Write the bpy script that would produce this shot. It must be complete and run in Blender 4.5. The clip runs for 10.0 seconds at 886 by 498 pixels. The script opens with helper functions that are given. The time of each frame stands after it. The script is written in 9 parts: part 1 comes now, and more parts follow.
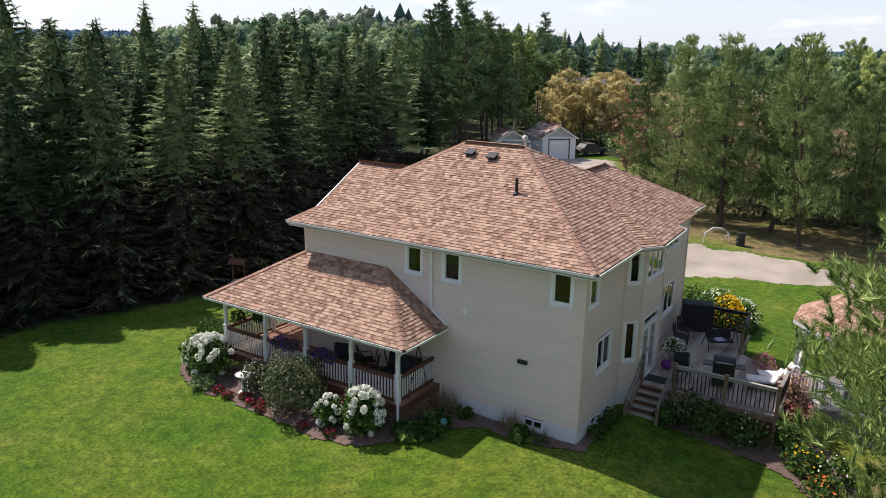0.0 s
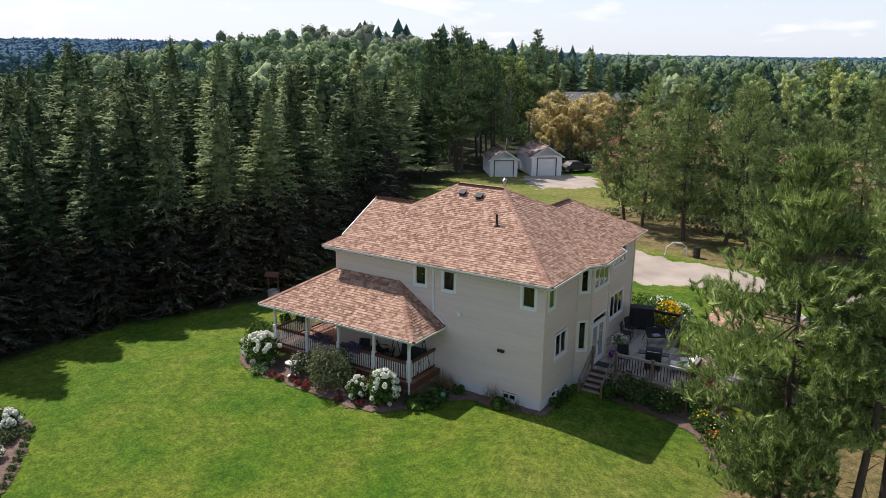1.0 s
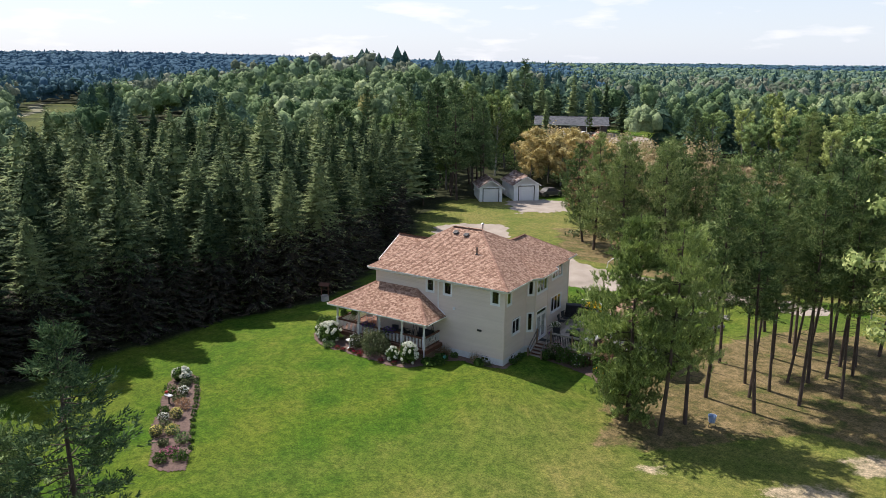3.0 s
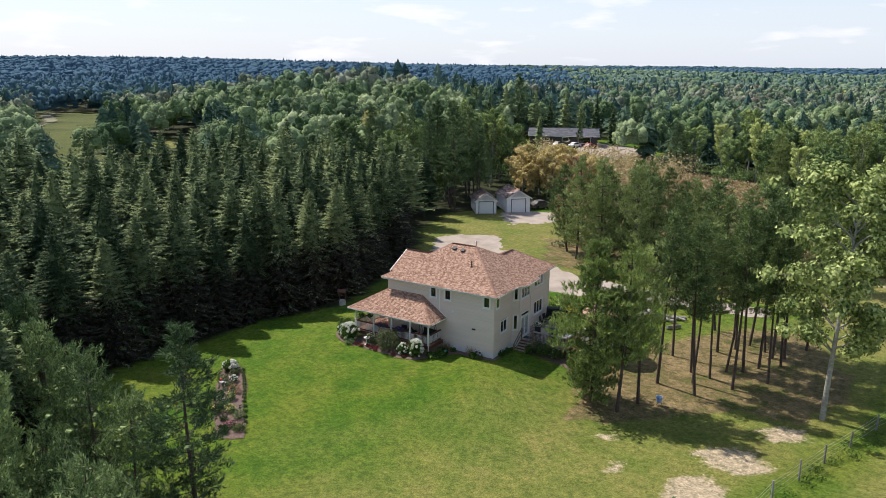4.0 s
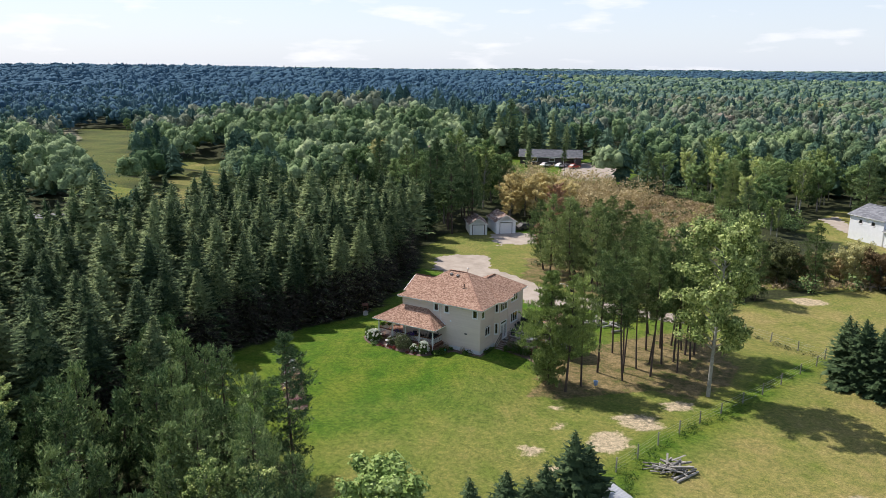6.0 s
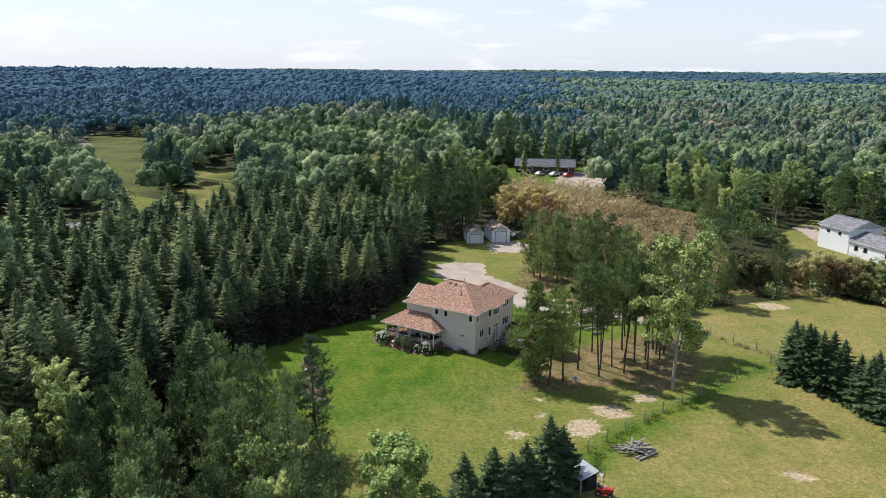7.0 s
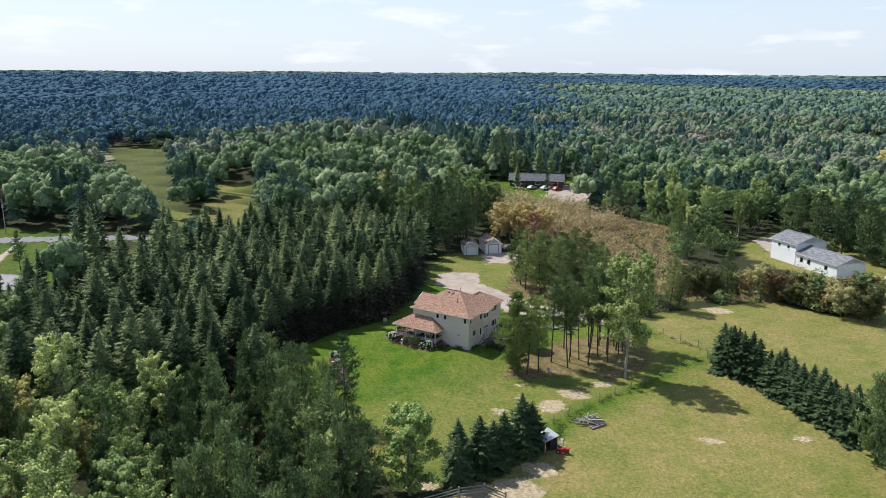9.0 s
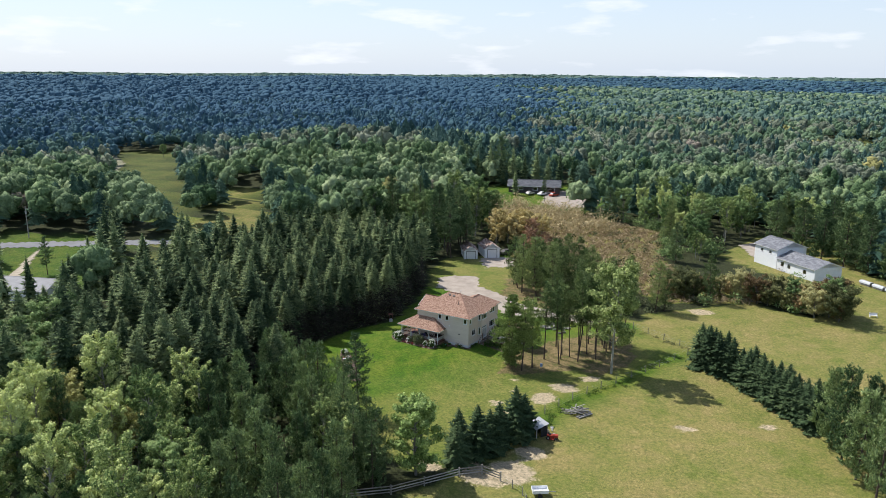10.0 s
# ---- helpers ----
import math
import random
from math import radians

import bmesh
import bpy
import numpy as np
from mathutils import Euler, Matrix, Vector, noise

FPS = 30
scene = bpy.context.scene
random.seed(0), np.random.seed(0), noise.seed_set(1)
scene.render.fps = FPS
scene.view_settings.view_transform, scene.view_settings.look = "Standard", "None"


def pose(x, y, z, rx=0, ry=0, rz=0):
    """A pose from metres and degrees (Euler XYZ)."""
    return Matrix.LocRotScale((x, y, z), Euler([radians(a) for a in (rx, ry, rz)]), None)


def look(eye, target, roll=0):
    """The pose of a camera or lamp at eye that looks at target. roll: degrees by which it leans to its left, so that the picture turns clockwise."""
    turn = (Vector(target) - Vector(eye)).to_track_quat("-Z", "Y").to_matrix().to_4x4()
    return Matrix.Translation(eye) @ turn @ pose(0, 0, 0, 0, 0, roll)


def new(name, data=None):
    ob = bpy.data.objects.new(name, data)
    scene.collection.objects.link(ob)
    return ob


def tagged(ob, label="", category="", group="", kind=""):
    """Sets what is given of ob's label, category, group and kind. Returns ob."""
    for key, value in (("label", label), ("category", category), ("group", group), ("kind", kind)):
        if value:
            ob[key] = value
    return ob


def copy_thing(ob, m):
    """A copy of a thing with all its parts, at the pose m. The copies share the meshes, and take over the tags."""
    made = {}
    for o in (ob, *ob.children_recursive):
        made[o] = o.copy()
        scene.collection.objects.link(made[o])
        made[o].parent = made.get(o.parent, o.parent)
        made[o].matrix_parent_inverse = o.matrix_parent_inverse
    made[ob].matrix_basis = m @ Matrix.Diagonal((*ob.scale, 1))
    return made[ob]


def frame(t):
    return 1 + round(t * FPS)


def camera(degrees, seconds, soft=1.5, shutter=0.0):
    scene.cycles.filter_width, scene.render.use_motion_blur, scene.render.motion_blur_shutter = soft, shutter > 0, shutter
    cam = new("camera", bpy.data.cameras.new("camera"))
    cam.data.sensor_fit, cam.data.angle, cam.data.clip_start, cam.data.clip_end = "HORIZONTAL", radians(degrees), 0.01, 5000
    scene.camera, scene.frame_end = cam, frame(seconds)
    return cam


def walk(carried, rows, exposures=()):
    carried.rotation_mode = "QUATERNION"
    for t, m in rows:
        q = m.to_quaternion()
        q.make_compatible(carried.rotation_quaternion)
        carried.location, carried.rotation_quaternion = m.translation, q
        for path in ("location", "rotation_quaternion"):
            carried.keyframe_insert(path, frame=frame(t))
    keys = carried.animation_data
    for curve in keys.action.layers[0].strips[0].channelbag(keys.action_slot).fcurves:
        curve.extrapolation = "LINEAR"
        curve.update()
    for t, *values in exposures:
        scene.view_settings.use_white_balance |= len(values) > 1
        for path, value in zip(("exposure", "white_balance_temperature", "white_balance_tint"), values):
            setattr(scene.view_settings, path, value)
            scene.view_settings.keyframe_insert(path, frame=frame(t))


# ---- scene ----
cam = camera(60.9, 10.0, soft=0.5)
# seconds, eye (metres), yaw, pitch and lean (degrees)
PATH = [
    (0, 8.030, -20.333, 12.013, 32.824, -14.829, 0.883),
    (0.5, 10.113, -23.612, 13.425, 32.720, -14.612, 0.810),
    (1, 12.442, -27.322, 14.813, 32.623, -14.423, 0.742),
    (1.5, 14.962, -31.377, 16.241, 32.532, -14.260, 0.679),
    (2, 17.627, -35.705, 17.754, 32.448, -14.122, 0.621),
    (2.5, 20.402, -40.246, 19.380, 32.370, -14.006, 0.568),
    (3, 23.261, -44.950, 21.134, 32.299, -13.909, 0.520),
    (3.5, 26.187, -49.777, 23.020, 32.234, -13.830, 0.477),
    (4, 29.165, -54.694, 25.030, 32.175, -13.767, 0.439),
    (4.5, 32.187, -59.675, 27.147, 32.123, -13.717, 0.406),
    (5, 35.248, -64.700, 29.351, 32.078, -13.678, 0.379),
    (5.5, 38.343, -69.754, 31.613, 32.038, -13.648, 0.356),
    (6, 41.466, -74.822, 33.904, 32.006, -13.625, 0.339),
    (6.5, 44.612, -79.894, 36.195, 31.979, -13.607, 0.326),
    (7, 47.771, -84.958, 38.454, 31.959, -13.591, 0.319),
    (7.5, 50.929, -90.002, 40.657, 31.946, -13.575, 0.317),
    (8, 54.065, -95.012, 42.782, 31.939, -13.558, 0.320),
    (8.5, 57.151, -99.969, 44.814, 31.938, -13.537, 0.328),
    (9, 60.151, -104.851, 46.746, 31.944, -13.509, 0.341),
    (9.5, 63.017, -109.630, 48.584, 31.956, -13.474, 0.359),
    (10, 65.689, -114.270, 50.345, 31.975, -13.427, 0.382),
]
def cam_pose(x, y, z, yaw, pitch, lean):
    a, b = radians(yaw), radians(pitch)
    ahead = Vector((-math.sin(a) * math.cos(b), math.cos(a) * math.cos(b), math.sin(b)))
    return look((x, y, z), Vector((x, y, z)) + ahead, lean)
walk(cam, [(t, cam_pose(x, y, z, a, b, c)) for t, x, y, z, a, b, c in PATH], exposures=[(0.0, 0.08, 6500, 16), (3.0, 0.06, 6480, 15), (7.0, 0.03, 6380, 13), (10.0, 0.0, 6200, 11)])

# ---- world, sun, exposure ----
SUN_WAY = Vector((4.76, -0.54, -6.3)).normalized()
sun_data = bpy.data.lights.new("sun", "SUN")
sun_data.energy, sun_data.angle, sun_data.color = 5.6, radians(0.6), (1.0, 0.94, 0.85)
sun = new("sun", sun_data)
sun.matrix_world = look((-60, 8, 90), Vector((-60, 8, 90)) + SUN_WAY)
scene.view_settings.exposure = 0.0

world = bpy.data.worlds.new("sky")
scene.world = world
world.use_nodes = True
wt = world.node_tree
wt.nodes.clear()
w_out = wt.nodes.new("ShaderNodeOutputWorld")
w_bg = wt.nodes.new("ShaderNodeBackground")
w_sky = wt.nodes.new("ShaderNodeTexSky")
w_sky.sky_type, w_sky.sun_disc = "NISHITA", False
w_sky.sun_elevation = math.asin(-SUN_WAY.z)
w_sky.sun_rotation = math.atan2(-SUN_WAY.x, -SUN_WAY.y)
w_sky.dust_density, w_sky.air_density = 0.7, 1.0
w_bg.inputs["Strength"].default_value = 0.14
# thin clouds, as bright as a lit cloud is beside the sky
w_co = wt.nodes.new("ShaderNodeTexCoord")
w_map = wt.nodes.new("ShaderNodeMapping")
w_map.inputs["Scale"].default_value = (1.0, 1.0, 4.5)
w_noise = wt.nodes.new("ShaderNodeTexNoise")
w_noise.inputs["Scale"].default_value, w_noise.inputs["Detail"].default_value = 9.0, 8.0
w_ramp = wt.nodes.new("ShaderNodeValToRGB")
w_ramp.color_ramp.elements[0].position, w_ramp.color_ramp.elements[1].position = 0.56, 0.7
w_ramp.color_ramp.elements[0].color, w_ramp.color_ramp.elements[1].color = (0.0, 0.0, 0.0, 1), (0.8, 0.8, 0.8, 1)
w_mix = wt.nodes.new("ShaderNodeMix")
w_mix.data_type = "RGBA"
w_mix.inputs["B"].default_value = (5.6, 6.3, 7.2, 1)
wt.links.new(w_co.outputs["Generated"], w_map.inputs["Vector"])
wt.links.new(w_map.outputs[0], w_noise.inputs["Vector"])
wt.links.new(w_noise.outputs["Fac"], w_ramp.inputs["Fac"])
# haze that thins out with height above the skyline
w_sep = wt.nodes.new("ShaderNodeSeparateXYZ")
w_haze = wt.nodes.new("ShaderNodeMapRange")
w_haze.inputs["From Min"].default_value, w_haze.inputs["From Max"].default_value = 0.0, 0.55
w_haze.inputs["To Min"].default_value, w_haze.inputs["To Max"].default_value = 0.75, 0.08
w_cloud = wt.nodes.new("ShaderNodeMix")
w_cloud.data_type = "RGBA"
w_cloud.inputs["B"].default_value = (7.4, 7.5, 7.6, 1)
wt.links.new(w_co.outputs["Generated"], w_sep.inputs[0])
wt.links.new(w_sep.outputs["Z"], w_haze.inputs["Value"])
wt.links.new(w_haze.outputs[0], w_mix.inputs["Factor"])
wt.links.new(w_ramp.outputs["Color"], w_cloud.inputs["Factor"])
wt.links.new(w_mix.outputs["Result"], w_cloud.inputs["A"])
wt.links.new(w_sky.outputs[0], w_mix.inputs["A"])
wt.links.new(w_cloud.outputs["Result"], w_bg.inputs["Color"])
wt.links.new(w_bg.outputs[0], w_out.inputs["Surface"])

# ---- materials ----
def mat(name, colors, scale=3.0, rough=0.8, metal=0.0, bump=0.15, bump_scale=40.0, detail_mix=0.35, spread=0.0,
        spec=0.4, stretch=(1, 1, 1), islands=False, translucent=0.0, bump_dist=0.02, width=0.4, each=0.0):
    """A surface whose colour wanders between colors at a large and a small scale; spread: how much alike pieces differ."""
    m = bpy.data.materials.new(name)
    m.use_nodes = True
    t = m.node_tree
    t.nodes.clear()
    N, L = t.nodes.new, t.links.new
    out, bs = N("ShaderNodeOutputMaterial"), N("ShaderNodeBsdfPrincipled")
    co, mp = N("ShaderNodeTexCoord"), N("ShaderNodeMapping")
    mp.inputs["Scale"].default_value = stretch
    L(co.outputs["Object"], mp.inputs["Vector"])
    n1, n2 = N("ShaderNodeTexNoise"), N("ShaderNodeTexNoise")
    n1.inputs["Scale"].default_value, n1.inputs["Detail"].default_value = scale, 5
    n2.inputs["Scale"].default_value, n2.inputs["Detail"].default_value = bump_scale, 4
    L(mp.outputs[0], n1.inputs["Vector"]), L(mp.outputs[0], n2.inputs["Vector"])
    mx = N("ShaderNodeMix")
    mx.data_type = "FLOAT"
    mx.inputs["Factor"].default_value = detail_mix
    L(n1.outputs["Fac"], mx.inputs["A"]), L(n2.outputs["Fac"], mx.inputs["B"])
    fac = mx.outputs["Result"]
    if spread:
        info = N("ShaderNodeNewGeometry" if islands else "ShaderNodeObjectInfo")
        mul = N("ShaderNodeMath")
        mul.operation = "MULTIPLY_ADD"
        L(info.outputs["Random Per Island" if islands else "Random"], mul.inputs[0])
        mul.inputs[1].default_value, mul.inputs[2].default_value = spread, -spread / 2
        add = N("ShaderNodeMath")
        add.operation = "ADD"
        L(fac, add.inputs[0]), L(mul.outputs[0], add.inputs[1])
        fac = add.outputs[0]
    if each:
        own, own_mul, own_add = N("ShaderNodeObjectInfo"), N("ShaderNodeMath"), N("ShaderNodeMath")
        own_mul.operation, own_add.operation = "MULTIPLY_ADD", "ADD"
        L(own.outputs["Random"], own_mul.inputs[0])
        own_mul.inputs[1].default_value, own_mul.inputs[2].default_value = each, -each / 2
        L(fac, own_add.inputs[0]), L(own_mul.outputs[0], own_add.inputs[1])
        fac = own_add.outputs[0]
    if islands:
        tint = N("ShaderNodeAttribute")
        tint.attribute_name = "tint"
        add2 = N("ShaderNodeMath")
        add2.operation = "ADD"
        L(fac, add2.inputs[0]), L(tint.outputs["Fac"], add2.inputs[1])
        fac = add2.outputs[0]
    ramp = N("ShaderNodeValToRGB")
    el = ramp.color_ramp.elements
    k = len(colors)
    for i, c in enumerate(colors):
        e = el[i] if i < 2 else el.new(1)
        e.position = 0.5 if k == 1 else 0.5 - width / 2 + width * i / (k - 1)
        e.color = (*c, 1)
    if k == 1:
        el[1].color = (*colors[0], 1)
    L(fac, ramp.inputs["Fac"])
    L(ramp.outputs["Color"], bs.inputs["Base Color"])
    bs.inputs["Roughness"].default_value, bs.inputs["Metallic"].default_value = rough, metal
    bs.inputs["Specular IOR Level"].default_value = spec
    if bump:
        bp = N("ShaderNodeBump")
        bp.inputs["Strength"].default_value, bp.inputs["Distance"].default_value = bump, bump_dist
        L(n2.outputs["Fac"], bp.inputs["Height"]), L(bp.outputs[0], bs.inputs["Normal"])
    last = bs.outputs[0]
    if translucent:
        tr, ms = N("ShaderNodeBsdfTranslucent"), N("ShaderNodeMixShader")
        ms.inputs["Fac"].default_value = translucent
        L(ramp.outputs["Color"], tr.inputs["Color"])
        L(bs.outputs[0], ms.inputs[1]), L(tr.outputs[0], ms.inputs[2])
        last = ms.outputs[0]
    L(last, out.inputs["Surface"])
    return m


def leafmat(name, colors, spread=0.5, translucent=0.3, rough=0.8, scale=0.5, each=0.0):
    """Leaves or needles; each: how far whole plants of a kind differ."""
    return mat(name, colors, scale=scale, rough=rough, bump=0, bump_scale=6.0, detail_mix=0.3, spread=spread, islands=True,
               translucent=translucent, spec=0.1, each=each)


def glass_mat(name):
    m = bpy.data.materials.new(name)
    m.use_nodes = True
    b = m.node_tree.nodes["Principled BSDF"]
    b.inputs["Base Color"].default_value = (0.85, 0.9, 0.9, 1)
    b.inputs["Roughness"].default_value = 0.02
    b.inputs["Transmission Weight"].default_value = 1.0
    b.inputs["IOR"].default_value = 1.45
    return m


M_SIDING = mat("taupe_vinyl_siding", [(0.665, 0.570, 0.500), (0.698, 0.600, 0.527), (0.730, 0.632, 0.557)], scale=0.6, rough=0.55, bump=0.06, bump_scale=60, stretch=(1, 1, 6), spread=0.2, islands=True)
M_FOUND = mat("painted_concrete", [(0.56, 0.57, 0.58), (0.70, 0.71, 0.72)], scale=2.0, rough=0.9, bump=0.3, bump_scale=25)
M_WHITE = mat("white_vinyl", [(0.74, 0.75, 0.76), (0.82, 0.82, 0.82)], scale=4, rough=0.45, bump=0.03)
M_WHITEWOOD = mat("white_painted_wood", [(0.6, 0.6, 0.58), (0.74, 0.74, 0.72)], scale=6, rough=0.6, bump=0.1)
M_SHINGLE = mat("brown_asphalt_shingle", [(0.21, 0.122, 0.086), (0.315, 0.193, 0.138), (0.375, 0.238, 0.172), (0.475, 0.318, 0.236)], scale=9.0, rough=0.95,
                bump=0.2, bump_scale=160, detail_mix=0.2, spread=0.45, islands=True, spec=0.2)
M_SHINGLE_PART = mat("brown_shingle_tab", [(0.21, 0.122, 0.086), (0.315, 0.193, 0.138), (0.375, 0.238, 0.172), (0.475, 0.318, 0.236)], scale=9.0, rough=0.95,
                     bump=0.2, bump_scale=160, detail_mix=0.2, spread=0.45, spec=0.2)
M_UNDER = mat("roof_underlay", [(0.06, 0.045, 0.04), (0.10, 0.075, 0.06)], rough=0.95)
M_CAP = mat("ridge_shingle", [(0.25, 0.14, 0.10), (0.40, 0.25, 0.18)], scale=4, rough=0.95, bump=0.4, bump_scale=120, spread=0.4)
M_GREYSH = mat("grey_asphalt_shingle", [(0.13, 0.135, 0.15), (0.24, 0.245, 0.26)], scale=1.2, rough=0.9, bump=0.4, bump_scale=30, spread=0.4, islands=True)
M_SLATEGREY = mat("dark_grey_asphalt_shingle", [(0.075, 0.080, 0.092), (0.140, 0.146, 0.160)], scale=1.2, rough=0.9, bump=0.4, bump_scale=30, spread=0.4, islands=True)
M_BROWNWOOD = mat("brown_stained_wood", [(0.075, 0.03, 0.018), (0.15, 0.065, 0.04)], scale=3, rough=0.65, bump=0.2, bump_scale=50, stretch=(1, 1, 4))
M_DECK = mat("weathered_deck_boards", [(0.25, 0.21, 0.175), (0.42, 0.365, 0.315)], scale=2.0, rough=0.85, bump=0.3, bump_scale=60, spread=0.5, islands=True)
M_DECKRED = mat("red_brown_deck_boards", [(0.24, 0.12, 0.075), (0.36, 0.20, 0.14)], scale=2.0, rough=0.75, bump=0.2, bump_scale=60, spread=0.4, islands=True)
M_POSTWOOD = mat("weathered_cedar", [(0.17, 0.115, 0.075), (0.30, 0.21, 0.14)], scale=4, rough=0.85, bump=0.25, bump_scale=60, stretch=(1, 1, 0.3))
M_GREYWOOD = mat("grey_weathered_wood", [(0.16, 0.15, 0.135), (0.36, 0.34, 0.31)], scale=5, rough=0.9, bump=0.3, bump_scale=40, spread=0.4)
M_BLACK = mat("black_metal", [(0.012, 0.012, 0.013), (0.03, 0.03, 0.032)], scale=8, rough=0.42, bump=0.05)
M_DARKFAB = mat("dark_cover_fabric", [(0.012, 0.013, 0.016), (0.03, 0.032, 0.036)], scale=5, rough=0.8, bump=0.3, bump_scale=20)
M_STEEL = mat("galvanised_steel", [(0.42, 0.43, 0.44), (0.62, 0.62, 0.62)], scale=7, rough=0.4, metal=0.85, bump=0.05)
M_GLASS = glass_mat("window_glass")
# room and curtain colours near black, standing for the unlit inside
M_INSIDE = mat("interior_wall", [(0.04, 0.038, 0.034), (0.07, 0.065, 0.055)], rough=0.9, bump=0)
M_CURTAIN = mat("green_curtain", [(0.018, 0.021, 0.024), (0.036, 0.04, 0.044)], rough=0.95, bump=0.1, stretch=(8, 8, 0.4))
M_CURTAIN_Y = mat("pale_yellow_curtain", [(0.13, 0.12, 0.06), (0.22, 0.20, 0.11)], rough=0.95, bump=0.1, stretch=(8, 8, 0.4))
M_BARK_PINE = mat("pine_bark", [(0.045, 0.035, 0.03), (0.13, 0.095, 0.075)], scale=6, rough=0.95, bump=0.8, bump_scale=18, stretch=(1, 1, 0.3), bump_dist=0.05)
M_BARK_GREY = mat("grey_bark", [(0.10, 0.095, 0.085), (0.24, 0.23, 0.21)], scale=5, rough=0.95, bump=0.6, bump_scale=18, stretch=(1, 1, 0.4), bump_dist=0.04)
M_BARK_ASPEN = mat("pale_aspen_bark", [(0.20, 0.19, 0.16), (0.45, 0.44, 0.39)], scale=3, rough=0.9, bump=0.4, bump_scale=14, stretch=(1, 1, 2.0))
M_SPRUCE = leafmat("spruce_needles", [(0.032, 0.058, 0.028), (0.108, 0.158, 0.068), (0.270, 0.325, 0.142)], spread=0.36, translucent=0.03, each=0.35)
M_SPRUCE_DARK = leafmat("dark_spruce_needles", [(0.025, 0.046, 0.021), (0.055, 0.090, 0.040), (0.105, 0.148, 0.064)], spread=0.22, translucent=0.05, each=0.2)
M_PINE = leafmat("pine_needles", [(0.085, 0.135, 0.040), (0.265, 0.350, 0.105), (0.520, 0.600, 0.215)], spread=0.4, translucent=0.1, each=0.15)
# near-black colour stands for shade under the boughs as well as dead twigs
M_SHADETWIG = leafmat("dead_spruce_twigs", [(0.026, 0.025, 0.020), (0.050, 0.046, 0.035), (0.095, 0.083, 0.060)], spread=0.5, translucent=0.0)
M_PINE3 = leafmat("olive_pine_needles", [(0.042, 0.082, 0.036), (0.132, 0.202, 0.080), (0.320, 0.400, 0.165)], spread=0.36, translucent=0.05, each=0.3)
M_GROVE = leafmat("sunlit_pine_needles", [(0.050, 0.090, 0.035), (0.152, 0.220, 0.080), (0.380, 0.445, 0.175)], spread=0.36, translucent=0.05, each=0.2)
M_PINE4 = leafmat("jack_pine_needles", [(0.060, 0.100, 0.038), (0.170, 0.235, 0.082), (0.360, 0.420, 0.165)], spread=0.36, translucent=0.05, each=0.25)
M_PINE2 = leafmat("dark_pine_needles", [(0.042, 0.080, 0.038), (0.110, 0.175, 0.074), (0.240, 0.310, 0.135)], spread=0.34, translucent=0.04, each=0.2)
M_ASPENTALL = leafmat("pale_aspen_leaves", [(0.085, 0.130, 0.042), (0.285, 0.365, 0.120), (0.560, 0.615, 0.250)], spread=0.4, translucent=0.2)
M_POPLAR = leafmat("yellow_green_poplar_leaves", [(0.098, 0.160, 0.050), (0.320, 0.405, 0.132), (0.630, 0.680, 0.270)], spread=0.42, translucent=0.14, each=0.5)
M_MAPLE = leafmat("maple_leaves", [(0.055, 0.105, 0.038), (0.160, 0.250, 0.088), (0.320, 0.415, 0.160)], spread=0.34, translucent=0.1, each=0.3)
M_BRIGHTLEAF = leafmat("bright_green_leaves", [(0.100, 0.165, 0.045), (0.235, 0.335, 0.095), (0.420, 0.520, 0.190)], spread=0.36, translucent=0.15)
M_BIRCH = leafmat("yellowing_birch_leaves", [(0.190, 0.200, 0.060), (0.430, 0.420, 0.150), (0.650, 0.620, 0.270)], spread=0.36, translucent=0.2, each=0.3)
M_YELLOW = leafmat("turning_leaves", [(0.38, 0.31, 0.16), (0.55, 0.45, 0.26), (0.68, 0.58, 0.37)], spread=0.3, translucent=0.25, each=0.2)
M_GOLD = leafmat("golden_maple_leaves", [(0.36, 0.29, 0.11), (0.55, 0.45, 0.19), (0.70, 0.60, 0.31)], spread=0.35, translucent=0.3, each=0.2)


def crownmat(name, colors, grain=1.6, bump=0.8):
    """A crown seen from afar: leaf clumps as relief, with bright leaves and shaded gaps put into the colour as flecks.
    """
    return mat(name, colors, scale=0.12, rough=0.9, bump=bump, bump_scale=grain, bump_dist=1.0 / grain, detail_mix=0.55, spread=0.16, islands=True, translucent=0.05,
               spec=0.08, width=0.44)


F_SPRUCE = crownmat("distant_spruce_needles", [(0.036, 0.074, 0.052), (0.075, 0.135, 0.088), (0.135, 0.210, 0.135)])
F_MAPLE = crownmat("distant_maple_leaves", [(0.048, 0.092, 0.040), (0.140, 0.210, 0.094), (0.270, 0.350, 0.170)])
F_POPLAR = crownmat("distant_poplar_leaves", [(0.070, 0.112, 0.056), (0.190, 0.258, 0.128), (0.330, 0.395, 0.210)])
F_YELLOW = crownmat("distant_turning_leaves", [(0.150, 0.160, 0.060), (0.270, 0.265, 0.100), (0.400, 0.370, 0.150)])
F_RUST = crownmat("distant_rust_leaves", [(0.130, 0.125, 0.090), (0.220, 0.195, 0.150), (0.320, 0.280, 0.225)])
# far crowns: blue haze and cloud shade put into the base colours
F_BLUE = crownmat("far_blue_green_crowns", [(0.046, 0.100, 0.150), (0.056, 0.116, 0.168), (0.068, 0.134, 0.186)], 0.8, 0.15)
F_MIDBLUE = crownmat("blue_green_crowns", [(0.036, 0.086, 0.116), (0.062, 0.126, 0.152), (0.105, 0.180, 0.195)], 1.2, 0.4)
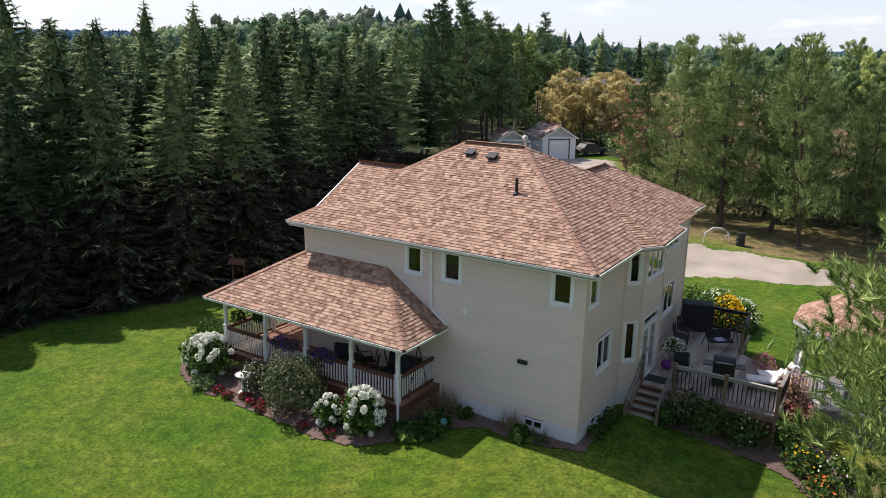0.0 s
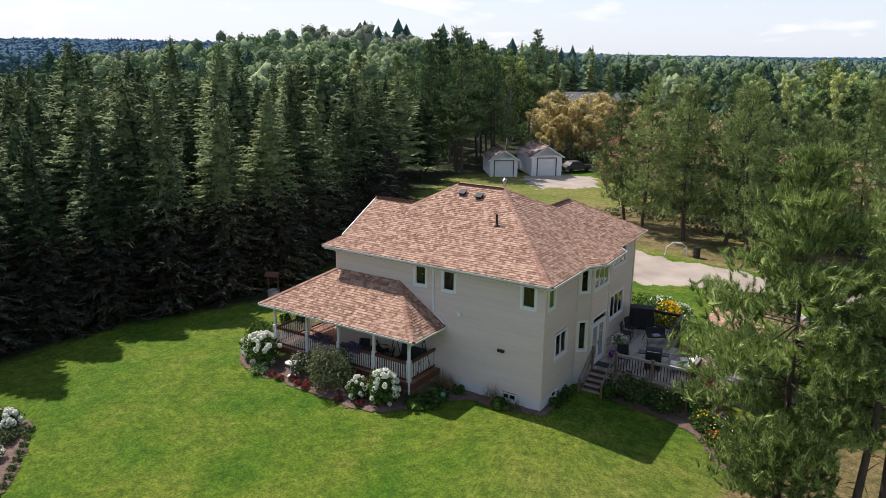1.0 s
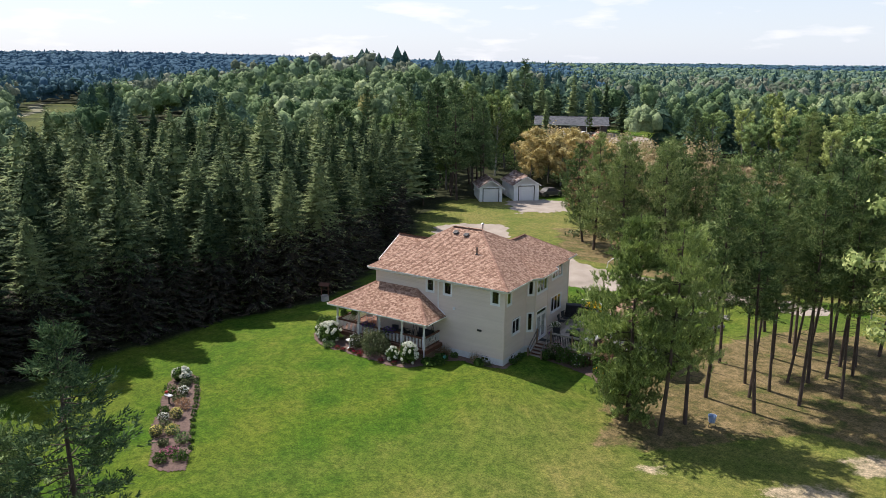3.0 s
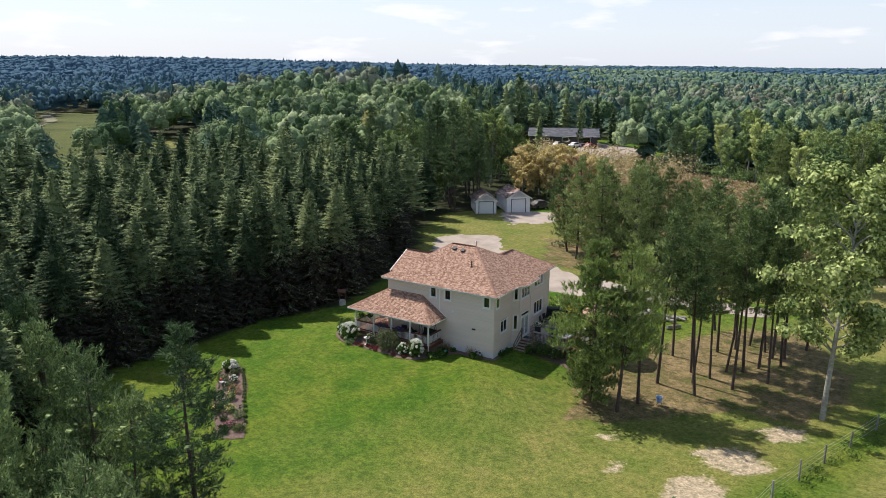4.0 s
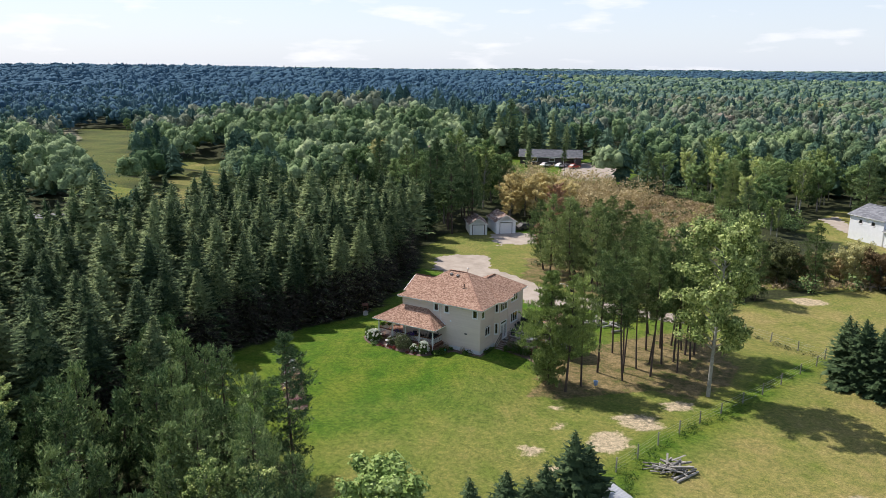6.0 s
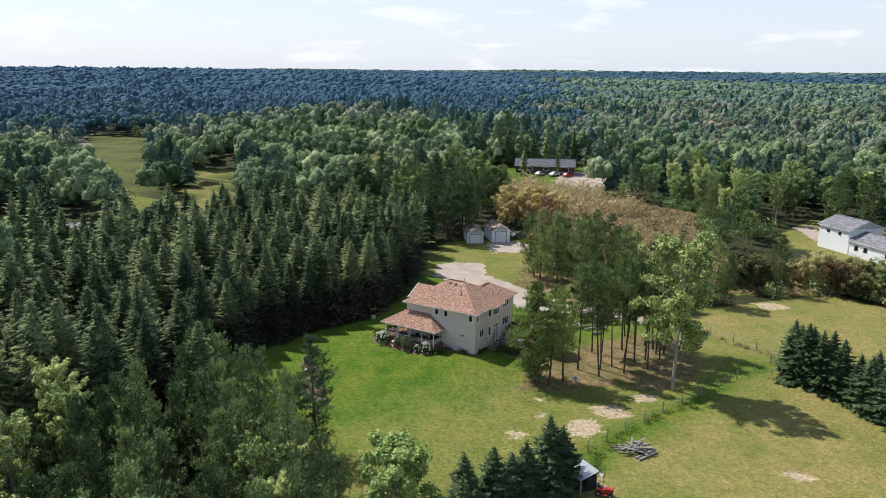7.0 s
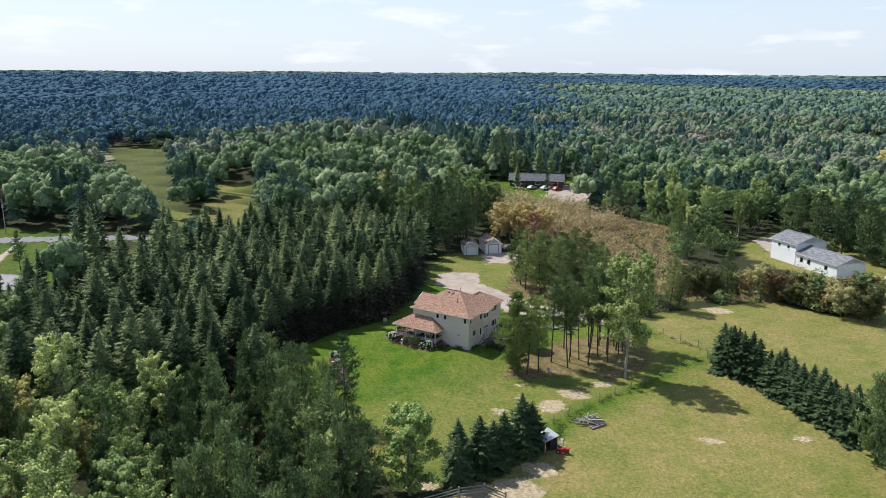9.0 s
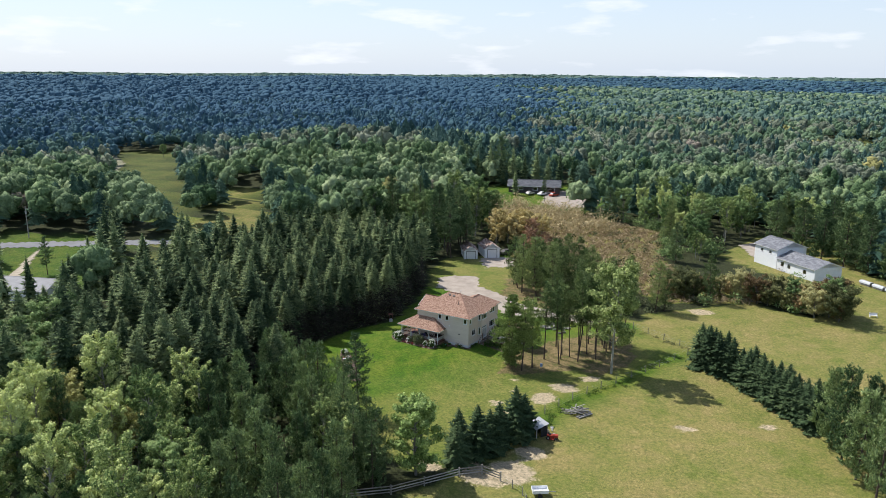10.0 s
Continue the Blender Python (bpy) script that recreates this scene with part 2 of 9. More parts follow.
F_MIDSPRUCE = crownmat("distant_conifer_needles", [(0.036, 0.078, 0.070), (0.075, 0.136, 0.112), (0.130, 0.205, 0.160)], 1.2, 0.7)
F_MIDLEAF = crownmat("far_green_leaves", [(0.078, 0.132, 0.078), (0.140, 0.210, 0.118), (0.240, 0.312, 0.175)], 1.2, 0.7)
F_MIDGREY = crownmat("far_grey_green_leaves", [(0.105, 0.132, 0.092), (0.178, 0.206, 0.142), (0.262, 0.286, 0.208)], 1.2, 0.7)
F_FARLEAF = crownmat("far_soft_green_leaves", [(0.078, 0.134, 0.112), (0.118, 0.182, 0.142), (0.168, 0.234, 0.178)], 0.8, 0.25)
M_RUST = leafmat("rust_leaves", [(0.27, 0.15, 0.09), (0.44, 0.27, 0.16), (0.56, 0.38, 0.24)], spread=0.6, translucent=0.3)
M_SHRUB = leafmat("grey_green_shrub_leaves", [(0.060, 0.080, 0.034), (0.120, 0.145, 0.066), (0.210, 0.230, 0.120)], spread=0.6, translucent=0.2)
M_GREENLEAF = leafmat("garden_leaves", [(0.03, 0.07, 0.015), (0.07, 0.13, 0.03), (0.13, 0.21, 0.05)], spread=0.5, translucent=0.3)
M_DRYGRASS = leafmat("dry_grass_blades", [(0.20, 0.15, 0.08), (0.32, 0.24, 0.13), (0.44, 0.35, 0.20)], spread=0.4, translucent=0.2)
M_PETALW = leafmat("white_petals", [(0.78, 0.79, 0.66), (0.90, 0.90, 0.82)], spread=0.4, translucent=0.2)
M_PETALR = leafmat("red_petals", [(0.20, 0.012, 0.035), (0.40, 0.035, 0.08)], spread=0.5, translucent=0.2)
M_PETALP = leafmat("purple_petals", [(0.07, 0.03, 0.20), (0.15, 0.07, 0.34)], spread=0.5, translucent=0.2)
M_PETALY = leafmat("yellow_petals", [(0.75, 0.42, 0.01), (0.85, 0.60, 0.02)], spread=0.5, translucent=0.2)
M_PETALK = leafmat("pink_petals", [(0.45, 0.12, 0.22), (0.65, 0.3, 0.38)], spread=0.5, translucent=0.2)
M_PETALO = leafmat("orange_petals", [(0.55, 0.13, 0.03), (0.7, 0.25, 0.05)], spread=0.5, translucent=0.2)
M_MULCH = mat("bark_mulch", [(0.085, 0.055, 0.045), (0.22, 0.15, 0.125)], scale=6, rough=0.98, bump=0.9, bump_scale=35, bump_dist=0.04)
M_GRAVEL = mat("pale_gravel", [(0.25, 0.21, 0.17), (0.44, 0.38, 0.32)], scale=0.5, rough=0.98, bump=0.6, bump_scale=22, bump_dist=0.03)
M_ASPHALT = mat("worn_asphalt", [(0.15, 0.15, 0.155), (0.23, 0.23, 0.235)], scale=0.4, rough=0.95, bump=0.3, bump_scale=20)
M_TRACK = mat("worn_meadow_track", [(0.13, 0.135, 0.07), (0.25, 0.23, 0.15)], scale=0.5, rough=0.98, bump=0.5, bump_scale=8)
M_SAND = mat("sandy_soil", [(0.30, 0.25, 0.18), (0.45, 0.39, 0.30)], scale=0.7, rough=0.98, bump=0.5, bump_scale=15)
M_RED = mat("red_paint", [(0.30, 0.035, 0.02), (0.45, 0.06, 0.035)], scale=4, rough=0.5, bump=0.05)
M_RUBBER = mat("black_rubber", [(0.012, 0.012, 0.012), (0.025, 0.025, 0.025)], rough=0.9)
M_PLASTIC_G = mat("green_plastic", [(0.03, 0.16, 0.13), (0.05, 0.22, 0.18)], rough=0.4)
M_CUSHION = mat("white_cushion", [(0.62, 0.62, 0.6), (0.78, 0.78, 0.76)], scale=5, rough=0.95, bump=0.2)
M_CUSHION_B = mat("blue_print_cushion", [(0.55, 0.55, 0.6), (0.16, 0.13, 0.4)], scale=9, rough=0.95, bump=0.2)
M_STONE = mat("grey_stone", [(0.26, 0.25, 0.24), (0.45, 0.44, 0.42)], scale=5, rough=0.9, bump=0.5, bump_scale=30, spread=0.4)

# ---- mesh helpers ----
def part(name, bm, material, parent=None, label=""):
    me = bpy.data.meshes.new(name)
    bm.to_mesh(me)
    bm.free()
    me.materials.append(material)
    ob = new(name, me)
    if parent is not None:
        ob.parent = parent
    if label:
        tagged(ob, label)
    return ob


def share(name, me, parent, m):
    ob = new(name, me)
    ob.parent = parent
    ob.matrix_local = m
    return ob


def thing(name, label, category, at=(0, 0, 0), rz=0.0, group="", kind=""):
    ob = new(name)
    ob.matrix_world = pose(*at, 0, 0, rz)
    ob.empty_display_size = 0.2
    return tagged(ob, label, category, group, kind)


def soup(name, V, F, material, parent=None, smooth=False):
    """A mesh from arrays of places and faces (all faces with the same number of corners)."""
    V, F = np.asarray(V, np.float32), np.asarray(F, np.int32)
    me = bpy.data.meshes.new(name)
    n, k = F.shape
    me.vertices.add(len(V))
    me.vertices.foreach_set("co", V.ravel())
    me.loops.add(n * k)
    me.loops.foreach_set("vertex_index", F.ravel())
    me.polygons.add(n)
    me.polygons.foreach_set("loop_start", np.arange(0, n * k, k, dtype=np.int32))
    me.polygons.foreach_set("loop_total", np.full(n, k, np.int32))
    me.polygons.foreach_set("use_smooth", np.broadcast_to(smooth, (n,)).copy())
    me.update(calc_edges=True)
    me.materials.append(material)
    ob = new(name, me)
    if parent is not None:
        ob.parent = parent
    return ob


def box(bm, x0, x1, y0, y1, z0, z1, m=None, bevel=0.0):
    r = bmesh.ops.create_cube(bm, size=1)
    vs = r["verts"]
    for v in vs:
        v.co = Vector((x0 + (v.co.x + 0.5) * (x1 - x0), y0 + (v.co.y + 0.5) * (y1 - y0), z0 + (v.co.z + 0.5) * (z1 - z0)))
    if bevel:
        es = list({e for v in vs for e in v.link_edges})
        vs = bmesh.ops.bevel(bm, geom=es, offset=bevel, segments=1, affect="EDGES")["verts"]
    if m is not None:
        bmesh.ops.transform(bm, matrix=m, verts=vs)
    return bm


def bm_box(*a, **k):
    return box(bmesh.new(), *a, **k)


def beam(bm, a, b, w, h, bevel=0.0):
    """A bar of section w (across) by h (up) from a to b."""
    a, b = Vector(a), Vector(b)
    q = (b - a).to_track_quat("X", "Z").to_matrix().to_4x4()
    return box(bm, 0, (b - a).length, -w / 2, w / 2, -h / 2, h / 2, Matrix.Translation(a) @ q, bevel)


def rod(bm, pts, r0, r1=None, sides=8, caps=True):
    """A round bar along pts, tapering from r0 to r1."""
    r1 = r0 if r1 is None else r1
    pts = [Vector(p) for p in pts]
    rings = []
    for i, p in enumerate(pts):
        d = (pts[min(i + 1, len(pts) - 1)] - pts[max(i - 1, 0)]).normalized()
        u = d.orthogonal().normalized() if abs(d.z) < 0.9 else Vector((1, 0, 0)).cross(d).normalized()
        w = d.cross(u)
        r = r0 + (r1 - r0) * i / max(1, len(pts) - 1)
        rings.append([bm.verts.new(p + r * (math.cos(2 * math.pi * k / sides) * u + math.sin(2 * math.pi * k / sides) * w)) for k in range(sides)])
    for a, b in zip(rings, rings[1:]):
        for k in range(sides):
            bm.faces.new((a[k], a[(k + 1) % sides], b[(k + 1) % sides], b[k]))
    if caps:
        bm.faces.new(rings[0][::-1]), bm.faces.new(rings[-1])
    return bm


def lathe(bm, profile, sides=14, at=(0, 0, 0)):
    """A turned form from (radius, height) rows."""
    rings = [[bm.verts.new((at[0] + r * math.cos(2 * math.pi * k / sides), at[1] + r * math.sin(2 * math.pi * k / sides), at[2] + z)) for k in range(sides)] for r, z in profile]
    for a, b in zip(rings, rings[1:]):
        for k in range(sides):
            bm.faces.new((a[k], a[(k + 1) % sides], b[(k + 1) % sides], b[k]))
    bm.faces.new(rings[0][::-1]), bm.faces.new(rings[-1])
    return bm


def prism(bm, outline, z0, z1):
    """An upright block over a plan outline (counter-clockwise)."""
    lo = [bm.verts.new((x, y, z0)) for x, y in outline]
    hi = [bm.verts.new((x, y, z1)) for x, y in outline]
    n = len(lo)
    for i in range(n):
        bm.faces.new((lo[i], lo[(i + 1) % n], hi[(i + 1) % n], hi[i]))
    bm.faces.new(hi), bm.faces.new(lo[::-1])
    return bm


# ---- the lie of the land ----
def step(a, b, v):
    s = np.clip((v - a) / (b - a), 0, 1)
    return s * s * (3 - 2 * s)


def zg(x, y):
    x, y = np.asarray(x, float), np.asarray(y, float)
    dx = np.maximum(np.maximum(-14 - x, x - 0.6), 0)
    dy = np.maximum(np.maximum(-2.5 - y, y - 12), 0)
    z = -0.95 * step(0.3, 13, np.hypot(dx, dy)) - 0.10 * step(0.3, 3, np.hypot(dx, dy))
    z = z + 10 * np.exp(-(((x + 168) / 75) ** 2 + ((y - 195) / 75) ** 2))
    r = np.hypot(x, y)
    z = z + 9 * step(600, 2300, r) + 19 * np.exp(-(((x + 1250) / 650) ** 2 + ((y - 800) / 420) ** 2)) * step(500, 1000, r)
    z = z + 5 * np.sin(x / 310 + 1) * np.sin(y / 270) * step(500, 1200, r)
    z = z + 0.12 * np.sin(x / 5.1 + 0.4) * np.sin(y / 6.3) * step(8, 20, np.hypot(dx, dy)) * (1 - step(70, 110, r))
    return z


def zat(x, y):
    return float(zg(x, y))


def inside(poly, x, y):
    x, y = np.asarray(x, float), np.asarray(y, float)
    c = np.zeros(x.shape, bool)
    for (ax, ay), (bx, by) in zip(poly, poly[1:] + poly[:1]):
        hit = ((ay > y) != (by > y)) & (x < (bx - ax) * (y - ay) / (by - ay + 1e-12) + ax)
        c ^= hit
    return c


rng = np.random.default_rng(5)


def wob(x, y, s, k):
    """A cheap smooth wobble in the plan, about -1 to 1."""
    return (np.sin(x / s + k) * np.cos(y / s * 1.3 + 2 * k) + 0.6 * np.sin(x / s * 2.3 - y / s * 1.9 + 3 * k) + 0.4 * np.cos(x / s * 4.7 + y / s * 4.1 + k)) / 1.6


# plan outlines of the open ground, in metres
LAWN = [(-27, -22), (-27.8, -12), (-26.5, -4), (-24.5, 2), (-22, 7), (-26, 20), (-31, 34), (-38, 46), (-42, 60), (-28, 74), (-20, 66), (-8, 52), (14, 38), (30, 31),
        (35, 22), (29.5, 7), (26.5, -1), (24, -8), (22.5, -16), (22, -27), (20, -36), (14, -40.5), (6, -36.5), (-1, -30.5), (-8, -29), (-16, -26.5)]
FIELD = [(22.5, -16), (24, -8), (26.5, -1), (29.5, 7), (35, 22), (22, 31), (20, 40), (30, 52), (38, 62), (52, 58), (56, 92), (80, 95), (110, 60), (140, -60), (140, -170), (-20, -170), (-10, -110), (26, -80), (18, -58), (17, -47), (22, -34), (22, -27)]
SCRUB = [(-66, 128), (-50, 142), (-30, 138), (0, 124), (8, 92), (20, 78), (34, 76), (40, 62), (22, 52), (2, 60), (-18, 66), (-24, 80), (-40, 100), (-58, 112)]
FARYARD = [(-88, 168), (-72, 190), (-50, 196), (-36, 176), (-34, 146), (-50, 142), (-66, 140)]
WHITEYARD = [(22, 104), (27, 140), (44, 138), (58, 108), (66, 96), (66, 60), (55, 58), (54, 84), (40, 88)]
LEFTFIELD = [(-355, 175), (-295, 200), (-255, 142), (-140, 55), (-132, 42), (-175, 55), (-225, 80)]
LEFTGLADE = [(-182, 99), (-160, 112), (-146, 92), (-150, 84)]
ROADYARD = [(-172, 5), (-160, 22), (-128, 22), (-116, 10), (-96, -8), (-96, -24), (-118, -24), (-150, -12)]
FARFIELD = [(-20, 520), (60, 520), (70, 440), (20, 430)]
WESTFIELD = [(-290, 60), (-262, 60), (-215, 22), (-225, 2), (-300, 20)]

CLEAR = [(-88, -4), (-94, 8), (-101, 30), (-96, 44), (-112, 66), (-146, 90), (-152, 82), (-140, 57), (-132, 40), (-124, 28)]

GROVE = [(9, -5), (14, -4), (19, 3), (25, 4), (27, 14), (23, 24), (16, 24), (11, 14), (8, 4)]
PATCHES = [(20.2, -10.6, 1.9, 2.6), (21.3, -5.0, 2.5, 1.8), (23.6, 1.2, 1.7, 1.4), (18.0, -17.7, 1.4, 1.0), (26.2, -33.3, 3.2, 3.0), (23.4, -37, 3.5, 1.8), (26, -27.6, 2.2, 2.0),
           (42, -8.5, 1.6, 0.9), (52.5, -1.6, 1.4, 1.0), (30.4, 49, 3, 2), (14.7, -16.0, 1.3, 0.8), (15.0, -10.0, 0.9, 0.6), (13.0, -6.0, 1.0, 0.5), (20.4, -35.0, 2.5, 1.5), (16, -38, 2.0, 1.5)]


def ground_sheet():
    def axis(lo, hi, st, far):
        mid = np.arange(lo, hi + st / 2, st)
        out = st * np.cumsum(1.16 ** np.arange(1, 60))
        out = out[out < far]
        return np.concatenate([lo - out[::-1], mid, hi + out])
    xs, ys = axis(-44, 74, 1.05, 4600), axis(-64, 88, 1.05, 4600)
    X, Y = np.meshgrid(xs, ys)
    Z = zg(X, Y)
    nx, ny = len(xs), len(ys)
    V = np.stack([X, Y, Z], -1).reshape(-1, 3)
    i = np.arange((ny - 1) * (nx - 1))
    r, c = i // (nx - 1), i % (nx - 1)
    a = r * nx + c
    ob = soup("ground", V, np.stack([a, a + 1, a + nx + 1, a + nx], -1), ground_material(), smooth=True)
    x, y = V[:, 0] + 0.7 * wob(V[:, 0], V[:, 1], 2.1, 1.0), V[:, 1] + 0.7 * wob(V[:, 0], V[:, 1], 2.3, 4.0)
    zone = np.zeros((len(V), 4), np.float32)
    zone[:, 0] = inside(GROVE, x, y) | inside([(-12, 36), (2, 33), (14, 34), (18, 40), (-6, 54), (-18, 50)], x, y)
    for px, py, ax, ay in PATCHES:
        q = np.hypot((V[:, 0] - px) / ax, (V[:, 1] - py) / ay) + 0.25 * wob(V[:, 0], V[:, 1], 0.8, px)
        zone[:, 1] = np.maximum(zone[:, 1], 1 - step(0.6, 1.25, q))
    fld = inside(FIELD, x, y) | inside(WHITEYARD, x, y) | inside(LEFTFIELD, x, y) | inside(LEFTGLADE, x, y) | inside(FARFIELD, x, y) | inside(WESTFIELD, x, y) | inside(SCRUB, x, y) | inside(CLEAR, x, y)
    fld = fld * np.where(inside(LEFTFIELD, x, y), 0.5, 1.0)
    lawn_in = inside(LAWN, x, y) & (y < 30)
    zone[:, 2] = np.maximum(fld, lawn_in * 0.62 * step(-5, 14, x - 0.35 * y - 3 + 3 * wob(V[:, 0], V[:, 1], 4.0, 3.0)))
    zone[:, 2] = np.maximum(zone[:, 2], 0.7 * (inside(LAWN, x, y) & (y > 33) & (y < 70)))
    # a lush strip that the mower leaves along the fence
    off = V[:, 0] - np.interp(V[:, 1], [-16, -8, -1, 7, 16, 25], [22.5, 24, 26.5, 29.0, 30.5, 35.0])
    strip = np.exp(-((off - 1.2) / 2.7) ** 2) * (V[:, 1] > -19) * (V[:, 1] < 25)
    zone[:, 2] *= 1 - 0.92 * strip
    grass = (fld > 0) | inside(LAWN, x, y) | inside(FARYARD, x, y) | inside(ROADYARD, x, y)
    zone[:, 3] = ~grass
    # cloud shade on the far meadow put into its colour; other plots darkened alike
    cloud_dull = (inside(LEFTFIELD, x, y) & (y > 62)) * 0.5 + inside(ROADYARD, x, y) * 0.3 + inside(WESTFIELD, x, y) * 0.4 + inside(CLEAR, x, y) * 0.2
    zone[:, 3] = np.maximum(zone[:, 3], cloud_dull)
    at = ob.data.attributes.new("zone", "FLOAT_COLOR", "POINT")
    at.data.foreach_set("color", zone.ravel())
    return tagged(ob, "rolling ground of mown lawn, dry pasture and forest floor", "ground", kind="structure")


def ground_material():
    m = bpy.data.materials.new("ground_cover")
    m.use_nodes = True
    t = m.node_tree
    N, L = t.nodes.new, t.links.new
    bs = t.nodes["Principled BSDF"]
    bs.inputs["Roughness"].default_value, bs.inputs["Specular IOR Level"].default_value = 0.95, 0.15
    co, at = N("ShaderNodeTexCoord"), N("ShaderNodeAttribute")
    at.attribute_name = "zone"
    sep = N("ShaderNodeSeparateColor")
    L(at.outputs["Color"], sep.inputs[0])

    def noise_at(scale, detail=5, rough=0.55):
        n = N("ShaderNodeTexNoise")
        n.inputs["Scale"].default_value, n.inputs["Detail"].default_value, n.inputs["Roughness"].default_value = scale, detail, rough
        L(co.outputs["Object"], n.inputs["Vector"])
        return n.outputs["Fac"]

    def ramp(fac, rows):
        r = N("ShaderNodeValToRGB")
        for i, (p, c) in enumerate(rows):
            e = r.color_ramp.elements[i] if i < 2 else r.color_ramp.elements.new(p)
            e.position, e.color = p, (*c, 1)
        L(fac, r.inputs["Fac"])
        return r.outputs["Color"]

    def mix(a, b, f, mode="MIX"):
        x = N("ShaderNodeMix")
        x.data_type, x.blend_type = "RGBA", mode
        for s, v in (("A", a), ("B", b), ("Factor", f)):
            if isinstance(v, (int, float)):
                x.inputs[s].default_value = v
            else:
                L(v, x.inputs[s])
        return x.outputs["Result"]

    big, midn, fine, tiny = noise_at(0.13, 5), noise_at(0.55, 7, 0.65), noise_at(2.2, 7, 0.75), noise_at(9.0, 4, 0.8)
    lawn = mix(ramp(big, [(0.40, (0.044, 0.116, 0.008)), (0.5, (0.080, 0.142, 0.013)), (0.61, (0.128, 0.162, 0.023))]),
               ramp(midn, [(0.36, (0.043, 0.106, 0.008)), (0.54, (0.086, 0.140, 0.014)), (0.70, (0.152, 0.166, 0.036))]), 0.5)
    field = mix(ramp(big, [(0.36, (0.110, 0.150, 0.030)), (0.5, (0.19, 0.19, 0.062)), (0.63, (0.245, 0.205, 0.09))]), ramp(midn, [(0.34, (0.14, 0.165, 0.04)), (0.62, (0.24, 0.205, 0.09)), (0.76, (0.30, 0.25, 0.14))]), 0.5)
    needle = ramp(midn, [(0.35, (0.085, 0.105, 0.030)), (0.49, (0.155, 0.125, 0.065)), (0.66, (0.22, 0.17, 0.10))])
    bare = ramp(fine, [(0.3, (0.29, 0.235, 0.175)), (0.7, (0.46, 0.39, 0.31))])
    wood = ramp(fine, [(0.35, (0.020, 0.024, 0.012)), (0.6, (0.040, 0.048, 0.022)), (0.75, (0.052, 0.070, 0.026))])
    col = mix(lawn, field, sep.outputs[2])
    # ragged edges where one ground gives way to another
    edge = N("ShaderNodeMath")
    edge.operation = "MULTIPLY_ADD"
    L(fine, edge.inputs[0])
    edge.inputs[1].default_value, edge.inputs[2].default_value = 1.6, -0.8

    def ragged(v):
        a = N("ShaderNodeMath")
        a.operation = "ADD"
        L(v, a.inputs[0]), L(edge.outputs[0], a.inputs[1])
        r = N("ShaderNodeMapRange")
        r.inputs["From Min"].default_value, r.inputs["From Max"].default_value = 0.3, 0.7
        L(a.outputs[0], r.inputs["Value"])
        return r.outputs[0]
    col = mix(col, needle, ragged(sep.outputs[0]))
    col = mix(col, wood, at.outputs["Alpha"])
    col = mix(col, bare, ragged(sep.outputs[1]))
    shade = ramp(tiny, [(0.36, (0.42, 0.45, 0.38)), (0.63, (1.5, 1.45, 1.3))])
    col = mix(col, shade, 0.8, "MULTIPLY")
    shade2 = ramp(fine, [(0.34, (0.50, 0.58, 0.5)), (0.66, (1.45, 1.36, 1.25))])
    col = mix(col, shade2, 0.75, "MULTIPLY")
    L(col, bs.inputs["Base Color"])
    bp = N("ShaderNodeBump")
    bp.inputs["Strength"].default_value, bp.inputs["Distance"].default_value = 0.7, 0.16
    L(fine, bp.inputs["Height"]), L(bp.outputs[0], bs.inputs["Normal"])
    return m


ground_sheet()


def sheet(name, outline, material, label, category, dz=0.03, cell=0.5, ragged=0.35, kind="structure"):
    """A thin cover laid over the ground inside a plan outline, with an uneven edge."""
    P = np.array(outline)
    xs, ys = np.arange(P[:, 0].min() - 1, P[:, 0].max() + 1, cell), np.arange(P[:, 1].min() - 1, P[:, 1].max() + 1, cell)
    X, Y = np.meshgrid(xs, ys)
    nx = len(xs)
    cx, cy = X[:-1, :-1] + cell / 2, Y[:-1, :-1] + cell / 2
    keep = inside(outline, cx + ragged * wob(cx, cy, 1.1, 2.0), cy + ragged * wob(cx, cy, 1.2, 5.0))
    r, c = np.nonzero(keep)
    a = r * nx + c
    jx, jy = X + 0.3 * cell * wob(X, Y, 0.31, 1.0), Y + 0.3 * cell * wob(X, Y, 0.29, 7.0)
    V = np.stack([jx, jy, zg(jx, jy) + dz], -1).reshape(-1, 3)
    F = np.stack([a, a + 1, a + nx + 1, a + nx], -1)
    used, F = np.unique(F, return_inverse=True)
    return tagged(soup(name, V[used], F.reshape(-1, 4), material, smooth=True), label, category, kind=kind)


sheet("driveway", [(-32.5, 41), (-30.5, 45), (-24, 47), (-20.8, 40), (-15.5, 38), (-9.8, 35.5), (-5, 32.5), (4, 32.2), (18, 31.5), (18, 28.2), (4.3, 27.4), (-3.2, 24.6), (-6.2, 24.8), (-10, 28), (-16, 31.5), (-22, 32), (-28.5, 34)],
      M_GRAVEL, "pale gravel driveway curving behind the house", "driveway", dz=0.012, cell=0.2, ragged=0.6)
sheet("gravel_apron", [(-33.5, 65.5), (-29.5, 69.8), (-25, 70), (-22, 62), (-27, 56), (-31, 60)], M_GRAVEL, "worn gravel apron in front of the sheds", "driveway", dz=0.015, ragged=0.8)
sheet("far_driveway", [(-56, 153), (-44, 146), (-36, 160), (-40, 176), (-58, 184), (-66, 178), (-60, 166)], M_GRAVEL, "pale paved yard beside the far bungalow", "driveway", dz=0.08, cell=1.0)
sheet("road", [(-185, -28), (-151, 2), (-128, 21), (-112, 33), (-115, 37), (-132, 26.5), (-156, 7), (-190, -22)], M_ASPHALT, "grey country road beyond the spruces", "road", dz=0.1, cell=1.5, ragged=0.1)
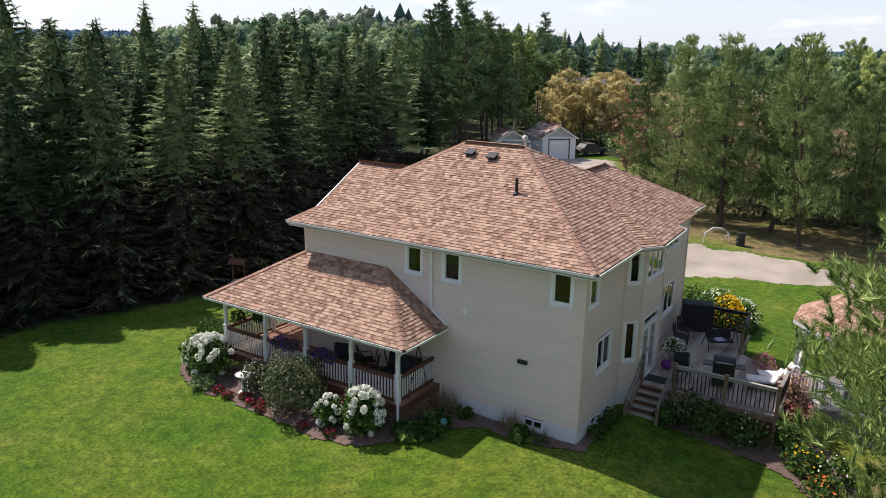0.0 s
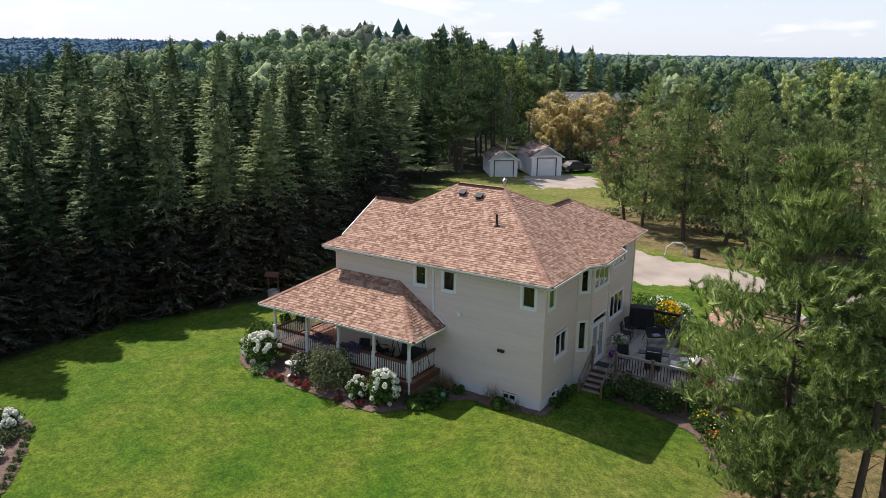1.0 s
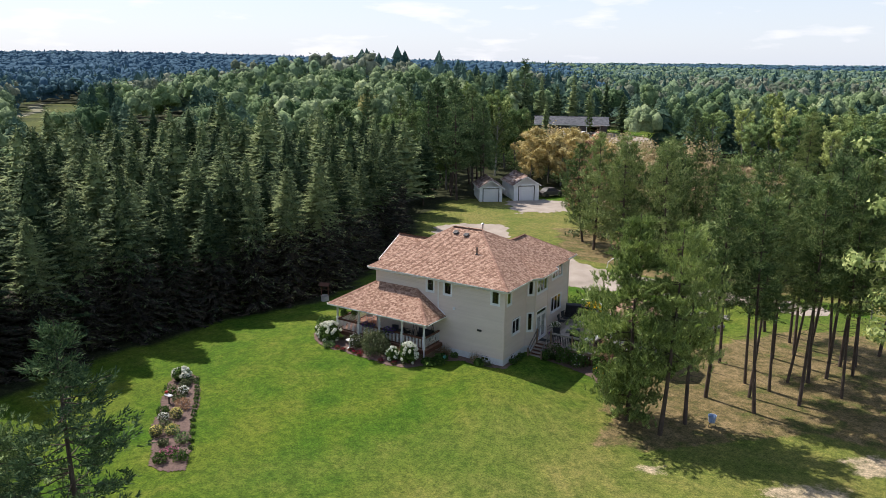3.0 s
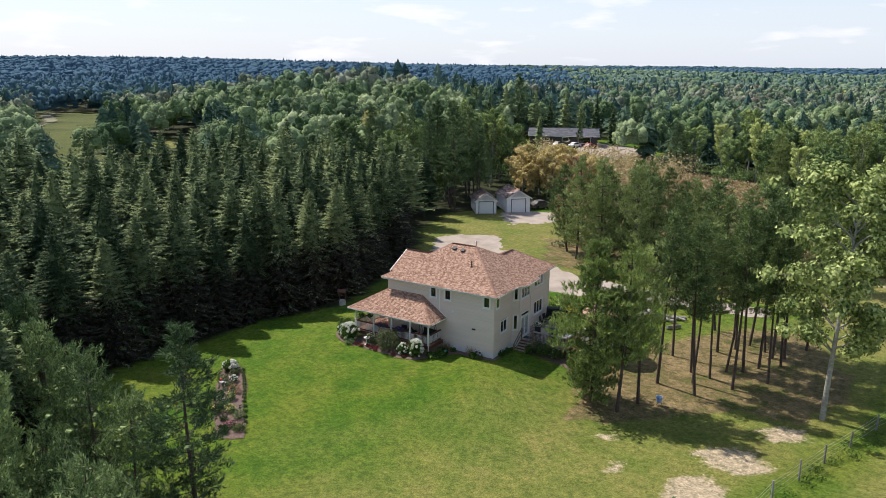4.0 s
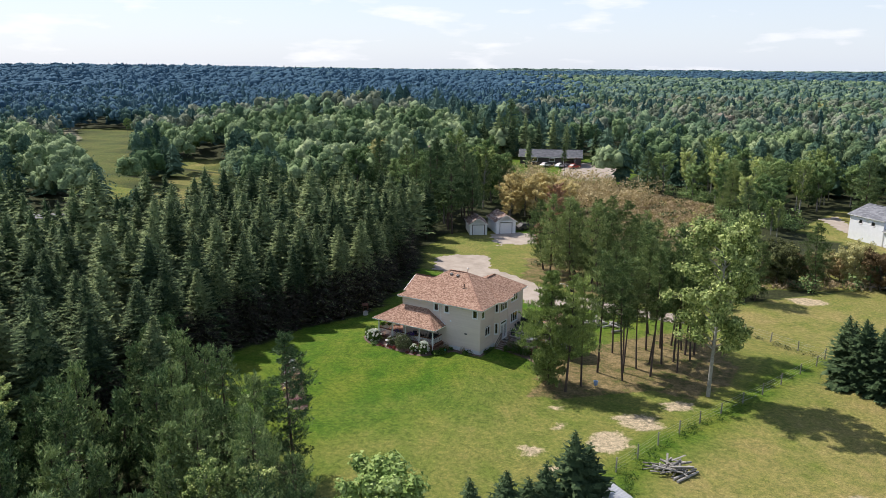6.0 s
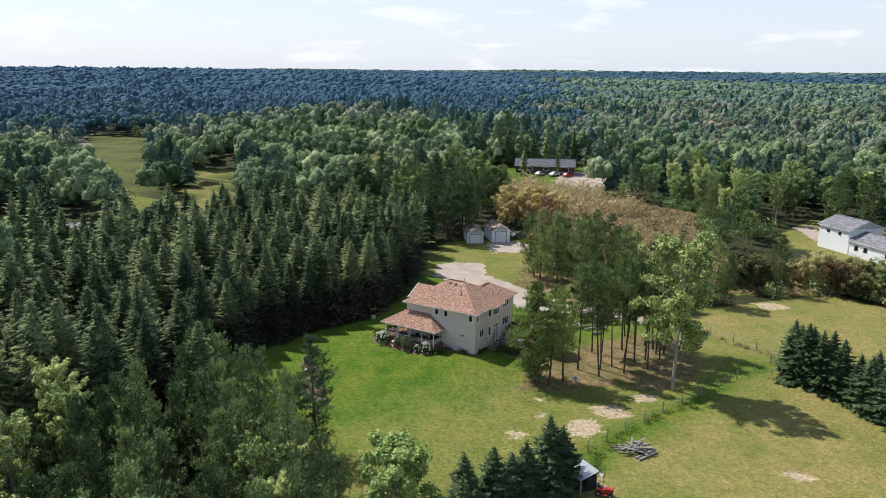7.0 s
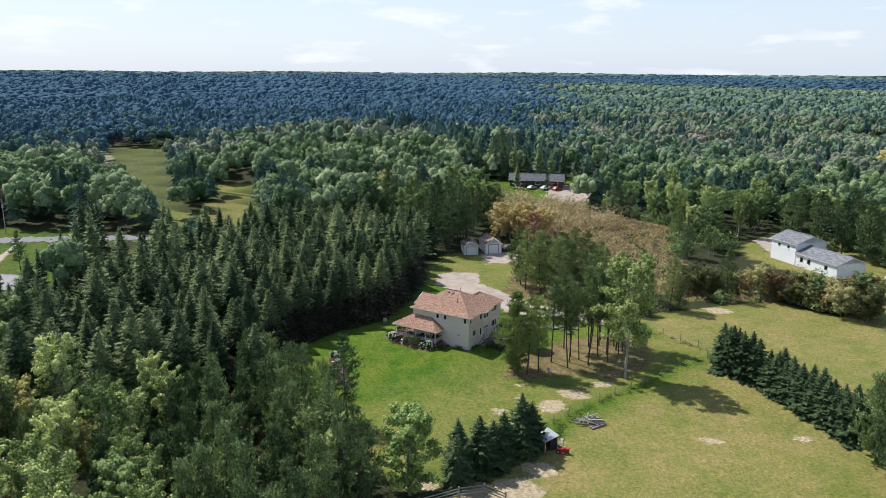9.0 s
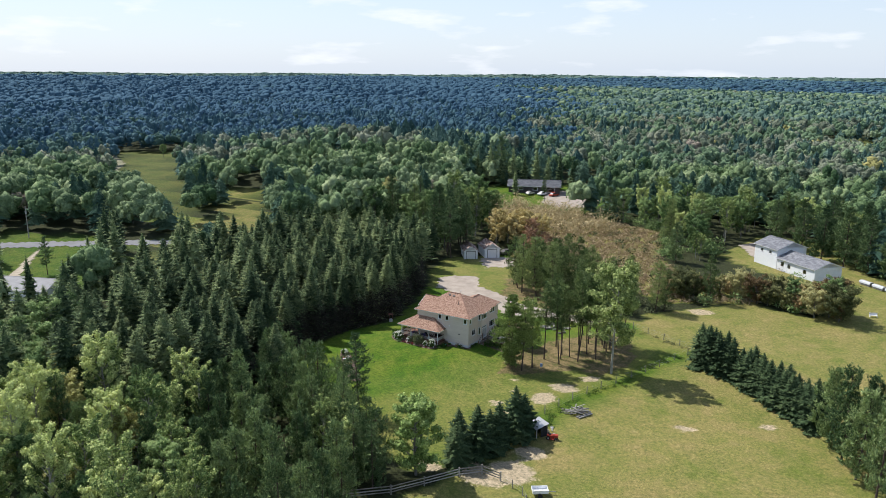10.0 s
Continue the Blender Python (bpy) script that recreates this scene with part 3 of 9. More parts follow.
sheet("farm_track", [(-146, 4), (-143.5, 2.5), (-120, -17), (-122, -19)], M_SAND, "sandy track down to the grey-roofed house", "track", dz=0.09, cell=0.8, ragged=0.1)
sheet("white_house_drive", [(24, 122), (27, 128), (34, 110), (31, 107)], M_GRAVEL, "short gravel drive at the white house", "driveway", dz=0.08, cell=0.8)

sheet("field_track", [(-368, 181), (-345, 160), (-300, 137), (-262, 103), (-228, 78), (-225, 81), (-259, 107), (-297, 141), (-342, 165), (-364, 186)], M_TRACK, "pale wheel track through the far meadow", "track", dz=0.12, cell=1.5, ragged=0.5)

# ---- the house ----
house = thing("house", "two-storey taupe-sided house with a brown shingled hip roof", "house", (0, 0, 0))
EAVE, SOFFIT, FLOOR1, FLOOR2 = 5.8, 5.6, 0.65, 3.3


def wall_frame(p0, p1):
    d = (Vector((*p1, 0)) - Vector((*p0, 0)))
    n = d.normalized()
    return Matrix(((n.x, -n.y, 0, p0[0]), (n.y, n.x, 0, p0[1]), (0, 0, 1, 0), (0, 0, 0, 1))), d.length


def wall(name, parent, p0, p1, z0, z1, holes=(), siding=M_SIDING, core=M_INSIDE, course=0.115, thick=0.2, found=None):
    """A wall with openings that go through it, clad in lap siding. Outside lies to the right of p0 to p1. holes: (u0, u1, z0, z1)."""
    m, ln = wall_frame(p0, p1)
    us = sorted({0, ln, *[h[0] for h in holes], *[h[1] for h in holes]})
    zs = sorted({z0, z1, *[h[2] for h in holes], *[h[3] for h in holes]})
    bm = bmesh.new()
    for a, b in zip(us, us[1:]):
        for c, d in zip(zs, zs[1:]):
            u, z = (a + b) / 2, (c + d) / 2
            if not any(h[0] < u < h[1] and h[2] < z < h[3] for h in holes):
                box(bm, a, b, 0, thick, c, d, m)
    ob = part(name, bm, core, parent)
    base = z0
    if found:
        base = found
        bm = bmesh.new()
        cuts = sorted({0, ln, *[h[0] for h in holes if h[2] < found], *[h[1] for h in holes if h[2] < found]})
        for a, b in zip(cuts, cuts[1:]):
            low = [h for h in holes if h[2] < found and h[0] < (a + b) / 2 < h[1]]
            box(bm, a, b, -0.03, 0.0, -1.0, low[0][2] if low else found, m)
        part("foundation", bm, M_FOUND, ob, "pale painted concrete foundation")
    V, F = [], []
    n = max(1, round((z1 - base) / course))
    e = (z1 - base) / n
    for k in range(n):
        za = base + k * e
        zb = za + e
        cut = sorted([(h[0], h[1]) for h in holes if h[2] < (za + zb) / 2 < h[3]])
        spans, u = [], 0
        for a, b in cut:
            if a > u:
                spans.append((u, a))
            u = max(u, b)
        if u < ln:
            spans.append((u, ln))
        for a, b in spans:
            i = len(V)
            for u in (a, b):
                V += [m @ Vector((u, -0.002, za)), m @ Vector((u, -0.026, za)), m @ Vector((u, -0.021, za + 0.7 * e)), m @ Vector((u, -0.006, zb))]
            F += [(i, i + 4, i + 5, i + 1), (i + 1, i + 5, i + 6, i + 2), (i + 2, i + 6, i + 7, i + 3), (i, i + 1, i + 2, i + 3), (i + 4, i + 7, i + 6, i + 5)]
    soup("siding", V, F, siding, ob)
    return ob


def corner_trim(x, y, z0, z1, parent=house, w=0.11, material=M_SIDING):
    part("corner_trim", bm_box(x - w / 2, x + w / 2, y - w / 2, y + w / 2, z0, z1), material, parent)


def window(p0, p1, u0, u1, z0, z1, lights=1, curtain=None, parent=house, bar=None):
    """A white vinyl window in the wall from p0 to p1; lights: panes side by side."""
    m, _ = wall_frame(p0, p1)
    win = part("window", box(bmesh.new(), u0 - 0.02, u1 + 0.02, -0.075, 0.02, z0 - 0.045, z0, m, 0.006), M_WHITE, parent, "white vinyl framed window")
    bm = bmesh.new()
    t = 0.11 if z1 - z0 > 0.6 else 0.06
    ins = 0.07 if z1 - z0 > 0.6 else 0.035
    for a, b, c, d in ((u0 - 0.03, u0 + t - 0.03, z0, z1), (u1 - t + 0.03, u1 + 0.03, z0, z1), (u0 + t - 0.03, u1 - t + 0.03, z1 - t + 0.02, z1), (u0 + t - 0.03, u1 - t + 0.03, z0, z0 + t - 0.02)):
        box(bm, a, b, -0.05, 0.06, c, d, m, 0.008)
    part("window_frame", bm, M_WHITE, win)
    w = (u1 - u0 - 2 * t + 0.06) / lights
    for k in range(lights):
        a = u0 + t - 0.03 + k * w
        bm = bmesh.new()
        s = 0.035
        for r in ((a, a + s, z0 + ins, z1 - ins), (a + w - s, a + w, z0 + ins, z1 - ins), (a + s, a + w - s, z1 - ins - s, z1 - ins), (a + s, a + w - s, z0 + ins, z0 + ins + s)):
            box(bm, r[0], r[1], -0.015, 0.045, r[2], r[3], m)
        if bar:
            box(bm, a + s, a + w - s, -0.01, 0.04, bar - 0.02, bar + 0.02, m)
        part("sash", bm, M_WHITE, win)
        pane = part("pane", box(bmesh.new(), a + s, a + w - s, 0.01, 0.016, z0 + ins + s, z1 - ins - s, m), M_GLASS, win)
        pane.visible_shadow = False
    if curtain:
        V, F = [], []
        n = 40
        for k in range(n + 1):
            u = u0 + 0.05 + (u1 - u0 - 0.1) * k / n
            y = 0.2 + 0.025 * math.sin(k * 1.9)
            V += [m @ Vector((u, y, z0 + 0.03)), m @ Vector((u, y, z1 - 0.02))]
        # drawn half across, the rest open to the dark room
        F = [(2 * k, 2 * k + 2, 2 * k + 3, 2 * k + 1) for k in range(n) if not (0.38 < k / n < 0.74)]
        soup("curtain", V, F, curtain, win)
    return win


SW, SE = (-11.2, 0.0), (0.0, 0.0)
B1, B2, B3, B4, NE = (0.0, 3.45), (0.5, 3.95), (0.5, 6.15), (-0.2, 6.85), (-0.2, 11.7)
# south wall, facing the lawn
wins_s = [(-6.6, -5.88, 4.55, 5.58), (-5.08, -4.34, 4.53, 5.58), (-1.1, -0.37, 4.5, 5.58)]
holes_s = [(a + 11.2, b + 11.2, c, d) for a, b, c, d in wins_s] + [(9.35, 10.05, 0.12, 0.46)]
wall("south_wall", house, SW, SE, -1.0, SOFFIT, holes_s, found=0.5)
for h in holes_s[:3]:
    window(SW, SE, *h, curtain=M_CURTAIN)
window(SW, SE, *holes_s[3], lights=2)
# east wall and its bay
wall("east_wall", house, SE, B1, -1.0, SOFFIT, [(0.3, 1.05, 4.42, 5.5), (1.2, 2.5, 1.95, 3.12), (1.1, 1.65, 0.1, 0.45)], found=0.5)
window(SE, B1, 0.3, 1.05, 4.42, 5.5, curtain=M_CURTAIN_Y)
window(SE, B1, 1.2, 2.5, 1.95, 3.12, lights=2, curtain=M_CURTAIN)
window(SE, B1, 1.1, 1.65, 0.1, 0.45)
wall("bay_wall", house, B1, B2, -1.0, SOFFIT, [(0.1, 0.6, 4.42, 5.58), (0.1, 0.6, 1.62, 3.1)], found=0.5)
window(B1, B2, 0.1, 0.6, 4.42, 5.58)
window(B1, B2, 0.1, 0.6, 1.62, 3.1)
wall("bay_wall", house, B2, B3, -1.0, SOFFIT, [(0.2, 2.08, 4.4, 5.5), (0.3, 2.0, FLOOR1, 3.05)], found=0.5)
window(B2, B3, 0.2, 2.08, 4.4, 5.5, lights=3, curtain=M_CURTAIN_Y)
wall("bay_wall", house, B3, B4, -1.0, SOFFIT, found=0.5)
wall("east_wall", house, B4, NE, -1.0, SOFFIT, [(1.5, 3.55, 4.37, 5.5), (1.5, 3.5, 1.6, 2.95)], found=0.5)
window(B4, NE, 1.5, 3.55, 4.37, 5.5, lights=3)
window(B4, NE, 1.5, 3.5, 1.6, 2.95, lights=3, curtain=M_CURTAIN_Y)
# the sides that the walk never shows, plain
ring = [NE, (-6.8, 11.7), (-6.8, 9.6), (-11.2, 9.6), (-11.2, 7.1), (-11.9, 7.1), (-11.9, 2.1), (-11.2, 2.1), SW]
for a, b in zip(ring, ring[1:]):
    wall("rear_wall", house, a, b, -1.0, SOFFIT, found=0.5, course=0.3)
for x, y in (SE, SW, B1, B2, B3, NE):
    corner_trim(x, y, 0.5, SOFFIT)
FOOT = [SE, B1, B2, B3, B4, NE, *ring[1:]]
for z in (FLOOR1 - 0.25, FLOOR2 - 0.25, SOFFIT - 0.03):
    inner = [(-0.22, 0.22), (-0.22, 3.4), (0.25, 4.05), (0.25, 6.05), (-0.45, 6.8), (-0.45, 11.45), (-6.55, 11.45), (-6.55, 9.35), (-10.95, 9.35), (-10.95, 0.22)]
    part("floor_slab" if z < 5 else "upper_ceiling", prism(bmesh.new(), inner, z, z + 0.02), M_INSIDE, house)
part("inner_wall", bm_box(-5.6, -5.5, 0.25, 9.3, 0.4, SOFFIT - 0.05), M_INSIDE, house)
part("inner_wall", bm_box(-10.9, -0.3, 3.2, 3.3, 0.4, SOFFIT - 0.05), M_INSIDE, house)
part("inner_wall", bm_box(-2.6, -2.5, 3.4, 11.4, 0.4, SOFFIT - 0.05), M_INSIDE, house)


# glazed double door with a transom onto the deck
m, _ = wall_frame(B2, B3)
door = part("patio_door", box(bmesh.new(), 0.27, 2.03, -0.07, 0.1, FLOOR1 - 0.05, FLOOR1, m), M_WHITE, house, "white glazed double patio door with a transom")
bm = bmesh.new()
for r in ((0.27, 0.35, FLOOR1, 3.08), (1.95, 2.03, FLOOR1, 3.08), (0.35, 1.95, 3.0, 3.08), (0.35, 1.95, 2.66, 2.74)):
    box(bm, r[0], r[1], -0.05, 0.08, r[2], r[3], m, 0.008)
part("door_frame", bm, M_WHITE, door)
for k in range(2):
    a = 0.355 + 0.8 * k
    leaf = part("door_leaf", bmesh.new(), M_WHITE, door)
    bm = bmesh.new()
    for r in ((a, a + 0.11, FLOOR1, 2.655), (a + 0.675, a + 0.785, FLOOR1, 2.655), (a + 0.11, a + 0.675, 2.53, 2.655), (a + 0.11, a + 0.675, FLOOR1, FLOOR1 + 0.22)):
        box(bm, r[0], r[1], -0.01, 0.04, r[2], r[3], m, 0.005)
    bm.to_mesh(leaf.data)
    bm.free()
    part("pane", box(bmesh.new(), a + 0.11, a + 0.675, 0.01, 0.018, FLOOR1 + 0.22, 2.53, m), M_GLASS, leaf).visible_shadow = False
    part("blind", box(bmesh.new(), a + 0.12, a + 0.665, 0.03, 0.036, FLOOR1 + 0.24, 2.5, m), M_CUSHION, leaf, "pale roller blind")
    part("door_handle", box(bmesh.new(), a + (0.7 if k == 0 else 0.06), a + (0.73 if k == 0 else 0.09), -0.06, -0.01, 1.6, 1.75, m, 0.006), M_STEEL, leaf)
part("transom_pane", box(bmesh.new(), 0.35, 1.95, 0.01, 0.018, 2.74, 3.0, m), M_GLASS, door).visible_shadow = False

# ---- roofs ----
tab_rng = random.Random(11)
NEAR_TABS = []          # (mesh, matrix) of single shingles, the ones on the porch roof's front


def shingles(poly, parent, single=0, course=0.135, material=M_SHINGLE, tab=(0.11, 0.25), name="shingles"):
    """Lapped shingle tabs over a flat roof face; poly begins with the two ends of its eave."""
    P = [Vector(p) for p in poly]
    u = (P[1] - P[0]).normalized()
    nrm = (P[1] - P[0]).cross(P[2] - P[0]).normalized()
    if nrm.z < 0:
        nrm = -nrm
    v = nrm.cross(u)
    if v.z < 0:
        v = -v
    flat = [((p - P[0]).dot(u), (p - P[0]).dot(v)) for p in P]
    top = max(b for _, b in flat)
    V, F = [], []
    k, n_single = 0, 0
    y = -0.02
    while y < top - 0.02:
        ym = min(max(y + 0.5 * course, 0.001), top - 0.001)
        xs = []
        for (ax, ay), (bx, by) in zip(flat, flat[1:] + flat[:1]):
            if (ay > ym) != (by > ym):
                xs.append(ax + (bx - ax) * (ym - ay) / (by - ay))
        if len(xs) >= 2:
            lo, hi = min(xs), max(xs)
            x = lo - tab_rng.random() * 0.3
            while x < hi:
                w = tab_rng.uniform(*tab)
                a, b = max(x, lo), min(x + w - 0.004, hi)
                x += w
                if b - a < 0.03:
                    continue
                lift = 0.016 + 0.014 * tab_rng.random()
                drop = 0.006 * tab_rng.random()
                ring = [(a, y - drop, 0.004), (b, y - drop, 0.004), (b, y + course + 0.02, 0.002), (a, y + course + 0.02, 0.002),
                        (a, y - drop, 0.004 + lift), (b, y - drop, 0.004 + lift), (b, y + course + 0.02, 0.008), (a, y + course + 0.02, 0.008)]
                pts = [P[0] + u * p + v * q + nrm * r for p, q, r in ring]
                faces = [(0, 1, 5, 4), (1, 2, 6, 5), (3, 0, 4, 7), (4, 5, 6, 7)]
                if n_single < single:
                    n_single += 1
                    NEAR_TABS.append((pts, faces, parent))
                else:
                    i = len(V)
                    V += pts
                    F += [tuple(i + q for q in f) for f in faces]
        y += course
    if F:
        soup(name, V, F, material, parent)
    bm = bmesh.new()
    vs = [bm.verts.new(p) for p in P]
    lo = [bm.verts.new(p - nrm * 0.05) for p in P]
    bm.faces.new(vs), bm.faces.new(lo[::-1])
    for i in range(len(P)):
        j = (i + 1) % len(P)
        bm.faces.new((vs[i], lo[i], lo[j], vs[j]))
    bmesh.ops.recalc_face_normals(bm, faces=bm.faces)
    part("roof_deck", bm, M_UNDER, parent)


def ridge_caps(a, b, parent, step_len=0.2, half=0.14):
    """Bent cap shingles along a hip or ridge, from its low end a to its high end b."""
    a, b = Vector(a), Vector(b)
    d = (b - a).normalized()
    side = d.cross(Vector((0, 0, 1))).normalized()
    up = side.cross(d)
    w, n = half, step_len * 1.15
    V = [(-w, 0, -0.01), (0, 0, 0.045), (w, 0, -0.01), (-w, n, -0.025), (0, n, 0.03), (w, n, -0.025), (-w, 0, -0.03), (0, 0, 0.02), (w, 0, -0.03)]
    F = [(0, 1, 4, 3), (1, 2, 5, 4), (0, 6, 7, 1), (1, 7, 8, 2)]
    m = Matrix((side, d, up)).transposed().to_4x4()
    first = None
    for k in range(int((b - a).length / step_len)):
        at = Matrix.Translation(a + d * (k * step_len)) @ m
        if first is None:
            first = soup("ridge_cap", V, F, M_CAP, parent)
            first.matrix_local = at
        else:
            share("ridge_cap", first.data, parent, at @ Matrix.Diagonal((tab_rng.uniform(0.92, 1.08), 1, 1, 1)))


def gutter(pts, parent, h=0.105, w=0.11):
    """A white open gutter with its fascia along eave points; outside lies to the right of the way along pts."""
    bm = bmesh.new()
    for a, b in zip(pts, pts[1:]):
        a, b = Vector(a), Vector(b)
        d = (b - a).normalized()
        n = Vector((d.y, -d.x, 0))
        prof = [(-0.03, 0.0), (-0.03, -h - 0.04), (0.02, -h - 0.02), (w * 0.75, -h + 0.01), (w, -0.02), (w + 0.012, -0.012), (w + 0.012, 0.0), (w - 0.012, 0.0), (w - 0.012, -0.03), (w * 0.7, -h + 0.03), (0.0, -h + 0.02), (0.0, 0.0)]
        rings = [[bm.verts.new(p + n * x + Vector((0, 0, z)) + d * e) for x, z in prof] for p, e in ((a, -0.0), (b, 0.0))]
        for k in range(len(prof)):
            j = (k + 1) % len(prof)
            bm.faces.new((rings[0][k], rings[1][k], rings[1][j], rings[0][j]))
        bm.faces.new(rings[0]), bm.faces.new(rings[1][::-1])
    bmesh.ops.recalc_face_normals(bm, faces=bm.faces)
    trough = part("gutter", bm, M_WHITE, parent, "white eaves gutter")
    # dark strip added inside the trough to stand for its shade
    bm = bmesh.new()
    for a, b in zip(pts, pts[1:]):
        a, b = Vector(a), Vector(b)
        d = (b - a).normalized()
        n = Vector((d.y, -d.x, 0))
        beam(bm, a + n * (w * 0.48) + Vector((0, 0, -0.035)), b + n * (w * 0.48) + Vector((0, 0, -0.035)), w * 0.82, 0.03)
    part("gutter_litter", bm, M_UNDER, trough, "dark needle litter lying in the gutter")


roof = part("roof", bm_box(-11.2, 0.0, 0.1, 9.5, SOFFIT, SOFFIT + 0.05), M_UNDER, house, "brown variegated asphalt shingle hip roof")
E0, E1, E2, E3 = (0.48, -0.47, EAVE), (-11.68, -0.47, EAVE), (-11.68, 10.05, EAVE), (0.48, 10.05, EAVE)
RL, RR = (-7.2, 4.8, 8.55), (-4.62, 4.8, 8.55)
shingles([E1, E0, RR, RL], roof)
shingles([E0, E3, RR], roof)
shingles([E3, E2, RL, RR], roof, course=0.29)
shingles([E2, E1, RL], roof)
for a, b in ((E0, RR), (E1, RL), (E2, RL), (E3, RR), (RL, RR)):
    ridge_caps(a, b, roof)
# north wing
W0, W1, W2, W3 = (0.22, 3.6, EAVE), (0.22, 12.16, EAVE), (-6.8, 12.16, EAVE), (-6.8, 3.6, EAVE)
WR0, WR1 = (-3.3, 3.6, 7.5), (-3.3, 9.6, 7.5)
shingles([W0, W1, WR1, WR0], roof)
shingles([W1, W2, WR1], roof, course=0.29)
shingles([W2, W3, WR0, WR1], roof, course=0.29)
for a, b in ((W1, WR1), (W2, WR1), (WR0, WR1)):
    ridge_caps(a, b, roof)
# west gable
G0, G1, G2, G3 = (-12.3, 1.75, EAVE), (-7.0, 1.75, EAVE), (-12.3, 7.45, EAVE), (-7.0, 7.45, EAVE)
GR0, GR1 = (-12.3, 4.6, 7.34), (-7.0, 4.6, 7.34)
shingles([G0, G1, GR1, GR0], roof)
shingles([G3, G2, GR0, GR1], roof, course=0.29)
ridge_caps(GR0, GR1, roof)
bm = bmesh.new()
tri_pts = [(-11.88, 2.1, SOFFIT), (-11.88, 7.1, SOFFIT), (-11.88, 4.6, 7.1)]
f = bm.faces.new([bm.verts.new(p) for p in tri_pts])
bmesh.ops.solidify(bm, geom=[f], thickness=0.1)
part("gable_wall", bm, M_SIDING, house)
bm = bmesh.new()
beam(bm, (-12.3, 1.7, EAVE - 0.06), (-12.3, 4.6, 7.28), 0.04, 0.16), beam(bm, (-12.3, 7.5, EAVE - 0.06), (-12.3, 4.6, 7.28), 0.04, 0.16)
part("rake_board", bm, M_WHITE, roof)
# bay roof
A1, A2, A3, A4, AP = (0.44, 3.42, EAVE), (0.97, 4.15, EAVE), (0.86, 7.0, EAVE), (0.2, 7.7, EAVE), (-1.55, 5.35, 6.93)
shingles([A1, A2, AP], roof)
shingles([A2, A3, AP], roof)
shingles([A3, A4, AP], roof)
for a in (A1, A2, A3):
    ridge_caps(a, AP, roof, half=0.11)
part("soffit", prism(bmesh.new(), [(0.46, -0.45), (0.44, 3.42), (0.95, 4.15), (0.84, 7.0), (0.2, 7.7), (0.2, 12.1), (-6.8, 12.1), (-6.8, 10.03), (-11.66, 10.03), (-11.66, -0.45)], SOFFIT, SOFFIT + 0.03), M_WHITE, house)
gutter([E1, E0, A1, A2, A3, A4, (0.22, 7.8, EAVE), W1, W2], house)
gutter([(-11.68, 1.8, EAVE), E1], house)
# roof fittings
for x, y in ((-6.55, 4.12), (-5.55, 4.02)):
    z = EAVE + (y + 0.47) * 2.75 / 5.27
    bm = box(bmesh.new(), -0.16, 0.16, -0.14, 0.14, 0.0, 0.13, pose(x, y, z, 24, 0, 0), 0.02)
    box(bm, -0.2, 0.2, -0.2, 0.2, 0.12, 0.16, pose(x, y, z, 24, 0, 0), 0.01)
    part("roof_vent", bm, M_BLACK, roof, "low dark box vent")
bm = bmesh.new()
zp = EAVE + (2.35 + 0.47) * 2.75 / 5.27
rod(bm, [(-3.65, 2.35, zp - 0.1), (-3.65, 2.35, zp + 0.55)], 0.055, sides=12)
lathe(bm, [(0.13, 0.0), (0.11, 0.06), (0.06, 0.12)], at=(-3.65, 2.35, zp - 0.03))
part("vent_pipe", bm, M_BLACK, roof, "black plumbing vent pipe")
bm = bmesh.new()
rod(bm, [(-5.2, 5.9, 7.9), (-5.2, 5.9, 8.7)], 0.065, sides=14)
lathe(bm, [(0.07, 0.0), (0.115, 0.02), (0.115, 0.06), (0.08, 0.08), (0.1, 0.12), (0.02, 0.18)], at=(-5.2, 5.9, 8.7))
part("chimney_flue", bm, M_STEEL, roof, "round galvanised chimney flue with a cap")
# wall fittings
bm = bmesh.new()
rod(bm, [(-5.5, -0.1, EAVE - 0.12), (-5.5, -0.09, EAVE - 0.3), (-5.5, -0.06, 3.55), (-5.42, -0.08, 3.4)], 0.045, sides=8)
part("downspout", bm, M_WHITE, house, "white downspout")
bm = box(bmesh.new(), -0.1, 0.1, -0.09, 0.0, -0.1, 0.09, pose(-4.11, -0.02, 3.62), 0.015)
part("dryer_vent", bm, M_WHITE, house, "small white vent hood")
bm = box(bmesh.new(), -0.17, 0.17, -0.1, 0.0, -0.06, 0.07, pose(-1.95, -0.02, 2.36), 0.012)
part("exhaust_vent", bm, M_BLACK, house, "black exhaust vent")

# ---- wrap-around porch ----
porch = part("porch", bm_box(-13.75, -5.2, -2.2, 0.0, 0.55, 0.7), M_BROWNWOOD, house, "covered porch with a brown deck, white posts and balusters")
PF = 0.76
part("porch_joists", bm_box(-13.75, -11.22, 0.0, 6.2, 0.55, 0.7), M_BROWNWOOD, porch)
V, F = [], []


def board_block(V, F, x0, x1, y0, y1, z0, z1):
    i = len(V)
    V += [(x0, y0, z0), (x1, y0, z0), (x1, y1, z0), (x0, y1, z0), (x0, y0, z1), (x1, y0, z1), (x1, y1, z1), (x0, y1, z1)]
    F += [(i, i + 3, i + 2, i + 1), (i + 4, i + 5, i + 6, i + 7), (i, i + 1, i + 5, i + 4), (i + 1, i + 2, i + 6, i + 5), (i + 2, i + 3, i + 7, i + 6), (i + 3, i, i + 4, i + 7)]


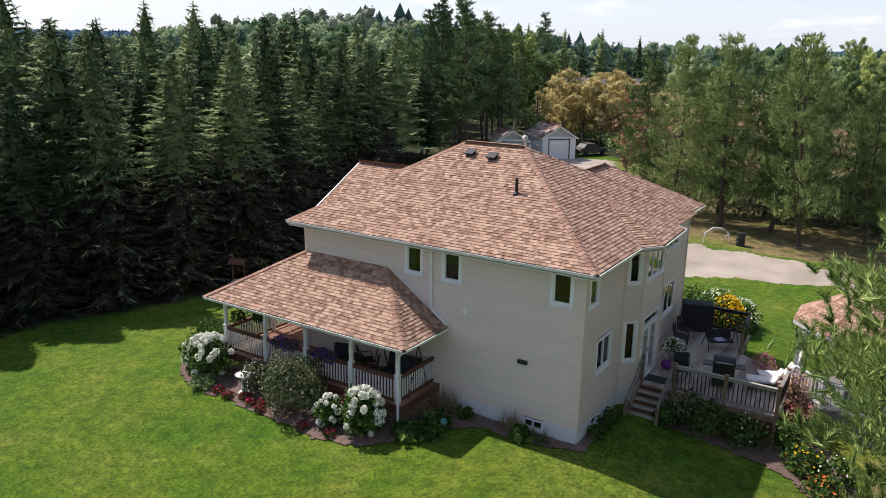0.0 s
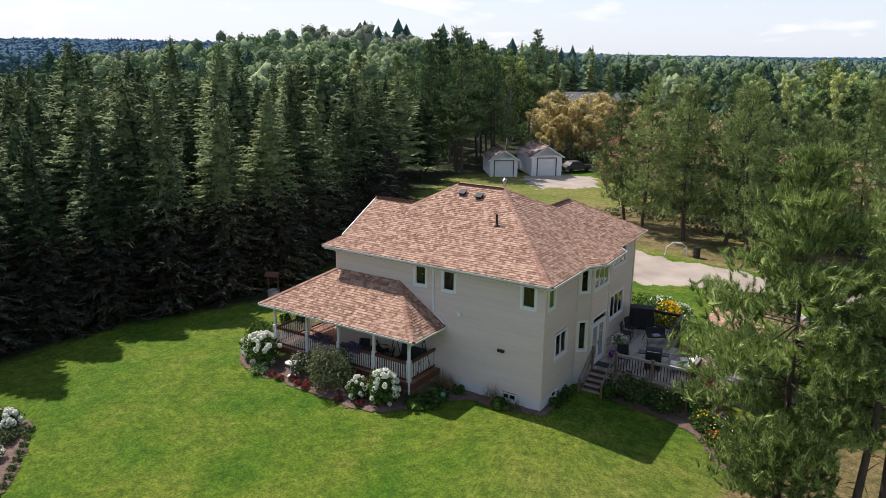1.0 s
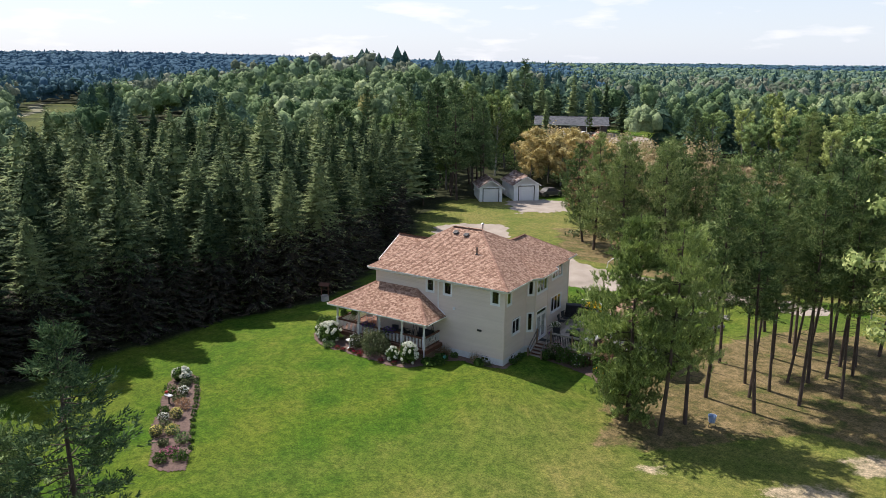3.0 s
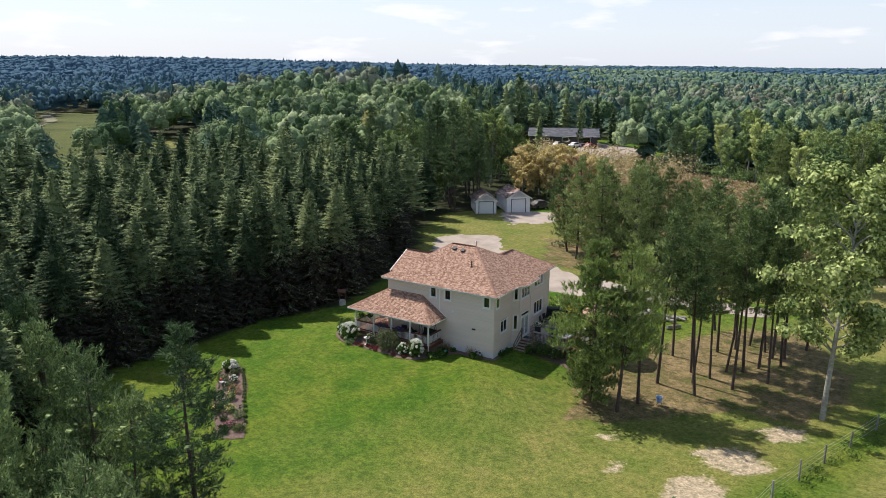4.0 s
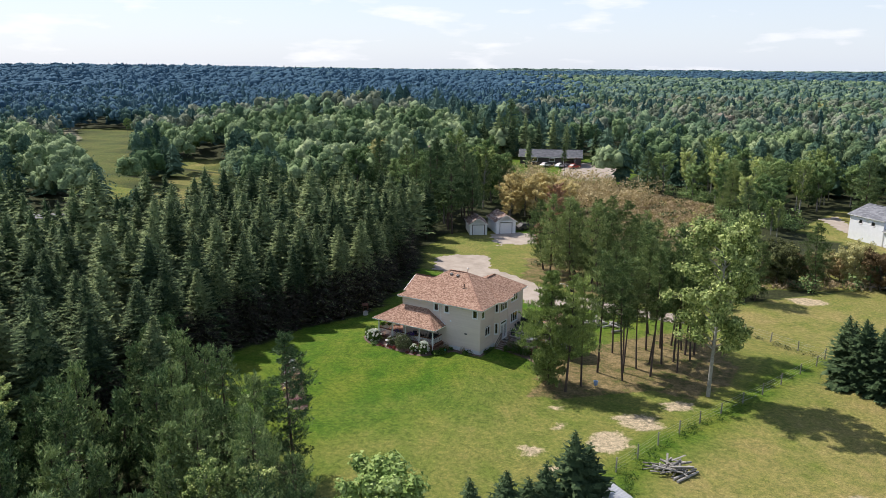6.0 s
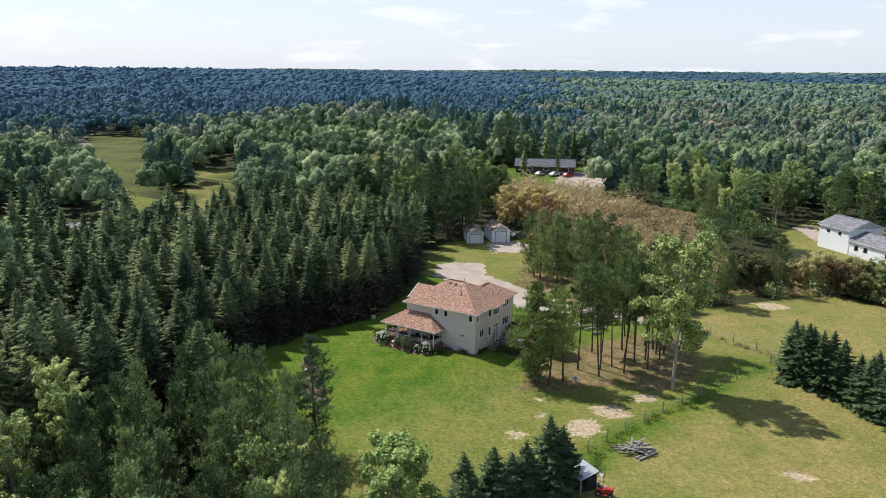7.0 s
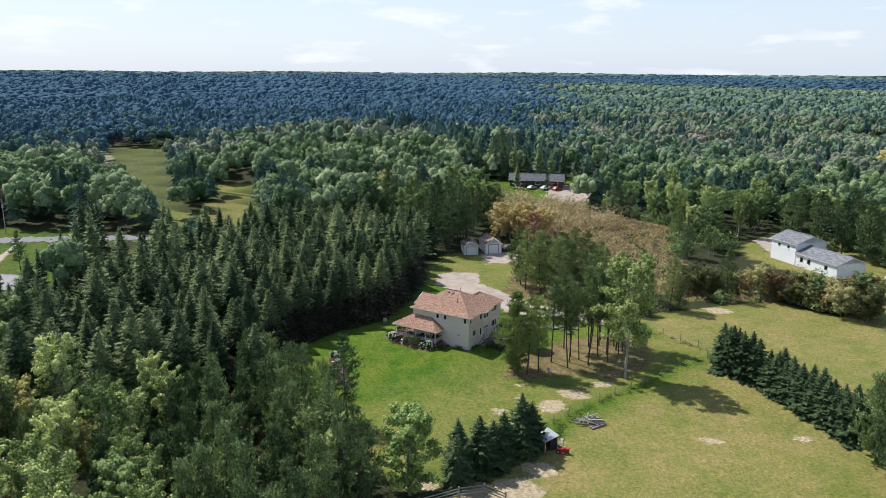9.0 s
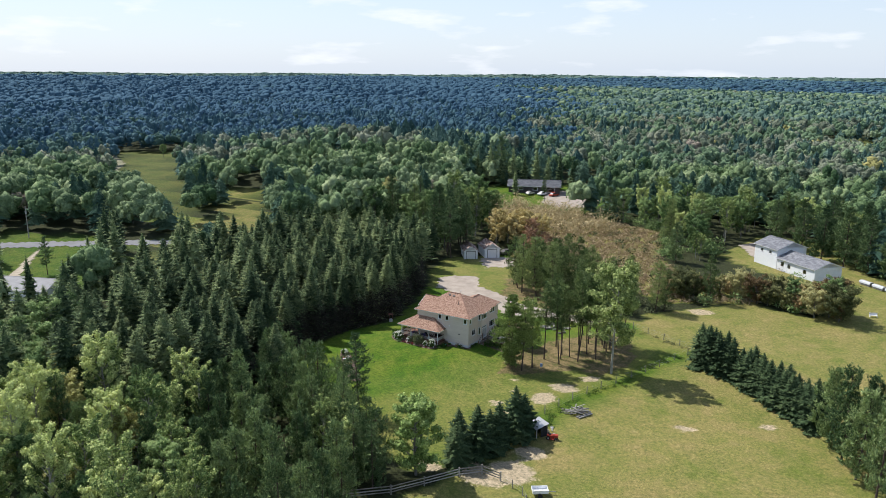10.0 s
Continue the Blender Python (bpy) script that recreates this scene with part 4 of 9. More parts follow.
y = -2.24
while y < -0.05:
    board_block(V, F, -13.8, -5.16, y, y + 0.134, 0.7, PF)
    y += 0.14
y = 0.0
while y < 6.2:
    board_block(V, F, -13.8, -11.25, y, y + 0.134, 0.7, PF)
    y += 0.14
soup("floor_board", V, F, M_DECKRED, porch)
bm = bmesh.new()
for r in ((-13.8, -5.16, -2.27, -2.24, 0.48, 0.77), (-13.83, -13.8, -2.27, 6.2, 0.48, 0.77), (-5.16, -5.13, -2.27, 0.0, 0.48, 0.77)):
    box(bm, *r)
part("rim_board", bm, M_BROWNWOOD, porch)
POSTS = [(-13.5, -2.1), (-11.4, -2.1), (-9.42, -2.1), (-7.35, -2.1), (-5.4, -2.1), (-13.5, 0.3)]
bm = bmesh.new()
box(bm, -0.06, 0.06, -0.06, 0.06, 0.0, 2.08, None, 0.008)
box(bm, -0.085, 0.085, -0.085, 0.085, 0.0, 0.98, None, 0.012)
box(bm, -0.1, 0.1, -0.1, 0.1, 0.98, 1.03, None, 0.01)
box(bm, -0.1, 0.1, -0.1, 0.1, 1.98, 2.08, None, 0.01)
post0 = part("porch_post", bm, M_WHITEWOOD, porch, "white square porch post")
post0.matrix_local = pose(*POSTS[0], PF)
for x, y in POSTS[1:]:
    share("porch_post", post0.data, porch, pose(x, y, PF))


def railing(parent, a, b, z, rail_mat, bal_mat, gap=0.125, height=0.92, bal=0.036):
    """A railing from a to b (plan): two rails and single balusters."""
    a, b = Vector((*a, z)), Vector((*b, z))
    d = b - a
    bm = bmesh.new()
    beam(bm, a + Vector((0, 0, height)), b + Vector((0, 0, height)), 0.12, 0.045, 0.008)
    beam(bm, a + Vector((0, 0, height - 0.07)), b + Vector((0, 0, height - 0.07)), 0.045, 0.09)
    part("top_rail", bm, rail_mat, parent)
    part("bottom_rail", beam(bmesh.new(), a + Vector((0, 0, 0.1)), b + Vector((0, 0, 0.1)), 0.045, 0.09), rail_mat, parent)
    n = max(1, int(d.length / gap))
    ang = math.degrees(math.atan2(d.y, d.x))
    me = None
    for k in range(n):
        p = a + d * ((k + 0.5) / n)
        if me is None:
            first = part("baluster", bm_box(-bal / 2, bal / 2, -bal / 2, bal / 2, 0.12, height - 0.08, None), bal_mat, parent)
            me = first.data
            first.matrix_local = pose(p.x, p.y, z, 0, 0, ang)
        else:
            share("baluster", me, parent, pose(p.x, p.y, z, 0, 0, ang))


for (x0, y0), (x1, y1) in (((-13.42, -2.1), (-11.48, -2.1)), ((-11.32, -2.1), (-9.5, -2.1)), ((-9.34, -2.1), (-7.43, -2.1)), ((-7.27, -2.1), (-5.48, -2.1)), ((-5.4, -2.02), (-5.4, -0.03)), ((-13.5, -2.02), (-13.5, 0.22)), ((-13.5, 0.38), (-13.5, 6.1))):
    railing(porch, (x0, y0), (x1, y1), PF, M_BROWNWOOD, M_WHITEWOOD)
# lattice skirt
bm = bmesh.new()


def lattice(bm, a, b, z0, z1, pitch=0.16):
    a, b = Vector((*a, 0)), Vector((*b, 0))
    d = (b - a).normalized()
    ln, h = (b - a).length, z1 - z0
    n = Vector((d.y, -d.x, 0))
    s = -h
    while s < ln:
        for sgn, off in ((1, 0.0), (-1, 0.012)):
            p, q = (s, s + h) if sgn > 0 else (s + h, s)
            zs = [z0, z1]
            pts = [[p, zs[0]], [q, zs[1]]]
            for i in (0, 1):
                if pts[i][0] < 0 or pts[i][0] > ln:
                    t = (0 - pts[i][0]) / (pts[1 - i][0] - pts[i][0]) if pts[i][0] < 0 else (ln - pts[i][0]) / (pts[1 - i][0] - pts[i][0])
                    pts[i] = [pts[i][0] + t * (pts[1 - i][0] - pts[i][0]), pts[i][1] + t * (pts[1 - i][1] - pts[i][1])]
            (p, zp0), (q, zq) = pts
            if abs(q - p) > 0.04:
                beam(bm, a + d * p + n * off + Vector((0, 0, zp0)), a + d * q + n * off + Vector((0, 0, zq)), 0.01, 0.045)
        s += pitch


for a, b in (((-13.8, -2.25), (-5.14, -2.25)), ((-5.14, -2.25), (-5.14, 0))):
    lattice(bm, a, b, -0.35, 0.5)
part("lattice_skirt", bm, M_POSTWOOD, porch, "light brown lattice skirting")
# porch roof
proof = part("porch_roof", bm_box(-13.6, -5.3, -2.2, -2.0, 2.72, 2.88), M_WHITEWOOD, house, "brown shingled porch roof")
PE = 2.9
Q0, Q1, Q2 = (-14.12, -2.52, PE), (-4.87, -2.52, PE), (-4.87, 0.0, PE)
T0, T1 = (-11.2, 0.0, 4.6), (-7.42, 0.0, 4.6)
shingles([Q0, Q1, T1, T0], proof, single=300)
shingles([Q1, Q2, T1], proof)
shingles([(-14.12, 1.4, PE), Q0, T0, (-11.2, 1.4, 4.6)], proof)
ridge_caps(Q0, T0, proof), ridge_caps(Q1, T1, proof)
gutter([(-14.12, 1.4, PE), Q0, Q1, Q2], proof, h=0.11, w=0.1)
bm = bmesh.new()
box(bm, -13.6, -13.4, -2.0, 1.3, 2.72, 2.88), box(bm, -5.5, -5.3, -2.0, 0, 2.72, 2.88)
part("porch_beam", bm, M_WHITEWOOD, proof)
part("porch_ceiling", bm_box(-14.0, -5.0, -2.4, -0.02, 2.9, 2.93), M_WHITEWOOD, proof)
bm = bmesh.new()
rod(bm, [(-4.95, -2.45, PE - 0.1), (-5.2, -2.3, PE - 0.35), (-5.26, -2.3, 2.3), (-5.26, -2.3, 0.1), (-5.2, -2.5, -0.12), (-5.35, -3.45, -0.2)], 0.045, sides=8)
part("downspout", bm, M_WHITE, proof, "white downspout with a ground extension")
bm = bmesh.new()
rod(bm, [(-5.42, -0.08, 3.4), (-5.0, -0.1, 3.13), (-4.86, -0.12, 3.02)], 0.045, sides=8)
part("downspout", bm, M_WHITE, proof)

# ---- trees ----
def tube(pts, radii, sides=6):
    """Rings round a bent, tapering stem: places and quads."""
    pts, radii = np.asarray(pts, float), np.asarray(radii, float)
    d = np.gradient(pts, axis=0)
    d /= np.linalg.norm(d, axis=1)[:, None] + 1e-9
    ref = np.where(np.abs(d[:, 2:3]) > 0.9, [[1.0, 0, 0]], [[0, 0, 1.0]])
    u = np.cross(d, ref)
    u /= np.linalg.norm(u, axis=1)[:, None] + 1e-9
    w = np.cross(d, u)
    a = np.linspace(0, 2 * np.pi, sides, endpoint=False)
    V = pts[:, None] + radii[:, None, None] * (np.cos(a)[None, :, None] * u[:, None] + np.sin(a)[None, :, None] * w[:, None])
    n = len(pts)
    i, k = np.meshgrid(np.arange(n - 1), np.arange(sides), indexing="ij")
    F = np.stack([i * sides + k, i * sides + (k + 1) % sides, (i + 1) * sides + (k + 1) % sides, (i + 1) * sides + k], -1).reshape(-1, 4)
    return V.reshape(-1, 3), F


class Pile:
    """Gathers pieces with the same number of corners a face."""
    def __init__(self):
        self.V, self.F, self.n = [], [], 0

    def add(self, V, F):
        self.V.append(np.asarray(V, float)), self.F.append(np.asarray(F) + self.n)
        self.n += len(V)

    def out(self):
        return np.concatenate(self.V), np.concatenate(self.F)


ICO = np.array([(0, 0, 1)] + [(0.894 * math.cos(1.2566 * i), 0.894 * math.sin(1.2566 * i), 0.447) for i in range(5)] + [(0.894 * math.cos(1.2566 * i + 0.628), 0.894 * math.sin(1.2566 * i + 0.628), -0.447) for i in range(5)])
ICO_F = np.array([(0, 1 + i, 1 + (i + 1) % 5) for i in range(5)] + [(1 + i, 6 + i, 1 + (i + 1) % 5) for i in range(5)] + [(1 + (i + 1) % 5, 6 + i, 6 + (i + 1) % 5) for i in range(5)])


def unit(v):
    return v / (np.linalg.norm(v, axis=-1, keepdims=True) + 1e-9)


def leaf_quads(C, size, g, flat=0.0, out=None):
    """One bent four-cornered leaf at each centre, of the given sizes, turned at random or leaning along out."""
    n = len(C)
    nrm = unit(g.normal(size=(n, 3)) + (0 if out is None else 1.2 * out) + np.array([0, 0, flat]))
    a = unit(np.cross(nrm, g.normal(size=(n, 3))))
    b = np.cross(nrm, a)
    s = np.asarray(size)[:, None] if np.ndim(size) else size
    V = np.stack([C - a * s * 0.6, C - b * s * 0.42 + nrm * s * 0.08, C + a * s * 0.6, C + b * s * 0.42 + nrm * s * 0.08], 1).reshape(-1, 3)
    return V, np.arange(4 * n).reshape(-1, 4)


def leaf_chips(C, size, g, flat=0.0, out=None):
    """One three-cornered leaf spray at each centre, like leaf_quads but cheaper."""
    n = len(C)
    nrm = unit(g.normal(size=(n, 3)) * 0.8 + (0 if out is None else 1.2 * out) + np.array([0, 0, flat]))
    a = unit(np.cross(nrm, g.normal(size=(n, 3))))
    b = np.cross(nrm, a)
    s = np.asarray(size)[:, None] if np.ndim(size) else size
    k = g.uniform(0.6, 1.3, (n, 1))
    V = np.stack([C - a * s * 0.6, C + a * s * 0.35 - b * s * 0.55 * k, C + a * s * 0.45 + b * s * 0.5 / k], 1).reshape(-1, 3)
    return V, np.arange(3 * n).reshape(-1, 3)


def blades(C, D, length, width, g, up=0.0, face=0.0):
    """A thin pointed blade from each centre along its way; up and face: how far its flat side turns to the sky or that way."""
    n = len(C)
    s = unit(np.cross(D, g.normal(size=(n, 3)) + [0, 0, up] + face))
    L = np.asarray(length)[:, None] if np.ndim(length) else length
    V = np.stack([C - s * width / 2, C + s * width / 2, C + D * L], 1).reshape(-1, 3)
    return V, np.arange(3 * n).reshape(-1, 3)


def spruce_parts(seed, H=15.0, R=2.6, whorls=22, per=9, fringe=10, low=0.06, spray=0.3, slope=0.36, segs=4, wing=0.28):
    """A stem, a solid heart that blocks light, and whorls of arched boughs: each one a roof-shaped frond with a ragged
    fringe of needle sprays.
    """
    g = np.random.default_rng(seed)
    tr = tube([(0, 0, -0.3), (0.05, 0, H * 0.5), (0, 0.03, H * 0.97)], [0.2, 0.11, 0.015], 6)
    T, up = [], np.array([0, 0, 1.0])
    lop = g.uniform(0, 6.28, 3)

    def reach(f):
        return R * np.tanh((1 - f) * H * slope / R)
    # the heart: solid cones added to block light, in place of dense inner twigs
    k_r = 7
    for f0 in np.arange(low + 0.02, 0.9, 0.06):
        f1 = min(f0 + 0.1, 0.96)
        for j in range(k_r):
            a0, a1 = 6.283 * j / k_r + f0 * 9, 6.283 * (j + 1) / k_r + f0 * 9
            r0 = 0.56 * reach(f0) * g.uniform(0.75, 1.15)
            T += [np.array([r0 * np.cos(a0), r0 * np.sin(a0), f0 * H]), np.array([r0 * np.cos(a1), r0 * np.sin(a1), f0 * H]), np.array([0, 0, f1 * H + 0.3])]
    for k in range(whorls):
        f = low + (0.985 - low) * (k / (whorls - 1)) ** 0.9
        r = reach(f) * g.uniform(0.9, 1.1) + 0.12
        n = max(5, int(per * (1 - 0.4 * f)))
        for j in range(n):
            az = 2 * np.pi * (j + g.random() * 0.7) / n + k * 0.7
            rr = r * g.uniform(0.72, 1.2) * (1 + 0.12 * np.sin(2 * az + lop[0]) + 0.1 * np.sin(3 * az + 4 * f + lop[1]))
            z0 = f * H + g.uniform(-0.35, 0.35) * H / whorls
            o, s = np.array([np.cos(az), np.sin(az), 0]), np.array([-np.sin(az), np.cos(az), 0])
            droop, lift = g.uniform(0.3, 0.55) * (1 - 0.8 * f), g.uniform(0.05, 0.25) + 0.5 * max(0, f - 0.8)
            q = np.linspace(0.12, 1.0, segs + 1)
            spine = o * (rr * q)[:, None] + up * (z0 + rr * (lift * q ** 2 - droop * q))[:, None] + g.normal(size=(segs + 1, 3)) * 0.03
            w = (rr * wing * np.sin(np.pi * (0.12 + 0.86 * q ** 0.8)) + 0.04) * np.where(np.arange(segs + 1) % 2, 1.25, 0.7)
            le = spine + s * (w * g.uniform(0.7, 1.2, segs + 1))[:, None] - up * (w * g.uniform(0.3, 0.6, segs + 1))[:, None] + o * (0.5 * w)[:, None]
            ri = spine - s * (w * g.uniform(0.7, 1.2, segs + 1))[:, None] - up * (w * g.uniform(0.3, 0.6, segs + 1))[:, None] + o * (0.5 * w)[:, None]
            for i in range(segs):
                T += [spine[i], spine[i + 1], le[i], ri[i], spine[i + 1], spine[i]]
                if i < segs - 1:
                    T += [spine[i + 1], le[i + 1], le[i], ri[i], ri[i + 1], spine[i + 1]]
            # fringe of hanging and reaching sprays
            m = max(3, int(fringe * (0.3 + 0.7 * rr / R)))
            e = g.uniform(0.25, 1.0, m) ** 0.7
            sd = g.choice([-1.0, 1.0], m)
            base = np.stack([np.interp(e, q, spine[:, i]) for i in range(3)], -1) + s * (sd * np.interp(e, q, w) * g.uniform(0.1, 1.0, m))[:, None]
            way = unit(o * g.uniform(0.3, 1.0, (m, 1)) + s * (sd * g.uniform(0.1, 0.9, m))[:, None] + up * g.uniform(-0.6, 0.3, (m, 1)))
            L = ((spray + 0.06 * rr) * g.uniform(0.6, 1.3, m))[:, None]
            wide = unit(np.cross(way, up + 0.3 * g.normal(size=(m, 3)))) * L * 0.17
            T += list(np.stack([base - wide, base + wide, base + way * L], 1).reshape(-1, 3))
    for k in range(12):
        c, d = np.array([0, 0, H - 0.11 * k]), unit(g.normal(size=3) * 0.5 + [0, 0, 0.9])
        e = unit(np.cross(d, g.normal(size=3))) * 0.06
        T += [c - e, c + e, c + d * (0.25 + 0.02 * k)]
    V = np.array(T)
    return tr, (V, np.arange(len(V)).reshape(-1, 3))


def soup_of(parts_):
    V = np.concatenate(parts_)
    return V, np.arange(len(V)).reshape(-1, 3)


def pine_parts(seed, H=14.0, R=2.8, base=0.3, limbs=60, tufts=10, needles=14, nl=0.3, nw=0.03, lean=0.3, bush=1.0, fox=0.0, ring=1, full=1.5, rise=0.55, skirt=0.68, layer=0.3, core=0.0, heart=0.11, even=0.6):
    """A bent stem, thin limbs and brushes of needles that fill the outer crown."""
    g = np.random.default_rng(seed)
    zs = np.linspace(-0.3, H * 0.98, 9)
    bend = np.array([g.normal() * lean, g.normal() * lean])
    path = np.stack([bend[0] * np.sin(zs / H * 2.2), bend[1] * np.sin(zs / H * 1.9), zs], -1)
    path[:, :2] -= path[0, :2]
    wood = Pile()
    wood.add(*tube(path, np.linspace(0.125 if base > 0.4 else 0.165, 0.02, 9) * H / 14, 8))
    # dead stubs below the live crown
    for k in range(int(34 * base)):
        zq, az = g.uniform(0.12, base + 0.08) * H, g.uniform(0, 6.28)
        p0 = np.array([np.interp(zq, zs, path[:, 0]), np.interp(zq, zs, path[:, 1]), zq])
        tip = np.array([np.cos(az), np.sin(az), g.uniform(-0.3, 0.2)]) * g.uniform(0.4, 1.5)
        wood.add(*tube(np.array([p0, p0 + tip * 0.6, p0 + tip + [0, 0, -0.1]]), [0.022, 0.015, 0.006], 3))
    C, D, E, mids, mid_r, spikes = [], [], [], [], [], []
    for k in range(limbs):
        f = base + (0.985 - base) * (k // ring * ring + g.random() * (ring if ring == 1 else 0.3 * ring)) / limbs
        e = (1.0 - f) / (1.0 - base)
        r = (R * min(1.0, full * e ** 0.75) * (0.8 + 0.2 * np.sin(9 * f + seed)) + 0.25) * g.uniform(even, 1.12) * min(1.0, skirt + 1.3 * f)
        az = k * 2.4 + g.normal() * 0.6
        o = np.array([np.cos(az), np.sin(az), 0])
        p0 = np.array([np.interp(f * H, zs, path[:, 0]), np.interp(f * H, zs, path[:, 1]), f * H])
        up = g.uniform(-0.08, 0.16) + 0.5 * max(0, f - 0.7)
        s = np.linspace(0, 1, 4)
        side = np.array([-o[1], o[0], 0]) * g.normal() * 0.18
        limb = p0 + o * (r * s)[:, None] + side * (r * s ** 2)[:, None] + np.array([0, 0, 1.0]) * (r * (up * s - 0.22 * s + 0.25 * s ** 2))[:, None]
        wood.add(*tube(limb, np.linspace(0.034, 0.008, 4) * H / 14, 3))
        mids.append(limb[1] * 0.55 + limb[2] * 0.45)
        mid_r.append(heart * r * bush)
        m = max(3, int(tufts * (0.3 + 0.7 * r / R)))
        q = g.uniform(0.3 if ring > 1 else 0.22, 1.03, m) ** 0.75
        c = np.stack([np.interp(q, s, limb[:, i]) for i in range(3)], -1)
        c += g.normal(size=(m, 3)) * (0.10 + 0.15 * r * bush * (0.3 + 0.7 * q[:, None])) * np.array([1, 1, layer])
        ax = unit(o * (1.25 - rise) + np.array([0, 0, rise]) + g.normal(size=(m, 3)) * 0.4)
        if core:
            u = unit(np.cross(ax, g.normal(size=(m, 3))))
            w = np.cross(ax, u)
            rim = [c + core * g.uniform(0.7, 1.3, (m, 1)) * (u * math.cos(a) + w * math.sin(a)) - ax * fox * 0.4 for a in (0, 1.257, 2.513, 3.77, 5.027)]
            for i in range(5):
                spikes.append(np.stack([rim[i], rim[(i + 1) % 5], c + ax * fox * 0.85], 1).reshape(-1, 3))
                spikes.append(np.stack([rim[(i + 1) % 5], rim[i], c - ax * fox * 0.9], 1).reshape(-1, 3))
        axn = np.repeat(ax, needles, 0)
        e = g.normal(size=axn.shape)
        e = unit(e - axn * np.sum(e * axn, 1, keepdims=True))
        v = g.uniform(-1, 0.7, (m * needles, 1))
        C.append(np.repeat(c, needles, 0) + axn * v * (fox or nl) + e * (0.25 * nl))
        D.append(unit(axn * 0.9 + e * (0.55 - 0.3 * v)))
        E.append(e + 0.5 * axn)
    C, D, E = np.concatenate(C), np.concatenate(D), np.concatenate(E)
    V, F = blades(C, D, nl * g.uniform(0.7, 1.25, len(C)), nw, g, up=0.6, face=3.0 * E + unit(C * [1, 1, 0]) * 0.8)
    mids, mid_r = np.array(mids), np.array(mid_r)
    # solid lumps added along the inner limbs to block light, for dense old needles
    P = ICO * g.uniform(0.5, 1.2, (len(mids), len(ICO), 1)) * np.array([1, 1, 0.4]) * mid_r[:, None, None] + mids[:, None]
    P = P[:, ICO_F].reshape(-1, 3)
    return wood.out(), soup_of([V, P] + spikes)


def broad_parts(seed, H=12.0, R=3.4, base=0.28, limbs=26, leaves=1500, size=0.26, trunk=0.17, droop=0.1, slim=1.0, heart_size=0.46):
    g = np.random.default_rng(seed)
    zs = np.linspace(-0.3, H * 0.9, 8)
    path = np.stack([0.35 * np.sin(zs / H * 2.4 + seed), 0.3 * np.sin(zs / H * 2 + 2 * seed), zs], -1)
    path -= path[0] * [1, 1, 0]
    wood = Pile()
    wood.add(*tube(path, np.linspace(trunk, 0.03, 8), 8))
    tips = []
    for k in range(limbs):
        f = base + (0.9 - base) * (k + g.random()) / limbs
        shape = np.sin(np.pi * min(1, (1.0 - f) / (1.0 - base) * 0.72 + 0.12)) ** 0.7
        r = R * shape * g.uniform(0.6, 1.12)
        az = k * 2.4 + g.normal() * 0.5
        o = np.array([np.cos(az), np.sin(az), 0])
        p0 = np.array([np.interp(f * H, zs, path[:, 0]), np.interp(f * H, zs, path[:, 1]), f * H])
        s = np.linspace(0, 1, 5)
        limb = p0 + o * (r * s)[:, None] + np.array([0, 0, 1.0]) * (slim * r * (0.75 * s - droop * s ** 2))[:, None] + g.normal(size=(5, 3)) * 0.09 * s[:, None]
        wood.add(*tube(limb, np.linspace(0.32, 0.06, 5) * trunk, 4))
        for q in (0.5, 0.72, 0.9, 1.02):
            tips.append(np.array([np.interp(q, s, limb[:, i]) for i in range(3)]))
            if q > 0.6 and leaves > 12000:
                t2 = tips[-1] + g.normal(size=3) * [0.22 * r, 0.22 * r, 0.16 * r]
                wood.add(*tube(np.array([tips[-1], (tips[-1] + t2) / 2 + [0, 0, 0.05], t2]), [0.02, 0.015, 0.006], 3))
                tips.append(t2)
    tips += [path[-1] + g.normal(size=3) * [0.4, 0.4, 0.5] for _ in range(8)]
    tips = np.array(tips)
    n = leaves
    pick = g.integers(0, len(tips), n)
    ball = g.normal(size=(n, 3))
    ball *= (0.45 + 0.55 * g.random((n, 1))) / (np.linalg.norm(ball, axis=1, keepdims=True) + 1e-9)
    big = g.uniform(0.15, 0.27, len(tips)) * R
    C = tips[pick] + ball * big[pick][:, None] * np.array([1, 1, 0.85])
    mid = np.array([0, 0, H * 0.55])
    leaf = Pile()
    leaf.add(*leaf_chips(C, size * g.uniform(0.6, 1.35, n), g, flat=0.5, out=unit(C - mid) * 0.5 + unit(ball) * 1.1))
    # the heart of each clump: a solid lump added to block light, for dense leaves
    heart = ICO * g.uniform(0.5, 1.15, (len(tips), len(ICO), 1)) * (big * heart_size)[:, None, None] + tips[:, None]
    leaf.add(heart.reshape(-1, 3), (ICO_F[None] + (np.arange(len(tips)) * len(ICO))[:, None, None]).reshape(-1, 3))
    return wood.out(), leaf.out()


def tree(name, label, parts_, bark, leafy, category="tree", group="", dark_to=0.0):
    """Boughs below the given height take a near-black colour for shade as well as dead twigs."""
    t = thing(name, label, category, group=group)
    (tv, tf), (lv, lf) = parts_
    soup("trunk", tv, tf, bark, t, smooth=True)
    if dark_to:
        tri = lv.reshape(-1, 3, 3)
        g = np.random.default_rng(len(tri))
        low = tri[:, 0, 2] < dark_to + g.normal(size=len(tri)) * 0.9
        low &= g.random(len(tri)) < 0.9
        for part_name, pick, m in (("dead_skirt", low, M_SHADETWIG), ("crown", ~low, leafy)):
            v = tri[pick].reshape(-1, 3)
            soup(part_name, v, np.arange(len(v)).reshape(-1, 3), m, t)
    else:
        soup("crown", lv, lf, leafy, t)
    return t


